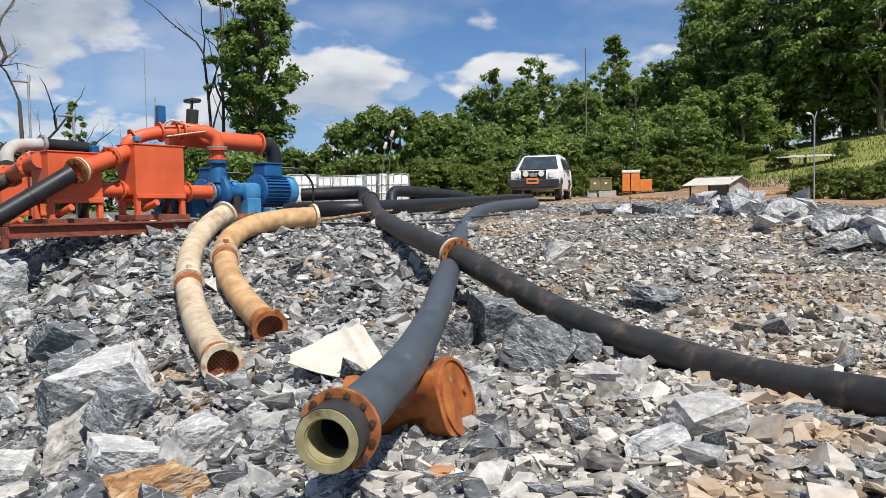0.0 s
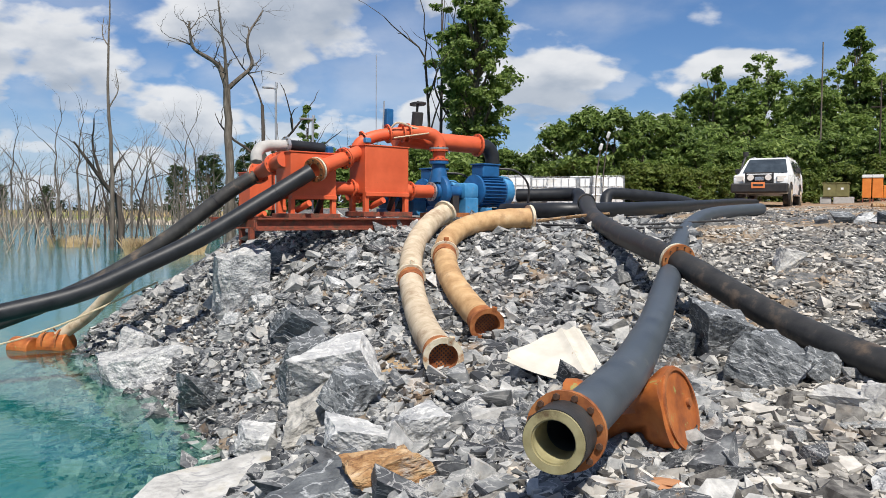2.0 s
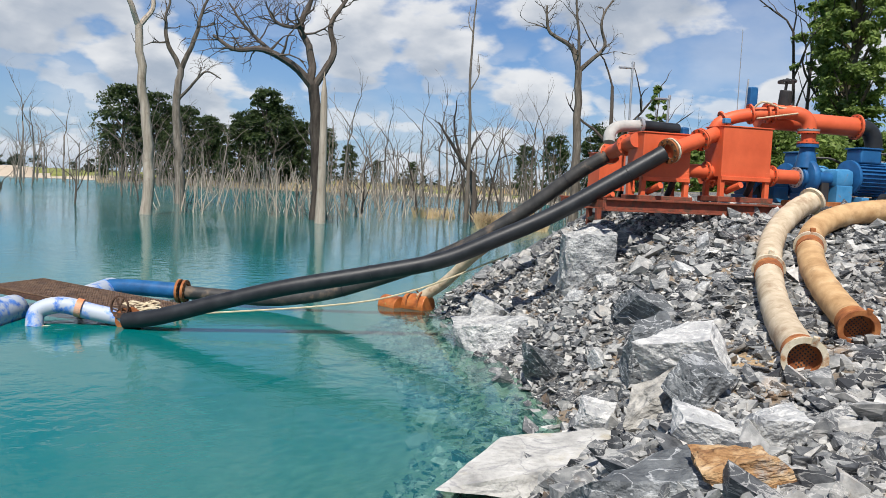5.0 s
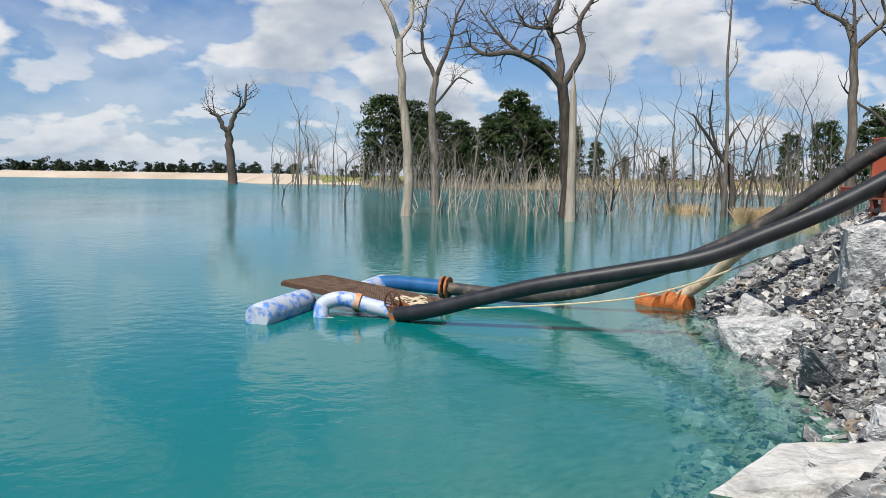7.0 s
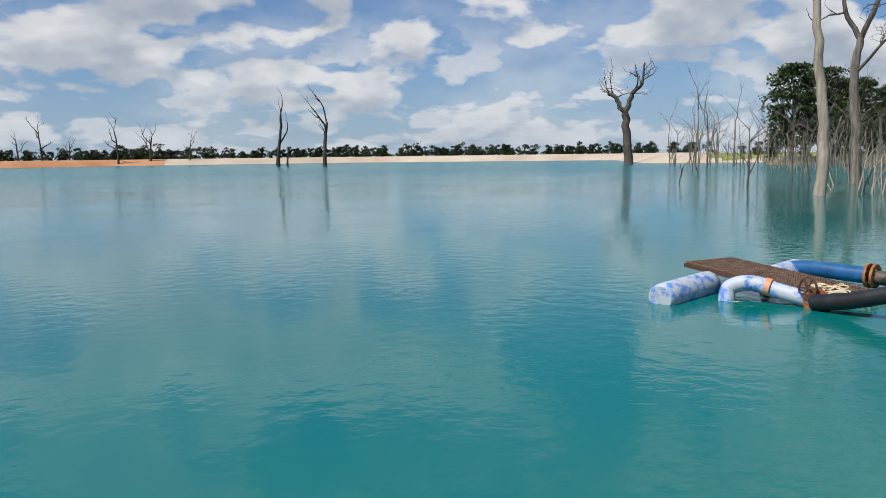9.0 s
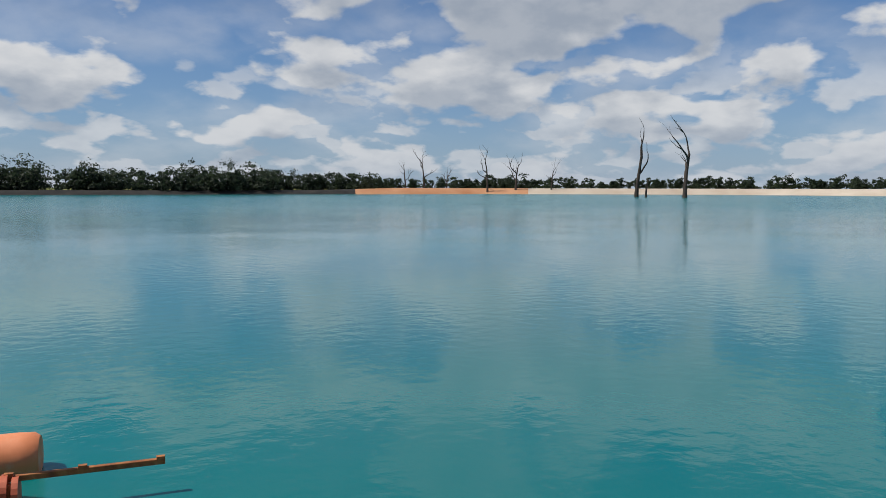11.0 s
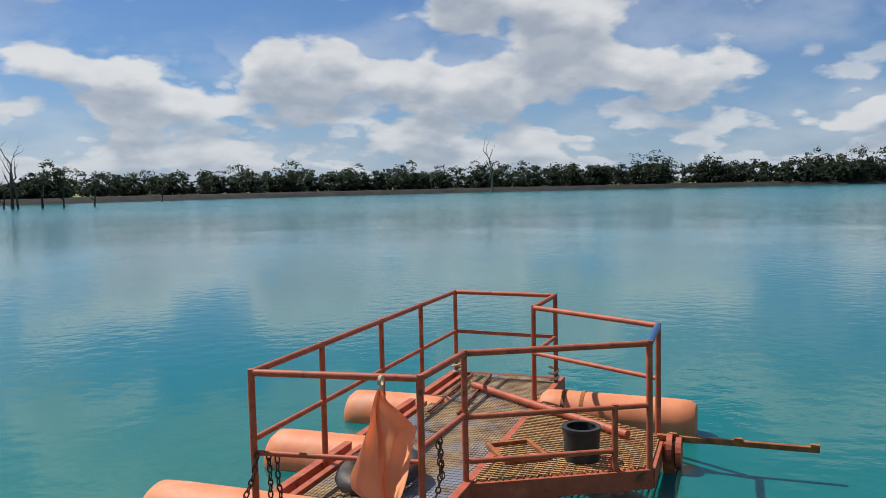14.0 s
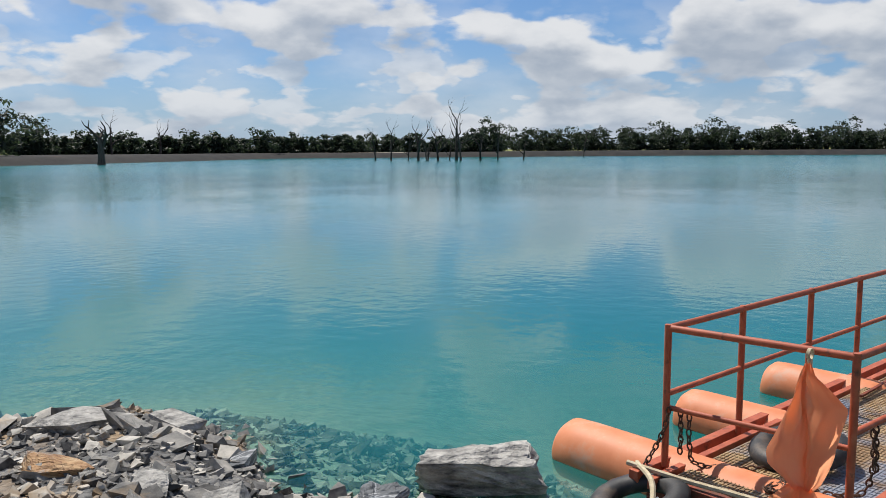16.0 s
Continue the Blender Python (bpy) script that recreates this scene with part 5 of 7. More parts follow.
part("pressure_hose", tube(glide([(0.95, 0.7, 4.05), (1.1, 0.55, 4.3), (1.5, 0.5, 4.22), (1.75, 0.48, 4.26)], 8), 0.02, 8), M_HOSE, header)
rear = thing("rear_pipe", SKID.copy(), "grey and black elbow pipe behind the tanks", "pipe")
part("grey_bend", tube(glide([(-1.62, 0.9, 3.46), (-1.58, 0.95, 3.62), (-1.40, 1.0, 3.74), (-1.0, 1.0, 3.78)], 8), 0.10, 20), M_CONCRETE, rear, "grey bend", True)
part("black_run", tube([(-1.0, 1.0, 3.78), (-0.25, 1.0, 3.76)], 0.105, 20), M_HDPE, rear, "black plastic run", True)
flange(rear, (-1.0, 1.0, 3.78), (1, 0, 0), 0.155, 0.10, 0.05, M_GALV, 8)
part("valve", block((0.14, 0.14, 0.18), (-0.12, 1.0, 3.72), bevel=0.03), M_BLUE, rear, "blue valve")
for u, v, h in ((-0.55, 2.2, 4.95), (-0.1, 1.6, 4.35)):
    vent = thing("vent_pipe", SKID @ Matrix.Translation((u, v, 2.2)), "thin galvanised standpipe with a hooked top", "standpipe", "standpipes")
    part("tube_wall", tube(glide([(0, 0, 0), (0, 0, h - 2.3), (0, 0, h - 2.2), (-0.28, 0, h - 2.2)], 6), 0.022, 8), M_GALV, vent)

# ---- raft on the lake ----
raft = thing("intake_raft", (0, 0, 0), "small rusty raft on faded blue drums holding intake pipes", "raft")
ga, gb = Vector((-15.55, 6.55, 0.46)), Vector((-12.62, 7.62, 0.25))
gw = (gb - ga).normalized()
gs = Vector((-gw.y, gw.x, 0)).normalized()
bm = bmesh.new()
for k in range(60):
    c = ga + (gb - ga) * (k / 59)
    tube([c - gs * 0.62, c + gs * 0.62], 0.014, 4, bm=bm)
for k in range(20):
    c = gs * (-0.62 + 1.24 * k / 19)
    tube([ga + c, gb + c], 0.014, 4, bm=bm)
part("grating", bm, M_RAFTDECK, raft, "rusty steel mesh deck")
bm = tube([ga - gs * 0.64 - Vector((0, 0, 0.06)), gb - gs * 0.64 - Vector((0, 0, 0.06))], 0.05, 4)
tube([ga + gs * 0.64 - Vector((0, 0, 0.06)), gb + gs * 0.64 - Vector((0, 0, 0.06))], 0.05, 4, bm=bm)
tube([ga - gs * 0.64 - Vector((0, 0, 0.06)), ga + gs * 0.64 - Vector((0, 0, 0.06))], 0.05, 4, bm=bm)
part("edge_beam", bm, M_CHAIN, raft, "dark steel edge")
part("deck_plate", block((3.05, 1.16, 0.012), (ga + gb) / 2 - Vector((0, 0, 0.03)), (0, math.degrees(math.asin(-gw.z)), math.degrees(math.atan2(gw.y, gw.x)))), M_RAFTDECK, raft, "rusty plate")


def float_drum(a, b, r, mat, label, parent):
    a, b = Vector(a), Vector(b)
    w = (b - a).normalized()
    n = 12
    pts = [a + (b - a) * k / n for k in range(n + 1)]
    rad = [r * 0.80] + [r] * (n - 1) + [r * 0.80]
    pts = [a - w * 0.05, a, *pts[1:-1], b, b + w * 0.05]
    rad = [r * 0.82, r * 0.97, *([r] * (n - 1)), r * 0.97, r * 0.82]
    return part("float", tube(pts, rad, 28), mat, parent, label, True)


float_drum((-13.45, 4.72, 0.10), (-14.6, 6.1, 0.12), 0.26, M_FLOATBLUE, "faded blue drum", raft)
float_drum((-15.0, 7.6, 0.12), (-15.9, 8.6, 0.12), 0.26, M_FLOATBLUE, "faded blue drum", raft)
part("blue_bend", tube(glide([(-13.55, 5.95, -0.05), (-13.62, 6.05, 0.22), (-13.42, 6.35, 0.32), (-13.05, 6.75, 0.20), (-12.55, 7.15, 0.10)], 8), 0.14, 22), M_FLOATBLUE, raft, "faded blue steel bend", True)
part("orange_strap", ring_at((-13.22, 6.55, 0.28), (0.65, 0.7, -0.2), 0.155, 0.135, 0.10), M_FLOATORANGE, raft, "orange strap")
part("blue_pipe", tube(glide([(-15.9, 8.2, 0.05), (-15.6, 8.35, 0.22), (-15.2, 8.6, 0.26), (-14.35, 9.15, 0.24)], 8), 0.16, 22), M_BLUE, raft, "blue steel pipe", True)
flange(raft, (-14.32, 9.17, 0.24), (0.84, 0.54, 0), 0.24, 0.15, 0.05, M_RUST, 10)
flange(raft, (-14.22, 9.23, 0.24), (0.84, 0.54, 0), 0.23, 0.15, 0.05, M_RUST, 10)
bm = ring_at((-12.62, 6.92, 0.34), (0.3, -0.95, 0.1), 0.19, 0.165, 0.03)
for w in (0, 60, 120):
    block((0.34, 0.02, 0.02), (-12.62, 6.92, 0.34), (0, w, 17), bm=bm)
part("handwheel", bm, M_CHAIN, raft, "dark valve handwheel")
part("flange_face", ring_at((-12.55, 7.05, 0.12), (0.7, -0.6, 0), 0.22, 0.12, 0.05), M_RUST, raft)
for k in range(7):
    q = Vector((-12.9 + rs.uniform(-0.3, 0.5), 7.4 + rs.uniform(-0.3, 0.4), 0.28))
    part("rope_coil", tube(glide([q + Vector((0.16 * math.cos(a + k), 0.16 * math.sin(a * 1.3 + k), 0.03 * math.sin(3 * a))) for a in np.linspace(0, 6, 9)], 4), 0.016, 6), M_ROPE, raft, "tangled pale rope")
for q in ((-12.75, 6.3), (-13.2, 5.75)):
    part("pale_plate", block((1.1, 0.35, 0.012), (q[0] - 0.2, q[1], -0.04), (4, 3, 42)), M_FLANGEWHITE, raft, "pale plate just under water")

# ---- floating platform ----
PA, PB, P0 = Vector((-0.76, -0.65, 0)), Vector((-0.65, 0.76, 0)), Vector((-1.37, -6.40, 0))


def spot(a, b, z=0.0):
    return P0 + PA * a + PB * b + Vector((0, 0, z))


DECK_TURN = math.degrees(math.atan2(PA.y, PA.x))
pontoon = thing("floating_platform", (0, 0, 0), "rusty orange steel platform with railings floating on drums", "platform")


def deck_block(a0, a1, b0, b1, z0, z1, bevel=0.004):
    c = spot((a0 + a1) / 2, (b0 + b1) / 2, (z0 + z1) / 2)
    return block((a1 - a0, b1 - b0, z1 - z0), c, (0, 0, DECK_TURN), bevel)


part("deck_plate", deck_block(-0.12, 4.55, 0.16, 1.27, 0.235, 0.255), M_DECK, pontoon, "worn rusty deck plate")
bm = bmesh.new()
for k in range(86):
    a = -0.1 + 4.62 * k / 85
    tube([spot(a, 0.18, 0.258), spot(a, 1.26, 0.258)], 0.005, 4, bm=bm)
for k in range(36):
    b = 0.18 + 1.08 * k / 35
    tube([spot(-0.1, b, 0.259), spot(4.53, b, 0.259)], 0.004, 4, bm=bm)
part("tread_mesh", bm, M_DECK, pontoon, "expanded steel tread")
for b0, b1, z0, z1 in ((-0.10, -0.02, 0.18, 0.28), (0.06, 0.12, 0.18, 0.27), (1.26, 1.33, 0.12, 0.27)):
    part("side_beam", deck_block(-0.3, 4.6, b0, b1, z0, z1), M_RAIL, pontoon, "orange channel beam")
part("end_beam", deck_block(-0.22, -0.12, 0.0, 1.33, 0.06, 0.25), M_DARKRED, pontoon)
part("end_beam", deck_block(4.55, 4.62, 0.0, 1.33, 0.10, 0.26), M_DARKRED, pontoon)


def wing_edge(b):
    k = (b - 1.30) / (2.62 - 1.30)
    return 1.0 + k * 0.74, 3.42 - k * 0.80


bm = bmesh.new()
for k in range(27):
    b = 1.34 + 1.28 * k / 26
    a0, a1 = wing_edge(b)
    tube([spot(a0, b, 0.26), spot(a1, b, 0.26)], 0.007, 4, bm=bm)
for k in range(49):
    a = 1.02 + 2.38 * k / 48
    top = 2.62
    if a < 1.74:
        top = 1.30 + (a - 1.0) / 0.74 * 1.32
    if a > 2.62:
        top = 1.30 + (3.42 - a) / 0.80 * 1.32
    if top > 1.36:
        tube([spot(a, 1.32, 0.268), spot(a, top, 0.268)], 0.007, 4, bm=bm)
part("grating", bm, M_GRATE, pontoon, "rusty open steel grating")
for a, b in (((1.0, 1.30), (1.74, 2.64)), ((1.74, 2.64), (2.62, 2.64)), ((2.62, 2.64), (3.42, 1.30))):
    p, q = spot(*a, 0.17), spot(*b, 0.17)
    w = q - p
    part("wing_beam", block((w.length, 0.05, 0.16), (p + q) / 2, (0, 0, math.degrees(math.atan2(w.y, w.x))), 0.004), M_RAIL, pontoon, "orange channel beam")
bm = bmesh.new()
for k in range(22):
    a = 1.55 + 1.1 * k / 21
    tube([spot(a, 2.45, -0.04), spot(a, 2.78, -0.04)], 0.008, 4, bm=bm)
for k in range(7):
    tube([spot(1.5, 2.45 + k * 0.055, -0.035), spot(2.65, 2.45 + k * 0.055, -0.035)], 0.008, 4, bm=bm)
part("lower_step", bm, M_RUST, pontoon, "rusty lower grating step")
for b, z, h in ((2.72, 0.12, 0.28), (2.80, 0.10, 0.24)):
    part("bumper_plate", drum(0.15, 0.05, spot(2.50, b, z + 0.05), (90, 0, DECK_TURN), 20), M_RAIL, pontoon, "orange end plate")
part("corner_post", block((0.10, 0.10, 0.55), spot(2.42, 2.72, -0.02), (0, 8, DECK_TURN), 0.01), M_RUST, pontoon)

CORNERS = {"r6": (0, 0), "r5b": (0.15, 1.25), "r5": (1.0, 1.28), "r4": (1.74, 2.62), "r2": (2.59, 2.61), "r7": (3.40, 1.25), "r1": (4.35, 1.28), "r3": (4.45, 0)}
TOP, MID, FOOT = 1.29, 0.80, 0.25


def rail(a, b, z, mat=M_RAIL, r=0.026, z2=None):
    part("rail", tube([spot(*a, z), spot(*b, z if z2 is None else z2)], r, 12), mat, pontoon, "blue painted rail" if mat is M_BLUE else "", True)


def post(a, top=TOP, foot=FOOT, r=0.026):
    part("post", tube([spot(*a, foot), spot(*a, top + 0.026)], r, 12), M_RAIL, pontoon, "", True)


for k in CORNERS.values():
    post(k)
for a in (1.05, 2.25, 3.30):
    post((a, 0))
order = ["r5b", "r6", "r3", "r1", "r7", "r2"]
for a, b in zip(order, order[1:]):
    rail(CORNERS[a], CORNERS[b], TOP)
for a, b in (("r5b", "r5"), ("r5", "r4")):
    rail(CORNERS[a], CORNERS[b], TOP)
rail(CORNERS["r4"], CORNERS["r2"], TOP, M_BLUE, 0.030)
for a, b in (("r6", "r3"), ("r3", "r1"), ("r1", "r7"), ("r7", "r2"), ("r5b", "r5")):
    rail(CORNERS[a], CORNERS[b], MID, r=0.022)
rail(CORNERS["r5b"], CORNERS["r6"], 0.70, M_RAIL, 0.020)
rail(CORNERS["r5"], CORNERS["r4"], 0.78, r=0.022)
rail((1.02, 1.30), (1.60, 2.36), 0.42, r=0.022)
post((1.60, 2.36), 0.78)
for a, b in ((0.22, -1.05), (1.70, -0.85), (3.25, -0.80)):
    float_drum(spot(a, b, 0.03), spot(a, 1.3 if a < 1 else 0.3, 0.03), 0.27, M_FLOATORANGE, "faded orange steel drum", pontoon)
float_drum(spot(3.58, 1.35, 0.14), spot(3.52, 2.85, 0.14), 0.23, M_FLOATORANGE, "faded orange steel drum", pontoon)
for b in (1.55, 1.75):
    part("drum_band", ring_at(spot(3.57, b, 0.14), PB, 0.238, 0.225, 0.04), M_RUST, pontoon)
float_drum(spot(2.2, 1.5, -0.05), spot(2.2, 2.4, -0.05), 0.22, M_FLOATORANGE, "faded orange steel drum", pontoon)
part("outrigger", block((1.35, 0.05, 0.05), spot(2.52, 3.28, 0.28), (0, 0, math.degrees(math.atan2(PB.y, PB.x))), 0.006), M_RUST, pontoon, "thin rusty arm over the water")
for k in (2.75, 3.3, 3.92):
    part("arm_lug", block((0.05, 0.07, 0.03), spot(2.52, k, 0.31), (0, 0, DECK_TURN)), M_RUST, pontoon)
fallen = thing("steel_pipe", (0, 0, 0), "loose pink-orange steel pipe lying across the deck", "pipe")
part("tube_wall", tube([spot(3.76, 0.45, 0.315), spot(2.39, 2.36, 0.315)], 0.038, 14), M_RAIL, fallen, "", True)
for a in (0.30, 0.62):
    lath = thing("angle_bar", (0, 0, 0), "thin rusty angle bar lying along the deck", "bar", "bars on the deck")
    part("steel", tube([spot(2.7, a, 0.285), spot(4.4, 0.75 * a, 0.285)], 0.016, 4), M_DARKRED, lath)
bucket = thing("bucket", spot(1.75, 2.06, 0.275), "black rubber bucket standing on the grating", "bucket")
part("wall", tube([(0, 0, 0), (0, 0, 0.13), (0, 0, 0.27)], [0.145, 0.15, 0.155], 28, inner=0.125), M_RUBBER, bucket, "", True)
part("rim", ring_at((0, 0, 0.268), (0, 0, 1), 0.165, 0.125, 0.03), M_RUBBER, bucket, "", True)
part("bottom", drum(0.14, 0.02, (0, 0, 0.015)), M_RUBBER, bucket)
hatch = thing("hatch_frame", pose(*spot(1.75, 1.50, 0.285), 0, 0, DECK_TURN + 35), "loose orange steel frame lying on the grating", "frame")
for s, c in (((0.52, 0.04, 0.04), (0, 0.19, 0)), ((0.52, 0.04, 0.04), (0, -0.19, 0)), ((0.04, 0.34, 0.04), (0.24, 0, 0)), ((0.04, 0.34, 0.04), (-0.24, 0, 0))):
    part("bar", block(s, c, bevel=0.004), M_RUST, hatch)
for a, b, tilt in ((0.80, 0.62, 6), (-0.45, 0.10, 10)):
    tyre = thing("tyre", pose(*spot(a, b, 0.36 if a > 0 else 0.16), tilt, 10, 40), "old black tyre used as a fender", "tyre", "fender tyres")
    bm = bmesh.new()
    R, r = 0.27, 0.085
    for i in range(30):
        w = 2 * math.pi * i / 30
        for j in range(14):
            p = 2 * math.pi * j / 14
            bulge = r * (1 + 0.05 * (i % 2) * (math.cos(p) > 0.3))
            bm.verts.new(((R + bulge * math.cos(p)) * math.cos(w), (R + bulge * math.cos(p)) * math.sin(w), 0.8 * bulge * math.sin(p)))
    bm.verts.ensure_lookup_table()
    for i in range(30):
        for j in range(14):
            bm.faces.new([bm.verts[q] for q in (i * 14 + j, ((i + 1) % 30) * 14 + j, ((i + 1) % 30) * 14 + (j + 1) % 14, i * 14 + (j + 1) % 14)])
    part("rubber", bm, M_RUBBER, tyre, "", True)


def chain(points, label):
    c = thing("chain", (0, 0, 0), label, "chain", "chains on the platform")
    lie = glide(points, 14)
    bm = bmesh.new()
    step, last = 0.042, None
    gone, flip = 0.0, 0
    for p, q in zip(lie, lie[1:]):
        gone += (q - p).length
        if gone < step:
            continue
        gone, flip = 0.0, 1 - flip
        w = (q - p).normalized()
        s = w.orthogonal().normalized()
        if flip:
            s = w.cross(s)
        oval = [p + w * 0.032 * math.cos(t) + s * 0.018 * math.sin(t) for t in np.linspace(0, 2 * math.pi, 9)]
        tube(oval, 0.0065, 5, bm=bm, caps=False)
    part("link_run", bm, M_CHAIN, c)["kind"] = "stuff"
    return c


chain([spot(-0.02, 0.04, 0.72), spot(-0.05, 0.02, 0.55), spot(-0.1, -0.05, 0.35), spot(-0.3, -0.1, 0.12)], "dark rusty chain hanging from a corner post")
chain([spot(0.03, 0.10, 0.70), spot(0.03, 0.11, 0.50), spot(0.04, 0.10, 0.38)], "dark rusty chain hanging from a rail")
chain([spot(0.02, 0.18, 0.70), spot(0.02, 0.19, 0.45), spot(0.10, 0.22, 0.30), spot(0.4, 0.5, 0.28), spot(0.9, 0.7, 0.28)], "dark rusty chain trailing over the deck")
chain([spot(0.42, 1.27, 0.78), spot(0.42, 1.28, 0.50), spot(0.44, 1.20, 0.30), spot(0.30, 1.0, 0.28)], "dark rusty chain hanging from the mid rail")
chain([spot(0.46, 1.27, 0.78), spot(0.47, 1.28, 0.48)], "dark rusty chain hanging from the mid rail")
chain([spot(0.2 + 0.12 * math.sin(3 * t), 0.85 + 0.12 * math.cos(2.3 * t), 0.285) for t in np.linspace(0, 9, 26)], "heap of rusty chain on the deck")
for pts in ([spot(-0.25, -0.15, 0.30), spot(-0.2, 0.3, 0.29), spot(-0.15, 0.8, 0.30), spot(-0.1, 1.1, 0.29)], [spot(-0.2, -0.1, 0.30), spot(-0.45, 0.2, 0.32), spot(-0.75, 0.4, 0.25), spot(-1.0, 0.5, 0.22)]):
    r_ob = thing("rope", (0, 0, 0), "frayed pale strap lying over the platform edge", "rope", "ropes on the platform")
    part("strand", tube(glide(pts, 6), 0.02, 6), M_ROPE, r_ob)
for a, b in ((4.42, 0.02), (4.33, 1.26)):
    knot = thing("rope_knot", spot(a, b, 0.30), "whitish rope knotted round a rail post", "rope", "ropes on the platform")
    part("strand", tube(glide([(0.05 * math.cos(t), 0.05 * math.sin(t), 0.012 * t) for t in np.linspace(0, 12, 20)], 3), 0.016, 6), M_ROPE, knot)

vest = thing("canvas_bag", spot(0.06, 1.0, 1.28), "faded orange canvas bag hanging from the top rail", "bag")


def cloth(tall, z0, steps, one, other, seed, bulge):
    """A hanging piece of cloth whose two edges run through the given widths, with folds."""
    bm = bmesh.new()
    NU, NV = 30, 34
    grid = []
    for i in range(NV + 1):
        k = i / NV
        a, b = float(np.interp(k, steps, one)), float(np.interp(k, steps, other))
        row = []
        for j in range(NU + 1):
            u = j / NU
            wide = min(1.0, (b - a) / 0.16)
            fold = wide * (0.020 * math.sin(9 * u + seed + 2.5 * k) + 0.06 * noise.noise((u * 2.2, k * 3.0, seed))) + 0.02 * abs(noise.noise((u * 5, k * 6, seed)))
            q = PB * (a + (b - a) * u + 0.01 * noise.noise((k * 5, u, seed))) - PA * (fold + bulge * math.sin(math.pi * u) * wide + 0.02)
            row.append(bm.verts.new(q + Vector((0, 0, z0 - tall * k + 0.03 * noise.noise((u * 3, k * 3, seed + 5))))))
        grid.append(row)
    for a, b in zip(grid, grid[1:]):
        for j in range(NU):
            bm.faces.new((a[j], a[j + 1], b[j + 1], b[j]))
    return bm


part("front_cloth", cloth(0.84, -0.06, (0, 0.1, 0.3, 0.55, 0.92, 1), (-0.02, -0.03, -0.02, 0.0, 0.0, 0.02), (0.02, 0.05, 0.25, 0.22, 0.11, 0.06), 1.0, 0.08), M_CANVAS, vest, "", True)
part("side_cloth", cloth(0.84, -0.06, (0, 0.15, 0.45, 0.75, 0.86, 1), (-0.02, -0.06, -0.14, -0.25, -0.24, -0.05), (0.02, 0.0, 0.03, 0.04, 0.05, 0.06), 4.0, 0.06), M_CANVAS, vest, "", True)
part("lower_cloth", cloth(0.34, -0.84, (0, 0.3, 0.7, 1), (-0.04, -0.14, -0.30, -0.45), (0.05, 0.10, 0.10, 0.05), 7.0, 0.06), M_CANVAS, vest, "crumpled end of the cloth", True)
part("tie", ring_at((0, 0, 0.0), PB, 0.036, 0.029, 0.022), M_ROPE, vest)
part("cord", tube([(0, 0, -0.03), (0, 0, -0.12)], 0.018, 8), M_ROPE, vest)


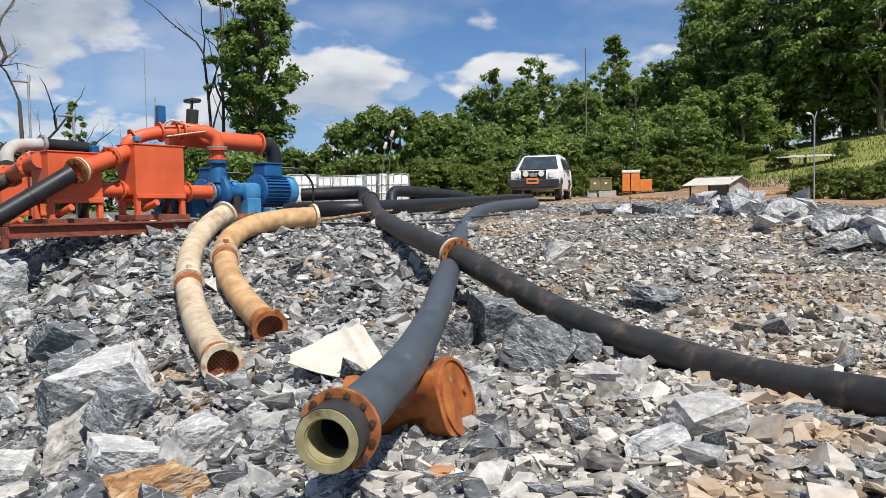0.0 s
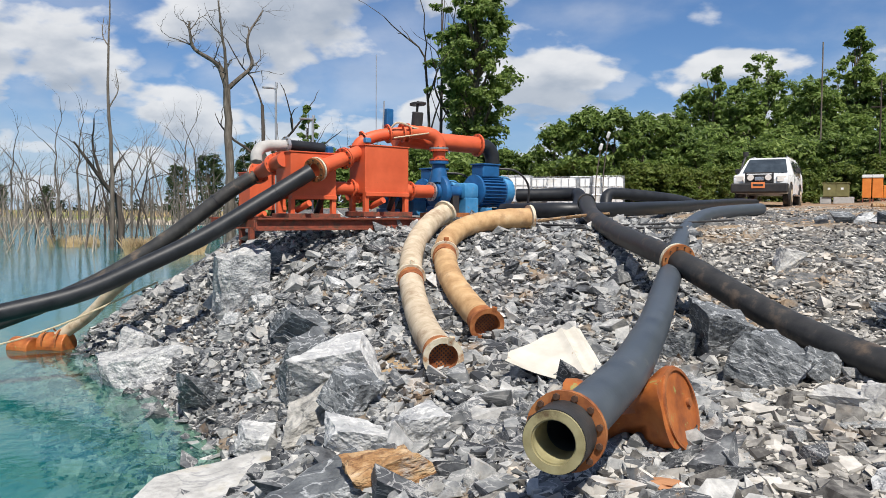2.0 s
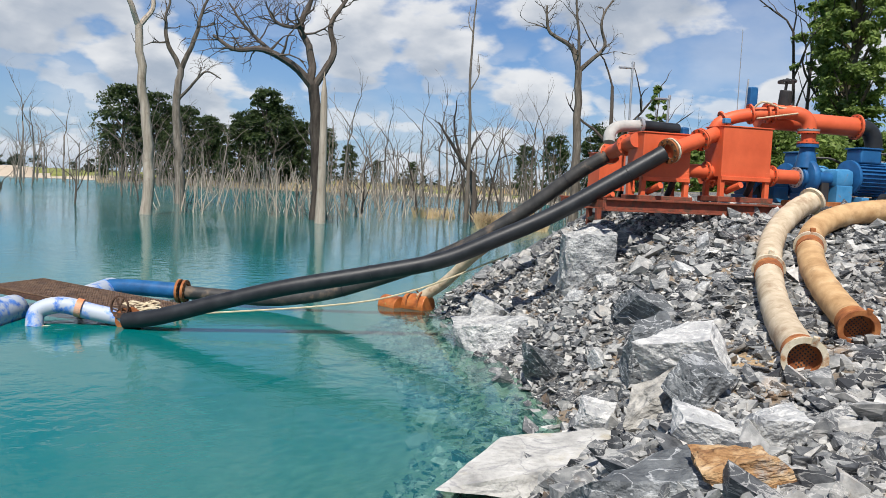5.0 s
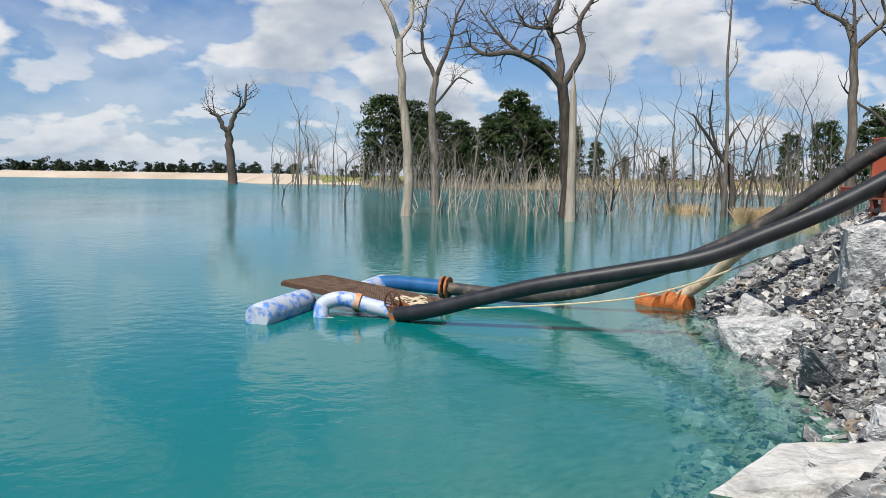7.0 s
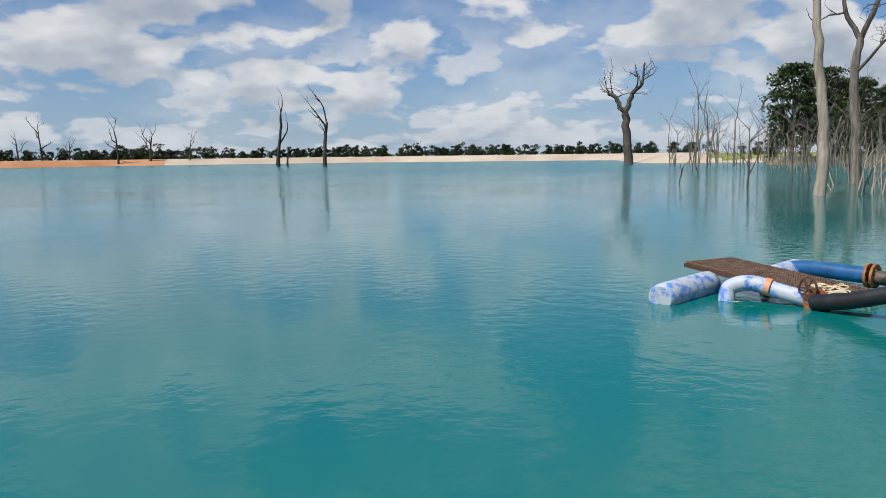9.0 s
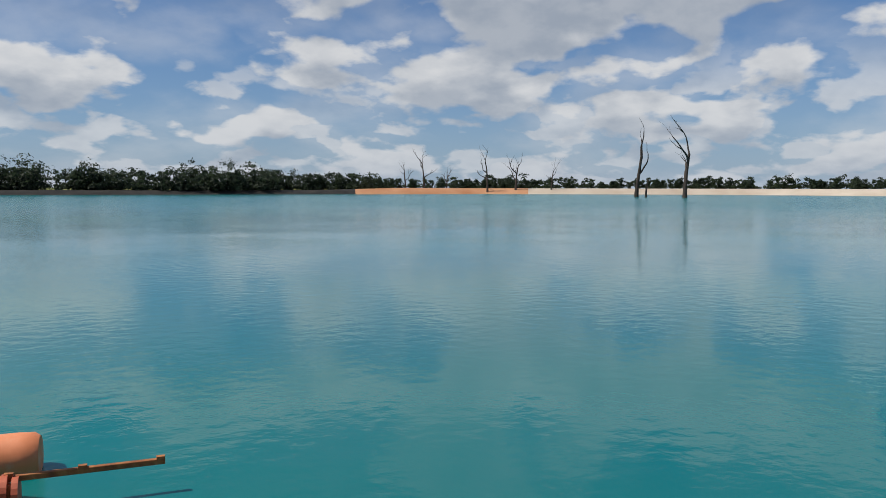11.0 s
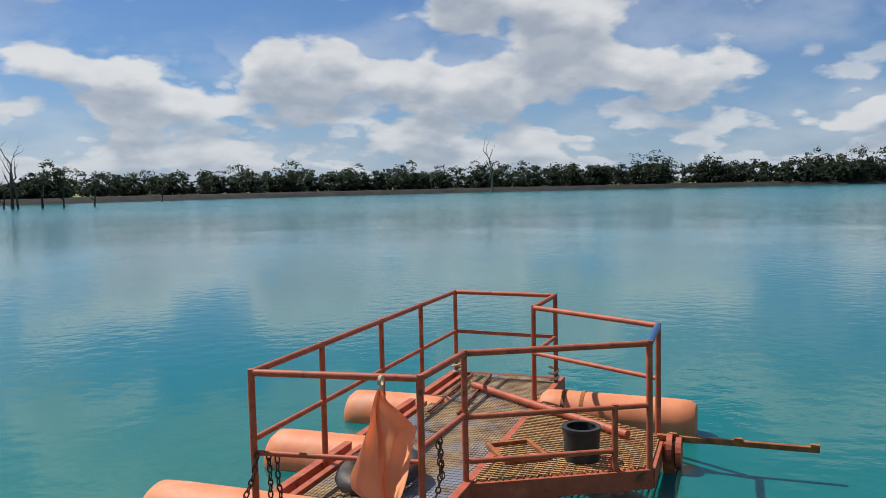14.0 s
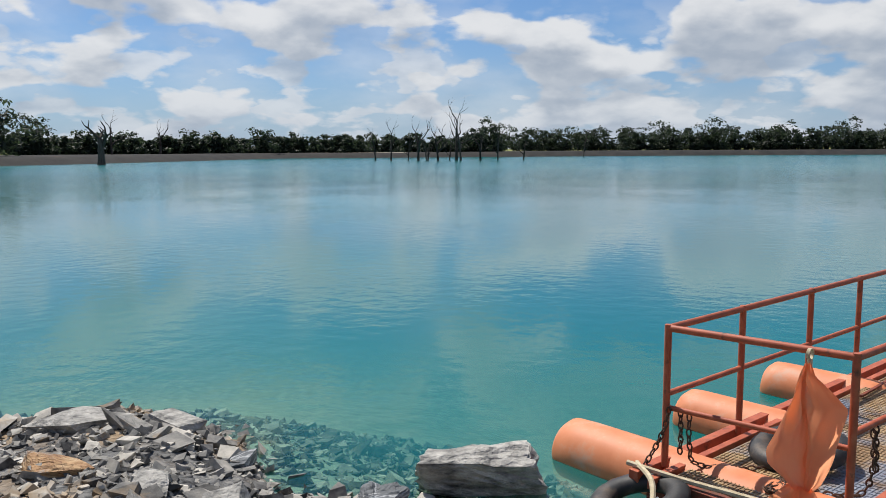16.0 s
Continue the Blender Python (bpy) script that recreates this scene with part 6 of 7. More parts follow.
# ---- the yard: car, tanks, boxes, shed ----
def car(m):
    """A white off-road estate car; its front looks along its own -y."""
    c = thing("car", m, "dusty white off-road car with a black steel front bumper", "car")
    bm = bmesh.new()
    # half outline seen from the side: y from the front, z
    side = ((-2.42, 0.62), (-2.44, 1.02), (-2.30, 1.14), (-1.25, 1.24), (-0.62, 1.78), (-0.30, 1.88), (1.9, 1.90), (2.30, 1.80), (2.46, 1.25), (2.46, 0.60), (1.95, 0.46), (-2.0, 0.46))
    wide = (0.90, 0.92, 0.93, 0.94, 0.74, 0.70, 0.70, 0.72, 0.92, 0.94, 0.92, 0.90)
    left = [bm.verts.new((-w, y, z)) for (y, z), w in zip(side, wide)]
    right = [bm.verts.new((w, y, z)) for (y, z), w in zip(side, wide)]
    n = len(side)
    bm.faces.new(left)
    bm.faces.new(right[::-1])
    for i in range(n):
        j = (i + 1) % n
        bm.faces.new((left[j], left[i], right[i], right[j]))
    bmesh.ops.recalc_face_normals(bm, faces=bm.faces)
    bmesh.ops.bevel(bm, geom=bm.edges, offset=0.05, segments=2, affect="EDGES", profile=0.6)
    body = part("body", bm, M_WHITEPAINT, c, "", True)
    bm = bmesh.new()
    f = [bm.verts.new(q) for q in ((-0.78, -1.24, 1.26), (0.78, -1.24, 1.26), (0.64, -0.66, 1.77), (-0.64, -0.66, 1.77))]
    bm.faces.new(f)
    bmesh.ops.translate(bm, verts=bm.verts, vec=(0, -0.035, 0.03))
    bmesh.ops.solidify(bm, geom=bm.faces, thickness=0.02)
    part("windscreen", bm, M_GLASS, c, "dark reflecting windscreen")
    for s in (-1, 1):
        for a, b in ((-0.55, 0.35), (0.45, 1.25), (1.35, 2.15)):
            bm = bmesh.new()
            lean = 0.16
            f = [bm.verts.new(q) for q in ((s * 0.955, a - (0.25 if a < 0 else 0), 1.30), (s * 0.955, b, 1.30), (s * 0.80, b, 1.74), (s * 0.80, a + (0.12 if a < 0 else 0), 1.74))]
            bm.faces.new(f)
            bmesh.ops.solidify(bm, geom=bm.faces, thickness=0.012)
            part("side_window", bm, M_GLASS, c)
        for y in (-1.46, 1.42):
            wheel = part("wheel", drum(0.40, 0.27, (s * 0.83, y, 0.40), (0, 90, 0), 32, 0.05), M_RUBBER, c, "muddy tyre", True)
            part("rim", drum(0.24, 0.02, (s * 0.975, y, 0.40), (0, 90, 0), 24, 0.006), M_HOSE, wheel, "dusty rim", True)
            part("hub", drum(0.07, 0.03, (s * 0.99, y, 0.40), (0, 90, 0), 14, 0.005), M_CHROME, wheel)
            part("wheel_arch", ring_at((s * 0.92, y, 0.42), (1, 0, 0), 0.49, 0.42, 0.06), M_PLASTIC, c)
        part("headlight", block((0.34, 0.10, 0.24), (s * 0.72, -2.40, 1.00), (0, 0, s * 10), 0.03), M_LENS, c, "clear headlamp")
        part("fog_lamp", drum(0.11, 0.10, (s * 0.30, -2.60, 1.03), (90, 0, 0), 20, 0.01), M_LENS, c, "round driving lamp")
        part("mirror", block((0.16, 0.14, 0.20), (s * 1.07, -0.72, 1.36), bevel=0.03), M_PLASTIC, c)
        part("side_step", block((0.16, 1.9, 0.06), (s * 0.96, 0, 0.44), bevel=0.01), M_CHROME, c)
        for y in (-0.05, 1.05):
            part("door_handle", block((0.03, 0.16, 0.03), (s * 0.955, y, 1.12), bevel=0.008), M_WHITEPAINT, c)
    part("grille", block((0.92, 0.06, 0.30), (0, -2.46, 1.00), bevel=0.01), M_PLASTIC, c, "dark grille")
    part("bumper", block((1.92, 0.42, 0.34), (0, -2.52, 0.66), bevel=0.05), M_PLASTIC, c, "black steel bumper")
    hoop = bmesh.new()
    for z in (0.86, 1.20):
        tube([(-0.46, -2.62, z), (0.46, -2.62, z)], 0.028, 10, bm=hoop)
    for x in (-0.46, 0.46):
        tube([(x, -2.62, 0.70), (x, -2.62, 1.22)], 0.028, 10, bm=hoop)
    part("bull_bar", hoop, M_PLASTIC, c, "black tube bar")
    part("winch", block((0.30, 0.14, 0.16), (0, -2.60, 0.98), bevel=0.03), M_CHROME, c)
    plate = part("plate", block((0.46, 0.012, 0.22), (-0.02, -2.745, 0.76), bevel=0.004), M_PLATEORANGE, c, "orange plate")
    part("plate_bar", block((0.34, 0.006, 0.07), (-0.02, -2.754, 0.76)), M_PLASTIC, plate)
    part("roof_rail", tube([(-0.60, -0.1, 1.94), (-0.60, 1.8, 1.95)], 0.02, 8), M_CHROME, c)
    part("roof_rail", tube([(0.60, -0.1, 1.94), (0.60, 1.8, 1.95)], 0.02, 8), M_CHROME, c)
    snork = tube(glide([(-0.95, -1.3, 1.2), (-0.93, -0.95, 1.35), (-0.80, -0.62, 1.95)], 6), 0.045, 10)
    drum(0.10, 0.16, (-0.80, -0.62, 2.02), bm=snork, segs=16)
    part("snorkel", snork, M_PLASTIC, c, "black snorkel")
    return c


car(pose(4.15, 33.3, float(ground_z(4.15, 33.3)) - 0.05, 0, 0, -15))


def caged_tank(m):
    t = thing("caged_tank", m, "white plastic water tank in a steel cage", "water tank", "row of caged tanks")
    part("bladder", block((0.96, 0.96, 0.86), (0, 0, 0.57), bevel=0.07), M_WHITE, t, "", True)
    part("cap", drum(0.11, 0.05, (0, 0, 1.02), segs=18, bevel=0.01), M_PLASTIC, t)
    cage = bmesh.new()
    for x in (-0.5, -0.25, 0, 0.25, 0.5):
        for y in (-0.5, 0.5):
            tube([(x, y, 0.12), (x, y, 1.04)], 0.011, 5, bm=cage)
            tube([(y, x, 0.12), (y, x, 1.04)], 0.011, 5, bm=cage)
    for z in (0.2, 0.45, 0.72, 1.04):
        tube([(-0.5, -0.5, z), (0.5, -0.5, z), (0.5, 0.5, z), (-0.5, 0.5, z), (-0.5, -0.5, z)], 0.011, 5, bm=cage)
    part("cage", cage, M_GALV, t, "galvanised bars")
    for x in (-0.4, 0, 0.4):
        part("pallet_runner", block((0.12, 1.0, 0.12), (x, 0, 0.06), bevel=0.006), M_DARKWOOD, t)
    return t


row = caged_tank(pose(-4.65, 27.0, float(ground_z(-4.65, 27)), 0, 0, 4))
for k, (x, y) in enumerate(((-3.95, 27.6), (-3.1, 27.0), (-2.45, 28.0), (-1.65, 26.6), (-5.7, 27.2))):
    copy_thing(row, pose(x, y, float(ground_z(x, y)), 0, 0, -6 + 5 * k))
roll = thing("rubber_roll", (-1.75, 17.9, 2.58), "dirty black rubber roll lying beside pipes", "roll")
part("roll_body", drum(0.15, 1.2, (-0.9, 0.2, 0.13), (90, 0, 85), 20, 0.03), M_RUBBER, roll, "", True)
for x, y, h in ((-1.75, 26.0, 2.3), (-1.95, 25.6, 1.9)):
    pole = thing("marker_pole", (x, y, float(ground_z(x, y))), "thin bent stick with a rag tied on top", "pole", "marker poles")
    part("stick_wood", tube([(0, 0, 0), (0.03, 0, h * 0.5), (0.16, 0, h)], 0.018, 6), M_DEADWOOD, pole)
    part("rag", block((0.10, 0.08, 0.22), (0.16, 0, h), (10, 20, 0), 0.03), M_WHITE, pole)

z = float(ground_z(8.5, 43.3))
chest = thing("site_box", pose(8.5, 43.3, z, 0, 0, -14), "olive green metal cabinet standing on concrete blocks", "cabinet")
part("plinth", block((0.9, 0.7, 0.34), (0.35, 0, 0.15), bevel=0.02), M_CONCRETE, chest, "concrete block")
part("plinth", block((0.5, 0.6, 0.32), (-0.45, 0, 0.14), bevel=0.02), M_CONCRETE, chest, "concrete block")
part("body", block((1.16, 0.7, 0.66), (0, 0, 0.64), bevel=0.01), M_GREENBOX, chest)
for x in (-0.30, 0.28):
    part("door", block((0.52, 0.02, 0.58), (x, -0.362, 0.64), bevel=0.006), M_GREENBOX, chest)
    part("label_plate", block((0.12, 0.01, 0.10), (x, -0.378, 0.72)), M_WHITE, chest, "pale label")
part("lid", block((1.24, 0.78, 0.05), (0, 0, 0.995), bevel=0.008), M_GREENBOX, chest)
z = float(ground_z(10.1, 43.8))
for k, (x, w, h, top) in enumerate(((9.98, 0.40, 0.98, True), (10.45, 0.46, 0.98, True), (11.0, 0.62, 0.62, False))):
    b = thing("orange_tank", pose(x, 43.8 - 0.1 * k, z, 0, 0, -14), "orange tank with a white lid on a steel stand" if top else "low orange bin standing beside tanks", "tank", "orange tanks in the yard")
    part("body", block((w, 0.6, h), (0, 0, 0.22 + h / 2), bevel=0.02), M_ORANGEBIN, b)
    if top:
        part("lid", block((w + 0.05, 0.66, 0.16), (0, 0, 0.22 + h + 0.08), bevel=0.03), M_WHITE, b, "white lid")
    for a in (-w / 2 + 0.04, w / 2 - 0.04):
        for c in (-0.26, 0.26):
            part("leg", block((0.05, 0.05, 0.26), (a, c, 0.11)), M_DARKRED, b)

z = float(ground_z(9.72, 28.4))
shed = thing("low_shed", pose(9.72, 28.4, z - 0.02, 0, 0, -52) @ Matrix.Scale(0.84, 4), "low board shed with a pale tin roof", "shed")
part("rear_wall", block((1.9, 0.06, 0.55), (0, 0.75, 0.3), bevel=0.004), M_GREYBOARD, shed)
for k in range(5):
    part("board", block((0.025, 1.4, 0.125), (0.92, 0, 0.10 + 0.13 * k), bevel=0.004), M_GREYBOARD, shed)
part("gable", block((0.02, 1.2, 0.12), (0.92, 0.1, 0.76), bevel=0.004), M_GREYBOARD, shed)
for x in (-0.9, 0.0, 0.9):
    part("post", block((0.06, 0.06, 0.62), (x, -0.68, 0.3), bevel=0.005), M_DARKWOOD, shed)
bm = bmesh.new()
bmesh.ops.create_grid(bm, x_segments=64, y_segments=2, size=0.5)
for v in bm.verts:
    v.co = Vector((v.co.x * 2.2, v.co.y * 1.1, 0.012 * math.sin(v.co.x * 2.2 * 50)))
bmesh.ops.solidify(bm, geom=bm.faces, thickness=0.004)
for s, a in ((-1, 20), (1, -20)):
    b2 = bm.copy()
    bmesh.ops.transform(b2, matrix=pose(0, s * 0.46, 0.76, a, 0, 0), verts=b2.verts)
    part("roof_sheet", b2, M_TINROOF, shed, "pale corrugated tin")
bm.free()
shelter = thing("tin_shelter", pose(19.7, 43.8, float(ground_z(19.7, 43.8)) - 0.1, 0, 0, -22), "low tin roof on posts in the grass", "shelter")
part("roof_sheet", block((2.9, 1.6, 0.05), (0, 0, 0.62), (6, 0, 0), 0.01), M_TINROOF, shelter)
for x in (-1.3, 0, 1.3):
    for y in (-0.6, 0.6):
        part("post", block((0.08, 0.08, 0.66), (x, y, 0.3)), M_DARKWOOD, shelter)
for k, (x, y, l, r) in enumerate(((11.3, 29.6, 2.2, 20), (12.4, 30.4, 1.6, -30), (11.9, 31.3, 1.9, 10), (13.2, 28.8, 1.2, 70), (7.7, 30.2, 1.5, 15))):
    log = thing("timber", pose(x, y, float(ground_z(x, y)) + 0.09, 0, 90, r), "weathered brown timber lying on bare earth", "timber", "timbers on the ground")
    part("wood", drum(0.09, l, segs=12, bevel=0.015), M_RUSTROCK, log)
z = float(ground_z(10.05, 21.8))
lamp = thing("pole", (10.05, 21.8, z - 0.1), "thin grey pole with two small fittings on top", "pole")
part("shaft", tube([(0, 0, 0), (0, 0, 2.35)], 0.02, 10), M_GALV, lamp)
part("arm", tube(glide([(0, 0, 2.30), (-0.06, 0, 2.42), (-0.14, 0, 2.46)], 4), 0.02, 8), M_GALV, lamp)
part("fitting", block((0.12, 0.07, 0.05), (-0.16, 0, 2.46), (0, 15, 0), 0.012), M_WHITE, lamp)
part("arm", tube([(0, 0, 2.30), (0.07, 0, 2.52)], 0.014, 8), M_GALV, lamp)
for x, y, h in ((11.4, 47.5, 6.4), (9.3, 52, 9.5)):
    t = thing("utility_pole", (x, y, float(ground_z(x, y)) - 0.1), "thin dark wooden pole standing at the forest edge", "pole", "utility poles")
    part("shaft", tube([(0, 0, 0), (0, 0, h)], [0.055, 0.04], 10), M_DARKWOOD if h < 7 else M_DEADWOOD, t)
    if h < 7:
        part("cross_arm", block((1.0, 0.06, 0.06), (0, 0, h - 1.4)), M_DARKWOOD, t)


# ---- trees ----
def limbs(seed, height, r0, spread, depth, first=0.5, lean=0.04, crook=0.14, kids=(2, 3), shrink=0.62):
    """Chains of points and radii: a trunk and its branches."""
    r = random.Random(seed)
    out = []

    def grow(p, way, length, rad, level):
        n = 7 if level == 0 else 5
        pts, rads = [p.copy()], [rad]
        for i in range(n):
            way = (way + Vector((r.gauss(0, 1), r.gauss(0, 1), r.gauss(0, 0.6))) * (lean if level == 0 else crook)).normalized()
            p = p + way * length / n
            pts.append(p.copy())
            rads.append(rad * (1 - (0.55 if level else 0.45) * (i + 1) / n))
        if level == depth:
            rads[-1] = 0.004
        out.append((level, pts, rads))
        if level < depth:
            for k in range(r.randint(*kids) + (1 if level == 0 else 0)):
                i = n if k == 0 else r.randint(int(n * (first if level == 0 else 0.35)), n)
                a = r.uniform(0, 2 * math.pi)
                side = Vector((math.cos(a), math.sin(a), 0))
                up_ = 0.75 if k == 0 else r.uniform(0.15, 0.8)
                w = (way * up_ + side * spread * r.uniform(0.6, 1.2) + Vector((0, 0, 0.25))).normalized()
                grow(pts[i], w, length * shrink * r.uniform(0.65, 1.1), rads[i] * r.uniform(0.62, 0.92), level + 1)

    grow(Vector((0, 0, 0)), Vector((0, 0, 1)), height * (0.62 if depth else 1), r0, 0)
    return out


def dead_tree(m, seed, height, r0, label, mat=M_DEADWOOD, spread=0.8, depth=3, first=0.6, lean=0.04, crook=0.16, kids=(2, 3), group="dead trees", segs=9, twig=0.62):
    t = thing("dead_tree", m, label, "dead tree", group)
    chains = limbs(seed, height, r0, spread, depth, first, lean, crook, kids, twig)
    bm = bmesh.new()
    for lv, p, rd in chains:
        if lv == 0:
            rd = [rd[0] * 1.22, rd[0] * 1.03, *rd[2:]]
            tube(p, rd, segs, bm=bm)
    part("trunk", bm, mat, t, "", True)
    if depth:
        bm = bmesh.new()
        for lv, p, rd in chains:
            if lv:
                tube(p, rd, max(4, segs - 2 * lv), bm=bm)
        part("bare_crown", bm, mat, t, "", True)
    return t


def leaves(centres, radii, per, size, seed, squash=0.8, droop=0.0):
    """Corners and faces of many small folded leaves in clumps."""
    r = np.random.RandomState(seed)
    c = np.repeat(np.asarray(centres, float), per, 0)
    rad = np.repeat(np.asarray(radii, float), per)
    n = len(c)
    d = r.normal(size=(n, 3))
    d /= np.linalg.norm(d, axis=1, keepdims=True)
    d[:, 2] = np.where(r.uniform(0, 1, n) < 0.65, np.abs(d[:, 2]), d[:, 2])
    pos = c + d * (rad * r.uniform(0.15, 1.0, n) ** 0.5 * np.where(r.uniform(0, 1, n) < 0.15, 1.5, 1.0))[:, None] * np.array([1, 1, squash])
    nor = d * 0.7 + r.normal(size=(n, 3)) * 0.5 + np.array([0, 0, 0.45])
    nor /= np.linalg.norm(nor, axis=1, keepdims=True)
    t = np.cross(nor, r.normal(size=(n, 3)))
    t /= np.linalg.norm(t, axis=1, keepdims=True)
    b = np.cross(nor, t)
    s = (size * r.uniform(0.55, 1.3, n))[:, None]
    v = np.stack([pos - t * s, pos - b * s * 0.45 + nor * s * 0.12, pos + t * s - np.array([0, 0, droop]) * s, pos + b * s * 0.45 + nor * s * 0.12], 1).reshape(-1, 3)
    return v, np.arange(4 * n).reshape(-1, 4)


def live_tree(m, seed, height, width, label, mat=M_LEAF, base=0.35, clumps=38, per=110, size=0.30, shape="round", trunk_r=0.2, group="forest trees", trunk_mat=M_BARK):
    r = np.random.RandomState(seed)
    t = thing("tree", m, label, "tree", group)
    bm = bmesh.new()
    top = Vector((r.normal(0, 0.3), r.normal(0, 0.3), height * 0.86))
    spine = glide([(0, 0, -0.3), (r.normal(0, 0.15), r.normal(0, 0.15), height * 0.4), top], 5)
    tube(spine, [trunk_r * (1.25 - k / (len(spine) - 1)) for k in range(len(spine))], 9, bm=bm)
    cs, rs_ = [], []
    per = int(per * 0.62)
    for k in range(int(clumps * 1.7)):
        u = r.uniform(base, 1.0)
        if shape == "column":
            w = width * (0.74 + 0.26 * math.sin(u * 9 + seed)) * (1.0 - max(0, u - 0.82) * 3.6)
        elif shape == "dome":
            w = width * math.sqrt(max(0.02, 1 - ((u - base) / (1.02 - base)) ** 2))
        elif shape == "tiers":
            u = base + (1 - base) * round((u - base) / (1 - base) * 5) / 5
            w = width * (1.05 - 0.6 * (u - base) / (1 - base))
        else:
            w = width * (0.35 + 0.65 * math.sin(math.pi * min(1, max(0, (u - base) / (1.06 - base))) ** 0.8))
        a = r.uniform(0, 2 * math.pi)
        q = w * math.sqrt(r.uniform(0.1, 1.0)) * 0.8
        c = Vector((q * math.cos(a), q * math.sin(a), height * u))
        cs.append(c)
        rs_.append(r.uniform(0.12, 0.34) * width * (0.6 if shape == "column" else 0.80))
        if k % 4 == 0:
            i = min(len(spine) - 1, int((u * 0.85) * len(spine)))
            tube([spine[i], (spine[i] + c) / 2 + Vector((0, 0, -0.1)), c], [trunk_r * 0.4, trunk_r * 0.22, 0.02], 5, bm=bm)
    part("trunk", bm, trunk_mat, t, "", True)
    v, f = leaves(cs, rs_, per, size, seed, 0.55 if shape == "tiers" else 0.75)
    crown = new("crown", mesh_of("crown", v, f, mat))
    crown.parent = t
    return t


def at_az(az, d, h=None):
    """A place by its bearing to the left of north and its distance from the middle of the bank."""
    x, y = -d * math.sin(radians(az)), d * math.cos(radians(az))
    return x, y, max(float(ground_z(x, y)), -1.0)


def tall_to(az, d, el):
    """The height of a tree whose top stands el degrees over the eye."""
    return (2.6 + d * math.tan(radians(el)) - at_az(az, d)[2]) / 1.04


# forest edge on the rise
def forest(az, d, el, seed, width, label, mat, base, clumps):
    return live_tree(pose(*at_az(az, d)), seed, tall_to(az, d, el), width, label, mat, base, clumps, 118, 0.21, trunk_r=0.22)


KINDS = [
    forest(-6.6, 74, 10.6, 11, 2.6, "tall dark green rainforest tree at the forest edge", M_LEAF, 0.30, 54),
    forest(-3.5, 76, 10.2, 12, 1.9, "slender green rainforest tree at the forest edge", M_LEAF, 0.25, 44),
    forest(-12.2, 70, 12.2, 13, 1.8, "tall slender rainforest tree with a feathery crown", M_LEAF, 0.35, 44),
    forest(-18.3, 66, 13.6, 14, 3.8, "broad dark rainforest tree at the forest edge", M_LEAF, 0.22, 76),
    forest(-23.0, 62, 15.5, 15, 3.8, "broad rainforest tree with a dense crown", M_LEAF, 0.20, 76),
    forest(-10.0, 64, 8.6, 16, 2.8, "low leafy rainforest tree", M_LEAF, 0.10, 54),
]
KIND_HEIGHT = [tall_to(-6.6, 74, 10.6), tall_to(-3.5, 76, 10.2), tall_to(-12.2, 70, 12.2), tall_to(-18.3, 66, 13.6), tall_to(-23.0, 62, 15.5), tall_to(-10.0, 64, 8.6)]
rt = random.Random(7)
for az, d, el, k in ((-2.6, 80, 8.4, 5), (-4.8, 78, 9.0, 1), (-5.4, 70, 8.2, 5), (-8.2, 78, 8.8, 0), (-9.4, 70, 8.3, 5), (-10.8, 74, 9.4, 0), (-13.6, 70, 9.2, 5), (-14.8, 72, 9.9, 0), (-15.9, 68, 9.6, 5), (-17.0, 72, 11.5, 0),
                     (-19.8, 70, 14.2, 4), (-21.3, 64, 14.0, 3), (-24.8, 60, 16.0, 3), (-26.6, 62, 16.5, 4), (-28.5, 58, 15.5, 3), (-31, 60, 16.0, 4), (-34, 58, 15, 3), (-38, 58, 15, 4), (-43, 60, 15, 3), (-48, 60, 14, 4), (-54, 62, 14, 3),
                     (-12.0, 60, 6.6, 5), (-15.4, 58, 7.0, 5), (-18.0, 56, 8.0, 5), (-20.4, 56, 8.6, 5), (-22.6, 60, 9.6, 5), (-25, 60, 9.8, 5), (-27.6, 60, 9.6, 5), (-30, 59, 9.8, 5), (-7.4, 62, 5.8, 5), (-0.8, 74, 7.0, 5), (1.4, 72, 6.6, 5), (-62, 65, 13, 4), (-74, 70, 13, 3), (-86, 70, 13, 4), (-98, 75, 12, 3)):
    x, y, z = at_az(az, d)
    s = tall_to(az, d, el) / KIND_HEIGHT[k]
    wide = max(0.75, min(1.25, s)) * rt.uniform(0.95, 1.15)
    copy_thing(KINDS[k], pose(x, y, z - 0.1, 0, 0, rt.uniform(0, 360)) @ Matrix.Diagonal((wide, wide, s, 1)))
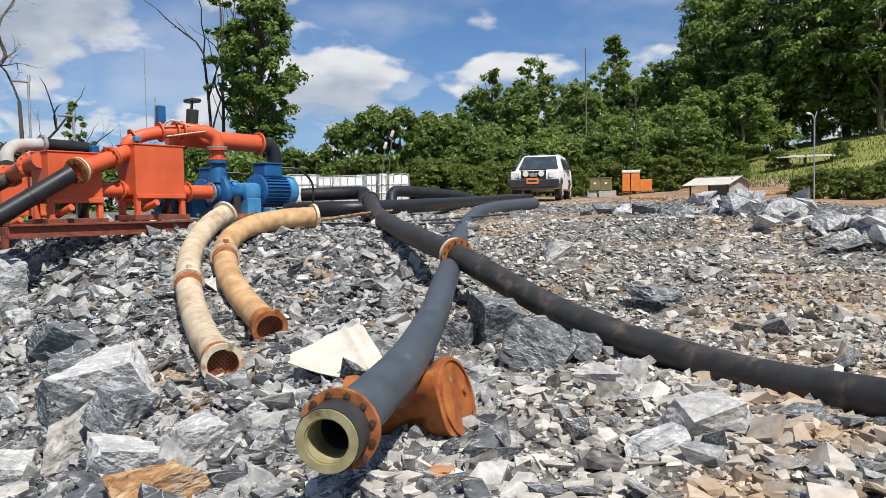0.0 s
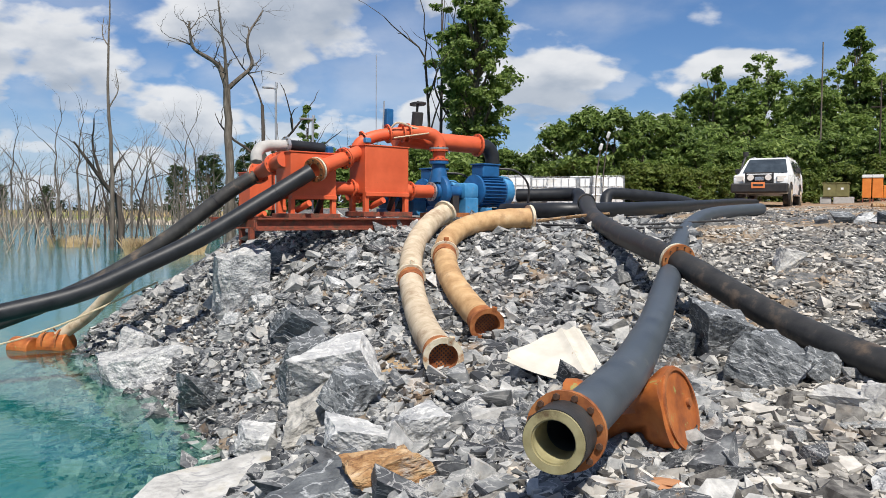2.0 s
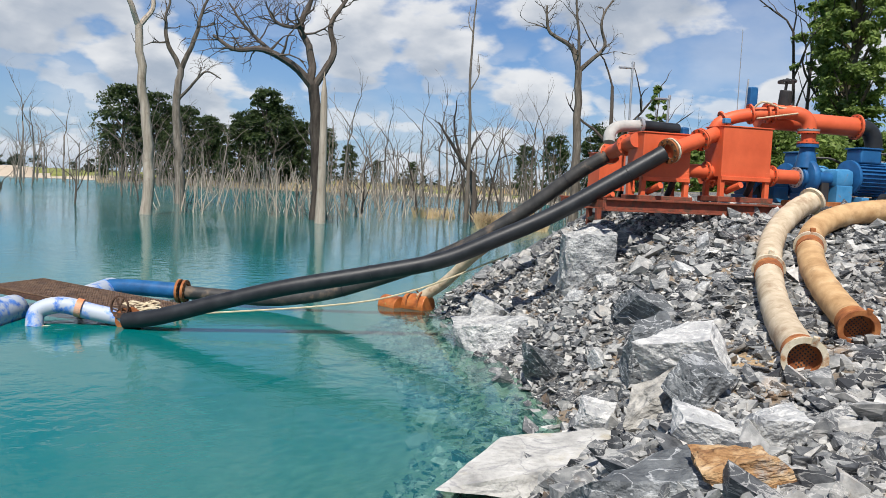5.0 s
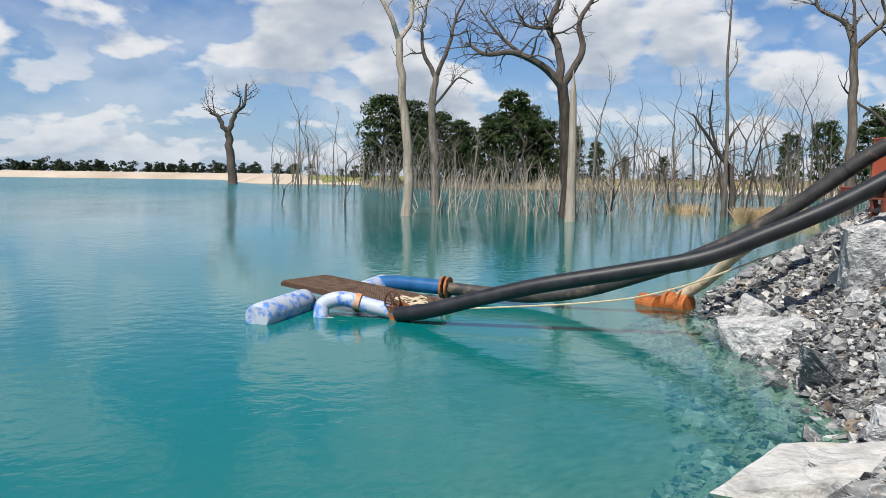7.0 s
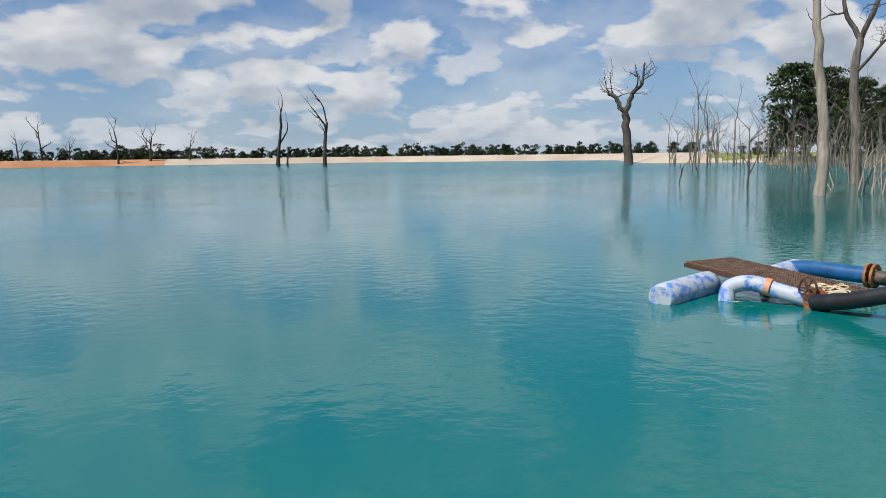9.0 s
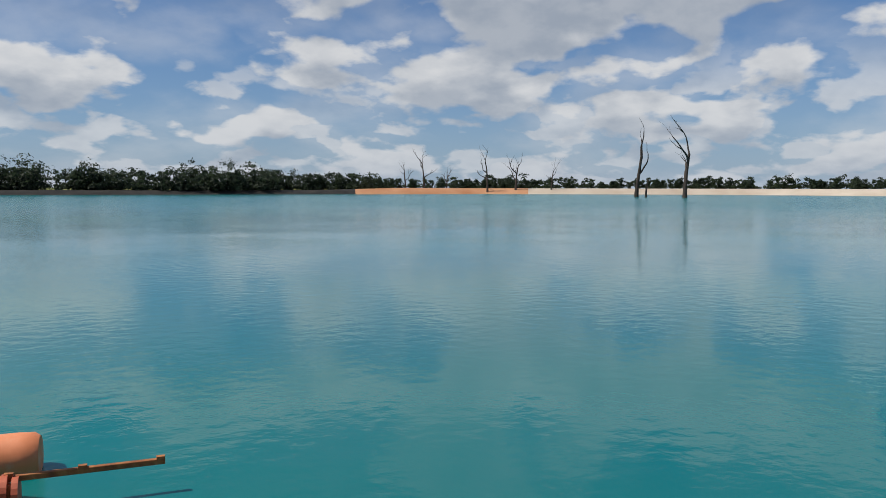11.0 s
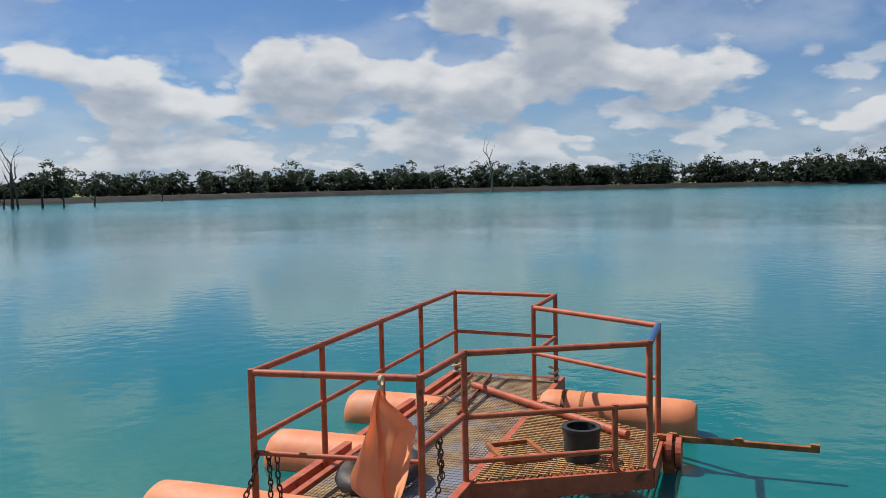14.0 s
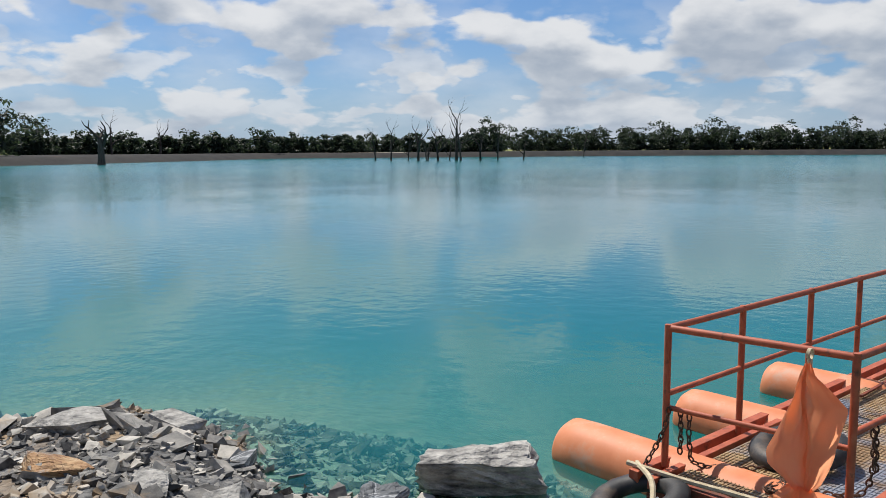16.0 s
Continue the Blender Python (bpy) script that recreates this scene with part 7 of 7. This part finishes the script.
# nearer broad-leaved trees behind the white tanks
SHRUB = live_tree(pose(*at_az(4.8, 45)), 31, tall_to(4.8, 45, 7.2), 2.3, "bushy green tree with large leaves behind the tanks", M_LEAF, 0.05, 50, 150, 0.16, "dome", 0.10, "trees behind the yard")
for az, d, el in ((2.9, 44, 7.2), (1.0, 46, 6.9), (6.9, 47, 6.4), (-0.8, 48, 6.6), (-2.4, 47, 5.2), (8.6, 50, 4.4), (-4.6, 50, 4.6), (-6.6, 51, 4.8), (-8.8, 52, 5.0), (-11.0, 52, 5.4), (-13.2, 51, 5.2), (-15.6, 51, 5.4), (-18, 50, 5.4), (10.4, 50, 4.6), (13.6, 52, 4.6), (16.5, 52, 5.0), (19.5, 52, 4.6), (22.5, 55, 4.2), (25.5, 56, 3.8)):
    x, y, z = at_az(az, d)
    s = tall_to(az, d, el) / tall_to(4.8, 45, 7.2)
    copy_thing(SHRUB, pose(x, y, z - 0.1, 0, 0, rt.uniform(0, 360)) @ Matrix.Diagonal((max(s, 0.8), max(s, 0.8), s, 1)))
BUSH = live_tree(pose(*at_az(1.6, 39)), 33, 1.9, 1.35, "yellow-green leafy shrub beside the yard", M_LEAFLIGHT, 0.02, 34, 130, 0.11, "dome", 0.05, "shrubs beside the yard")
for az, d, s in ((0.2, 39.5, 1.05), (-1.3, 40, 0.95), (3.0, 40, 0.8), (-2.5, 41, 0.9), (-4.2, 44, 1.0), (-9.2, 46, 0.9), (-11.4, 48, 1.1), (-13.6, 47, 1.2), (-15.6, 46, 1.0), (-17.4, 47, 1.1), (-24.0, 27.5, 0.42), (-25.2, 26.5, 0.50), (-26.4, 27, 0.5), (-27.4, 26, 0.5), (-28.6, 26.5, 0.55), (-30, 27, 0.6), (-22.6, 48, 0.6), (-20.0, 46, 0.7), (5, 40, 0.7), (-26.4, 49, 0.5), (-29, 38, 0.5), (-33, 42, 1.0)):
    x, y, z = at_az(az, d)
    copy_thing(BUSH, pose(x, y, z - 0.08, 0, 0, rt.uniform(0, 360)) @ Matrix.Scale(s, 4))
# the vine-hung tree, its neighbours and the brown dome
live_tree(pose(*at_az(12.6, 56)), 41, 16.8, 3.5, "tall tree wrapped in a thick column of green vines", M_LEAF, 0.10, 150, 190, 0.20, "column", 0.32, "trees behind the pumps")
live_tree(pose(*at_az(15.2, 58)), 42, 17.5, 1.6, "thin tree with dark tiers of foliage", M_LEAFDARK, 0.45, 22, 70, 0.17, "tiers", 0.13, "trees behind the pumps", M_DARKWOOD)
live_tree(pose(*at_az(19.8, 72)), 43, 6.9, 3.3, "round brownish green tree behind the pumps", M_LEAFBROWN, 0.25, 60, 150, 0.24, "dome", 0.2, "trees behind the pumps")
live_tree(pose(*at_az(16.8, 70)), 45, 6.2, 2.6, "green tree behind the pumps", M_LEAF, 0.2, 50, 120, 0.25, "dome", 0.2, "trees behind the pumps")
live_tree(pose(*at_az(24.4, 62)), 44, 11.5, 1.1, "thin leaning tree hung with vines", M_LEAF, 0.35, 26, 90, 0.20, "column", 0.12, "trees behind the pumps", M_DARKWOOD)
for az, d, h, r0, s in ((14.2, 57, 14, 0.16, 71), (16.0, 59, 17, 0.14, 72), (27.3, 68, 20, 0.24, 73), (22.6, 70, 9, 0.09, 74), (13.4, 56, 10, 0.1, 75)):
    dead_tree(pose(*at_az(az, d)), s, h, r0, "tall bare dark tree behind the pumps", M_DARKWOOD, 0.45, 2, 0.45, 0.03, 0.2)

# dead trees standing in the lake
def crooked_tree(az, x, y, z, r0, main, seed, label, mat=M_DARKWOOD, twigs=9, group="dead trees", name="dead_tree"):
    """A dead tree: a trunk and crooked main limbs (sideways, height), each set with bent twigs."""
    r = random.Random(seed)
    t = thing(name, pose(x, y, z, 0, 0, az), label, name.replace("_", " "), group)
    crown = bmesh.new()

    def twig(p, way, length, rad, level):
        pts, q = [p.copy()], p.copy()
        for i in range(4):
            way = (way + Vector((r.gauss(0, 0.34), r.gauss(0, 0.34), r.gauss(0.04, 0.30)))).normalized()
            q = q + way * length / 4
            pts.append(q.copy())
            if level and r.random() < 0.62:
                twig(q, (way + Vector((r.gauss(0, 0.8), r.gauss(0, 0.8), r.gauss(0.15, 0.5)))).normalized(), length * r.uniform(0.35, 0.6), rad * 0.5, level - 1)
        tube(pts, [rad, rad * 0.8, rad * 0.6, rad * 0.42, rad * 0.2], 5, bm=crown)

    for k, (thick, tip, chain_) in enumerate(main):
        deep, pts = 0.0, []
        for i, (a, h) in enumerate(chain_):
            deep += r.gauss(0, 0.35) * (i > 0) * (k > 0)
            pts.append(Vector((a, deep, h)))
        lie = glide(pts, 5)
        n = len(lie)
        bend = 0.5 * r0
        lie = [q + Vector((noise.noise((q.z * 0.9, seed, k)), noise.noise((q.z * 0.9, seed, k + 9)), 0)) * bend * (i > 0) for i, q in enumerate(lie)]
        rad = [r0 * (thick + (tip - thick) * i / (n - 1)) for i in range(n)]
        if k == 0:
            rad[0] *= 1.25
            part("trunk", tube(lie, rad, 11), mat, t, "", True)
            continue
        tube(lie, rad, 8, bm=crown)
        for j in range(twigs):
            i = r.randint(n // 3, n - 1)
            way = (lie[i] - lie[i - 1]).normalized()
            twig(lie[i], (way * 0.6 + Vector((r.gauss(0, 0.7), r.gauss(0, 0.7), r.gauss(0.35, 0.5)))).normalized(), r0 * r.uniform(3.0, 7.0), rad[i] * r.uniform(0.3, 0.55), 2)
    part("bare_crown", crown, mat, t, "", True)
    return t


dead_tree(pose(-36.0, 32.9, -0.6), 201, 9.6, 0.32, "broken pale bare trunk standing in the lake", M_PALEWOOD, 0.2, 0, lean=0.012)
crooked_tree(47.8, -39.0, 35.4, -0.6, 0.46, ((1.0, 0.75, ((0, 0), (-0.1, 4.5), (-0.5, 9.2))), (0.62, 0.2, ((-0.5, 9.0), (-1.8, 10.3), (-3.6, 11.0), (-5.2, 10.8), (-6.6, 11.6))), (0.34, 0.12, ((-2.8, 10.8), (-4.3, 12.0), (-5.9, 13.9))), (0.62, 0.15, ((-0.5, 9.0), (-0.8, 11.2), (-1.4, 13.2), (-0.4, 15.4), (0.1, 17.8))), (0.3, 0.12, ((-1.2, 12.7), (-2.8, 12.8), (-3.6, 13.9))), (0.55, 0.12, ((-0.4, 9.2), (0.7, 11.2), (0.5, 13.2), (1.8, 15.4), (2.4, 17.8)))), 202, "large forked dead tree with crooked bare limbs", M_DARKWOOD, 16)
crooked_tree(59.1, -45.3, 27.1, -0.6, 0.36, ((1.0, 0.62, ((0, 0), (0.1, 4), (-0.3, 8), (-0.6, 12.0))), (0.5, 0.16, ((-0.6, 11.9), (-1.3, 13.7), (-2.1, 15.2), (-2.2, 18))), (0.5, 0.16, ((-0.6, 11.9), (0.2, 13.2), (0.3, 15.0), (1.0, 18)))), 203, "tall pale forked dead tree in the lake", M_PALEWOOD, 6)
crooked_tree(56.9, -60.2, 39.3, -0.6, 0.44, ((1.0, 0.6, ((0, 0), (-0.2, 4), (-0.5, 8.9), (-0.2, 12.0))), (0.5, 0.15, ((-0.2, 11.8), (-1.3, 14.0), (-1.4, 16), (-0.9, 19))), (0.5, 0.15, ((-0.2, 11.8), (1.0, 15.0), (1.5, 17), (2.6, 19.5))), (0.3, 0.1, ((-0.4, 9.2), (1.0, 11.0), (1.9, 11.8), (3.0, 11.3)))), 204, "tall forked dead tree in the lake", M_DEADWOOD, 8)
crooked_tree(70.8, -195, 68, -0.8, 1.2, ((1.0, 0.75, ((0, 0), (-0.4, 6), (-1.2, 13.2))), (0.55, 0.3, ((-1.2, 13.0), (-3.5, 17.2), (-5.1, 18.2))), (0.6, 0.15, ((-1.2, 13.0), (0.7, 18.2), (2.9, 20.4), (3.3, 25.4)))), 205, "thick forked dead stump far out in the lake", M_DARKWOOD, 6)
dead_tree(pose(-264, -24, -0.8), 206, 22.0, 0.65, "thin dead trunk far out in the lake", M_DARKWOOD, 0.25, 2, 0.6, 0.03, 0.2, (1, 2))
dead_tree(pose(-249, -8.7, -0.8), 207, 22.5, 0.65, "forked dead tree far out in the lake", M_DARKWOOD, 0.35, 3, 0.5, 0.03, 0.2, (2, 2))
dead_tree(pose(-262, -21, -0.8), 208, 7.0, 0.4, "short dead stump far out in the lake", M_DARKWOOD, 0.3, 1)
crooked_tree(29.7, *at_az(29.7, 67), 0.40, ((1.0, 0.7, ((0, 0), (0, 7), (-0.2, 13.4))), (0.6, 0.18, ((-0.2, 13.3), (-0.9, 15.2), (-2.8, 16.6), (-3.0, 18.4))), (0.45, 0.15, ((-0.2, 13.3), (-0.3, 15.6), (-0.8, 20))), (0.55, 0.15, ((-0.2, 13.3), (0.8, 14.3), (1.8, 15.5), (1.4, 17.4), (2.7, 20)))), 209, "tall dead tree with a forked bare crown", M_DEADWOOD, 10)
crooked_tree(37.3, *at_az(37.3, 58), 0.17, ((1.0, 0.25, ((0, 0), (0.1, 6), (-0.1, 12), (0.1, 17.5))), (0.3, 0.1, ((0, 10.5), (0.5, 11.6), (0.4, 13))), (0.3, 0.1, ((0, 14.4), (-0.4, 15.2), (-0.3, 16.4)))), 210, "thin straight dead tree in the lake", M_DEADWOOD, 4)
crooked_tree(36.6, *at_az(36.6, 60), 0.30, ((1.0, 0.7, ((0, 0), (-0.1, 2), (-0.3, 4.6))), (0.6, 0.2, ((-0.3, 4.5), (-1.4, 5.8), (-2.2, 7.1), (-3.0, 8.2))), (0.4, 0.12, ((-1.3, 5.8), (-1.8, 7.8), (-1.7, 9.8))), (0.35, 0.12, ((-0.8, 5.2), (-0.4, 6.6), (0.2, 7.6)))), 211, "leaning dead tree with crooked limbs", M_DARKWOOD, 7)
dead_tree(pose(*at_az(-157.3, 167)), 212, 9.5, 0.8, "short forked dead stump far out in the lake", M_DARKWOOD, 0.6, 2, 0.4, 0.05, 0.2)
dead_tree(pose(*at_az(147.3, 300)), 213, 17.0, 0.5, "pale dead tree standing before the far dike", M_DEADWOOD, 0.3, 3, 0.4, 0.03, 0.2)
THIN = [dead_tree(pose(*at_az(33 + 5 * k, 95 + 12 * k)), 220 + k, h, r0, "thin bare dead tree in the flooded wood", m, sp, dp, fi, 0.05, 0.2, (1, 3), "thin dead trees", 6)
        for k, (h, r0, m, sp, dp, fi) in enumerate(((12, 0.14, M_DEADWOOD, 0.5, 3, 0.45), (8, 0.10, M_DARKWOOD, 0.6, 3, 0.4), (14, 0.16, M_DEADWOOD, 0.4, 3, 0.5), (5, 0.10, M_DEADWOOD, 0.5, 1, 0.5), (10, 0.12, M_DARKWOOD, 0.7, 3, 0.35), (6.5, 0.09, M_DEADWOOD, 0.3, 2, 0.5)))]
far_dead = []


def join_dead(placed):
    """Distant dead trees joined into one mesh of kind stuff."""
    vs, fs, base = [], [], 0
    for tree, m in placed:
        for ob in tree.children:
            me = ob.data
            me.calc_loop_triangles()
            co = np.empty(3 * len(me.vertices), np.float32)
            me.vertices.foreach_get("co", co)
            tri = np.empty(3 * len(me.loop_triangles), np.int32)
            me.loop_triangles.foreach_get("vertices", tri)
            m4 = np.array(m)
            vs.append(co.reshape(-1, 3) @ m4[:3, :3].T + m4[:3, 3])
            fs.append(tri.reshape(-1, 3) + base)
            base += len(me.vertices)
    tagged(new("dead_wood", mesh_of("dead_wood", np.concatenate(vs), np.concatenate(fs), M_DEADWOOD, True)), "bare grey dead trees crowding the flooded wood", "dead trees", kind="stuff")


for k in range(380):
    az = rt.uniform(26, 68) if k > 60 else rt.uniform(55, 68.5)
    d = rt.uniform(150, 222) if k < 130 else rt.uniform(60, 150)
    if d < 110 and az > 52 and rt.random() < 0.75:
        continue
    if d < 140 and az > 46 and rt.random() < 0.5:
        continue
    x, y, z = at_az(az, d)
    s = rt.uniform(0.6, 1.25) * (1.25 if d > 150 else 0.8)
    kind_, m = rt.choice(THIN), pose(x, y, min(z, -0.4) if z < 0 else z - 0.2, rt.gauss(0, 3), rt.gauss(0, 3), rt.uniform(0, 360)) @ Matrix.Scale(s, 4)
    if d < 105:
        copy_thing(kind_, m)
    else:
        far_dead.append((kind_, m))
join_dead(far_dead)
STOUT = [dead_tree(pose(*at_az(az, 182)), 240 + k, h, 0.34, "bare dead tree on the far shore", M_DARKWOOD, 0.4, 3, 0.5, 0.04, 0.2, (2, 3), "dead trees on the far shore", 6) for k, (az, h) in enumerate(((178.9, 14), (181.6, 11)))]
for k, (az, d, s) in enumerate(((183.5, 185, 0.7), (180.2, 178, 0.85), (178.6, 180, 0.8), (177.2, 180, 0.78), (176, 182, 0.6), (174.2, 190, 0.65), (170, 240, 0.6), (199, 240, 0.9), (202, 242, 0.8), (181, 184, 0.55), (184.6, 190, 0.55), (180.9, 185, 0.6), (182.3, 186, 0.5), (179.4, 184, 0.55), (110, 385, 1.3), (111.3, 385, 1.2), (105.5, 390, 1.5), (103.5, 392, 1.6), (101, 392, 1.0), (108.4, 388, 1.0))):
    x, y, z = at_az(az, d)
    copy_thing(STOUT[k % 2], pose(x, y, max(z - 0.3, -0.8), 0, 0, 50 * k) @ Matrix.Scale(s, 4))

# pale leaning stems round the large dead trees
STEM = crooked_tree(50, *at_az(50, 60), 0.06, ((1.0, 0.4, ((0, 0), (0.1, 1.4), (0.05, 3.0))), (0.5, 0.2, ((0.05, 2.0), (0.4, 2.7), (0.5, 3.4)))), 260, "pale broken stem leaning in the shallow lake", M_PALEWOOD, 2, "broken stems in the lake", "broken_stem")
for k in range(110):
    az, d = rt.gauss(49, 5.5), rt.uniform(54, 76)
    if not 38 < az < 60:
        continue
    x, y, z = at_az(az, d)
    h = rt.uniform(0.35, 1.3)
    copy_thing(STEM, pose(x, y, -0.2 if z < 0 else z, rt.gauss(0, 14), rt.gauss(0, 14), rt.uniform(0, 360)) @ Matrix.Diagonal((0.9, 0.9, h, 1)))
# flooded brush: stakes, twigs and reeds
r2 = np.random.RandomState(17)
bm_v, bm_f, base = [], [], 0
n = 2600
az = np.radians(r2.uniform(24, 62, n))
dd = r2.uniform(52, 205, n)
keep = ~((dd < 90) & (np.degrees(az) > 54)) & ((dd > 100) | (r2.uniform(0, 1, n) < 0.35))
az, dd = az[keep], dd[keep]
x, y = -dd * np.sin(az), dd * np.cos(az)
h = r2.lognormal(0.2, 0.6, len(x)) * np.where(dd > 120, 1.5, 1.0)
lean_x, lean_y = r2.normal(0, 0.16, len(x)) * h, r2.normal(0, 0.16, len(x)) * h
w = r2.uniform(0.02, 0.05, len(x)) * np.where(dd > 120, 2.0, 1.0)
z0 = np.where(ground_z(x, y) < 0, -0.3, ground_z(x, y) - 0.1)
ring = np.array([(1, 0), (-0.5, 0.87), (-0.5, -0.87)])
low = np.stack([np.stack([x + w * c, y + w * s, z0], 1) for c, s in ring], 1)
high = np.stack([np.stack([x + lean_x + 0.35 * w * c, y + lean_y + 0.35 * w * s, z0 + h + 0.3], 1) for c, s in ring], 1)
v = np.concatenate([low, high], 1).reshape(-1, 3)
f = np.array([(0, 1, 4, 3), (1, 2, 5, 4), (2, 0, 3, 5)])
tagged(new("dead_stakes", mesh_of("dead_stakes", v, (f[None] + 6 * np.arange(len(x))[:, None, None]).reshape(-1, 4), M_DEADWOOD)), "grey dead stems standing in the shallow lake", "dead stems", kind="stuff")


def blades(name, x, y, z, tall, wide, mat, label, category, lean=0.25, seed=3):
    r = np.random.RandomState(seed)
    n = len(x)
    a = r.uniform(0, 2 * math.pi, n)
    h = tall * r.uniform(0.5, 1.2, n)
    lx, ly = r.normal(0, lean, n) * h, r.normal(0, lean, n) * h
    dx, dy = wide * np.cos(a), wide * np.sin(a)
    v = np.stack([np.stack([x - dx, y - dy, z], 1), np.stack([x + dx, y + dy, z], 1), np.stack([x + 0.5 * lx + 0.6 * dx, y + 0.5 * ly + 0.6 * dy, z + 0.65 * h], 1), np.stack([x + lx, y + ly, z + h], 1)], 1)
    return tagged(new(name, mesh_of(name, v.reshape(-1, 3), np.arange(4 * n).reshape(-1, 4), mat)), label, category, kind="stuff")


def reed_patch(az0, az1, d0, d1, n, tall, seed):
    r = np.random.RandomState(seed)
    a, d = np.radians(r.uniform(az0, az1, n)), r.uniform(d0, d1, n)
    x, y = -d * np.sin(a), d * np.cos(a)
    return blades("reeds", x, y, np.where(ground_z(x, y) < 0, -0.1, ground_z(x, y)), tall, 0.03 * d0 / 50, M_DRYGRASS, "dry straw-coloured reeds at the water's edge", "reeds", 0.22, seed)


reed_patch(31.5, 36.5, 50, 58, 2600, 0.9, 1)
reed_patch(38, 41, 62, 72, 500, 0.7, 2)
reed_patch(28, 62, 172, 205, 2600, 1.5, 3)
x, y = r2.uniform(10.5, 34, 16000), r2.uniform(16, 52, 16000)
m = (x > 12.5 + np.sin(y * 0.6) + np.clip(0.12 * (y - 20), 0, 4)) & (y - 0.55 * x > 4)
blades("grass", x[m], y[m], ground_z(x[m], y[m]) - 0.02, 0.20, 0.03, M_LEAFLIGHT, "rough green grass on the rise beside the yard", "grass", 0.3, 5)

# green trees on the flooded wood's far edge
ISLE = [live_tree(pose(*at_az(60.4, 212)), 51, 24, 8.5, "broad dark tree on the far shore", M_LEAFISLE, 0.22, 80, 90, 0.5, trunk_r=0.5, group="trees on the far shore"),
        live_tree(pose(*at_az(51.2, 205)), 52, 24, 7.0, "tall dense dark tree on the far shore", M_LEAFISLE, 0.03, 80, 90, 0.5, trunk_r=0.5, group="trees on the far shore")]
for az, d, k, s in ((58.6, 216, 0, 0.92), (56.6, 214, 0, 0.80), (55.0, 210, 1, 0.70), (53.0, 212, 1, 0.74), (50.2, 214, 1, 0.82), (48.8, 210, 1, 0.66), (57.6, 205, 1, 0.5), (61.6, 205, 1, 0.28), (59.6, 203, 1, 0.26), (47.2, 212, 1, 0.6), (54, 200, 1, 0.4), (45.5, 214, 1, 0.45), (31, 150, 1, 0.5), (33, 165, 1, 0.42), (28, 120, 1, 0.5), (26, 105, 1, 0.45), (24, 90, 1, 0.42), (52, 222, 0, 0.7), (54.5, 220, 0, 0.62), (57.3, 222, 0, 0.75), (49.5, 222, 0, 0.7), (56, 206, 1, 0.36), (52.2, 206, 1, 0.36), (50, 206, 1, 0.36), (48, 206, 1, 0.32), (43.5, 216, 1, 0.3), (41, 214, 1, 0.3)):
    x, y, z = at_az(az, d)
    copy_thing(ISLE[k], pose(x, y, max(z, 0.2) - 0.2, 0, 0, rt.uniform(0, 360)) @ Matrix.Scale(s, 4))

# distant woods all round the lake
cs, rr = [], []
r3 = np.random.RandomState(23)
FAR = ((8, 70, 420, 3.5, 9, 90), (66, 108, 440, 4, 7, 220), (104, 116, 430, 4, 7, 34), (113, 122, 372, 5, 9, 60), (120, 178, 322, 6, 10.5, 430), (176, 208, 280, 4, 6.5, 260), (206, 240, 190, 8, 14, 90), (240, 330, 150, 10, 16, 150))
for a0, a1, d0, low_h, high_h, count in FAR:
    for k in range(count):
        a, d = math.radians(r3.uniform(a0, a1)), d0 + abs(r3.normal(0, 16))
        if 176 < math.degrees(a) < 208:
            d = 262 + abs(r3.normal(0, 14)) - 0.6 * (math.degrees(a) - 190)
        x, y = -d * math.sin(a), d * math.cos(a)
        if shore_distance(x, y) < 3:
            d += 40
            x, y = -d * math.sin(a), d * math.cos(a)
        hgt = r3.uniform(low_h, high_h) * (1.25 if r3.uniform() < 0.12 else 0.88)
        g = float(ground_z(x, y))
        for j in range(3):
            cs.append((x + r3.normal(0, 2.2), y + r3.normal(0, 2.2), g + r3.uniform(0.2, 0.28 * hgt)))
            rr.append(hgt * 0.28)
        for j in range(9):
            u = r3.uniform(0.02, 0.92)
            q = hgt * 0.34 * math.sqrt(max(0.05, 1 - (2 * u - 1.05) ** 2))
            cs.append((x + r3.normal(0, 0.55) * q, y + r3.normal(0, 0.55) * q, g + u * hgt))
            rr.append(hgt * r3.uniform(0.15, 0.25))
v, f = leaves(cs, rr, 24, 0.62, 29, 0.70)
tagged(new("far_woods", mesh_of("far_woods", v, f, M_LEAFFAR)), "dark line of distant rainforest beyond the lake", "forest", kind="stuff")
# undergrowth that fills the forest edge
cs, rr = [], []
for k in range(520):
    az, d = r3.uniform(-48, 30), r3.uniform(50, 70)
    d = d + 7 * smooth(-17, -21, az)
    x, y, z = at_az(az, d)
    if x < -22:
        continue
    cs.append((x, y, z + r3.uniform(0.2, 4.2 if az < -2 else 2.4)))
    rr.append(r3.uniform(0.8, 1.7))
v, f = leaves(cs, rr, 170, 0.18, 37, 0.8)
tagged(new("undergrowth", mesh_of("undergrowth", v, f, M_LEAF)), "dense green undergrowth along the forest edge", "undergrowth", kind="stuff")
# the same crushed slate underfoot, between the two banks
r4 = np.random.RandomState(41)
x, y = r4.uniform(-2.9, 6.0, 9000), r4.uniform(-4.8, 2.8, 9000)
m = shore_distance(x, y) > 0.1
x, y = x[m], y[m]
scatter("rubble", x, y, np.clip(r4.lognormal(-3.0, 0.5, len(x)), 0.02, 0.2), M_YARD, 0.3, 0.14, "flat crushed slate pieces trodden into the bank")
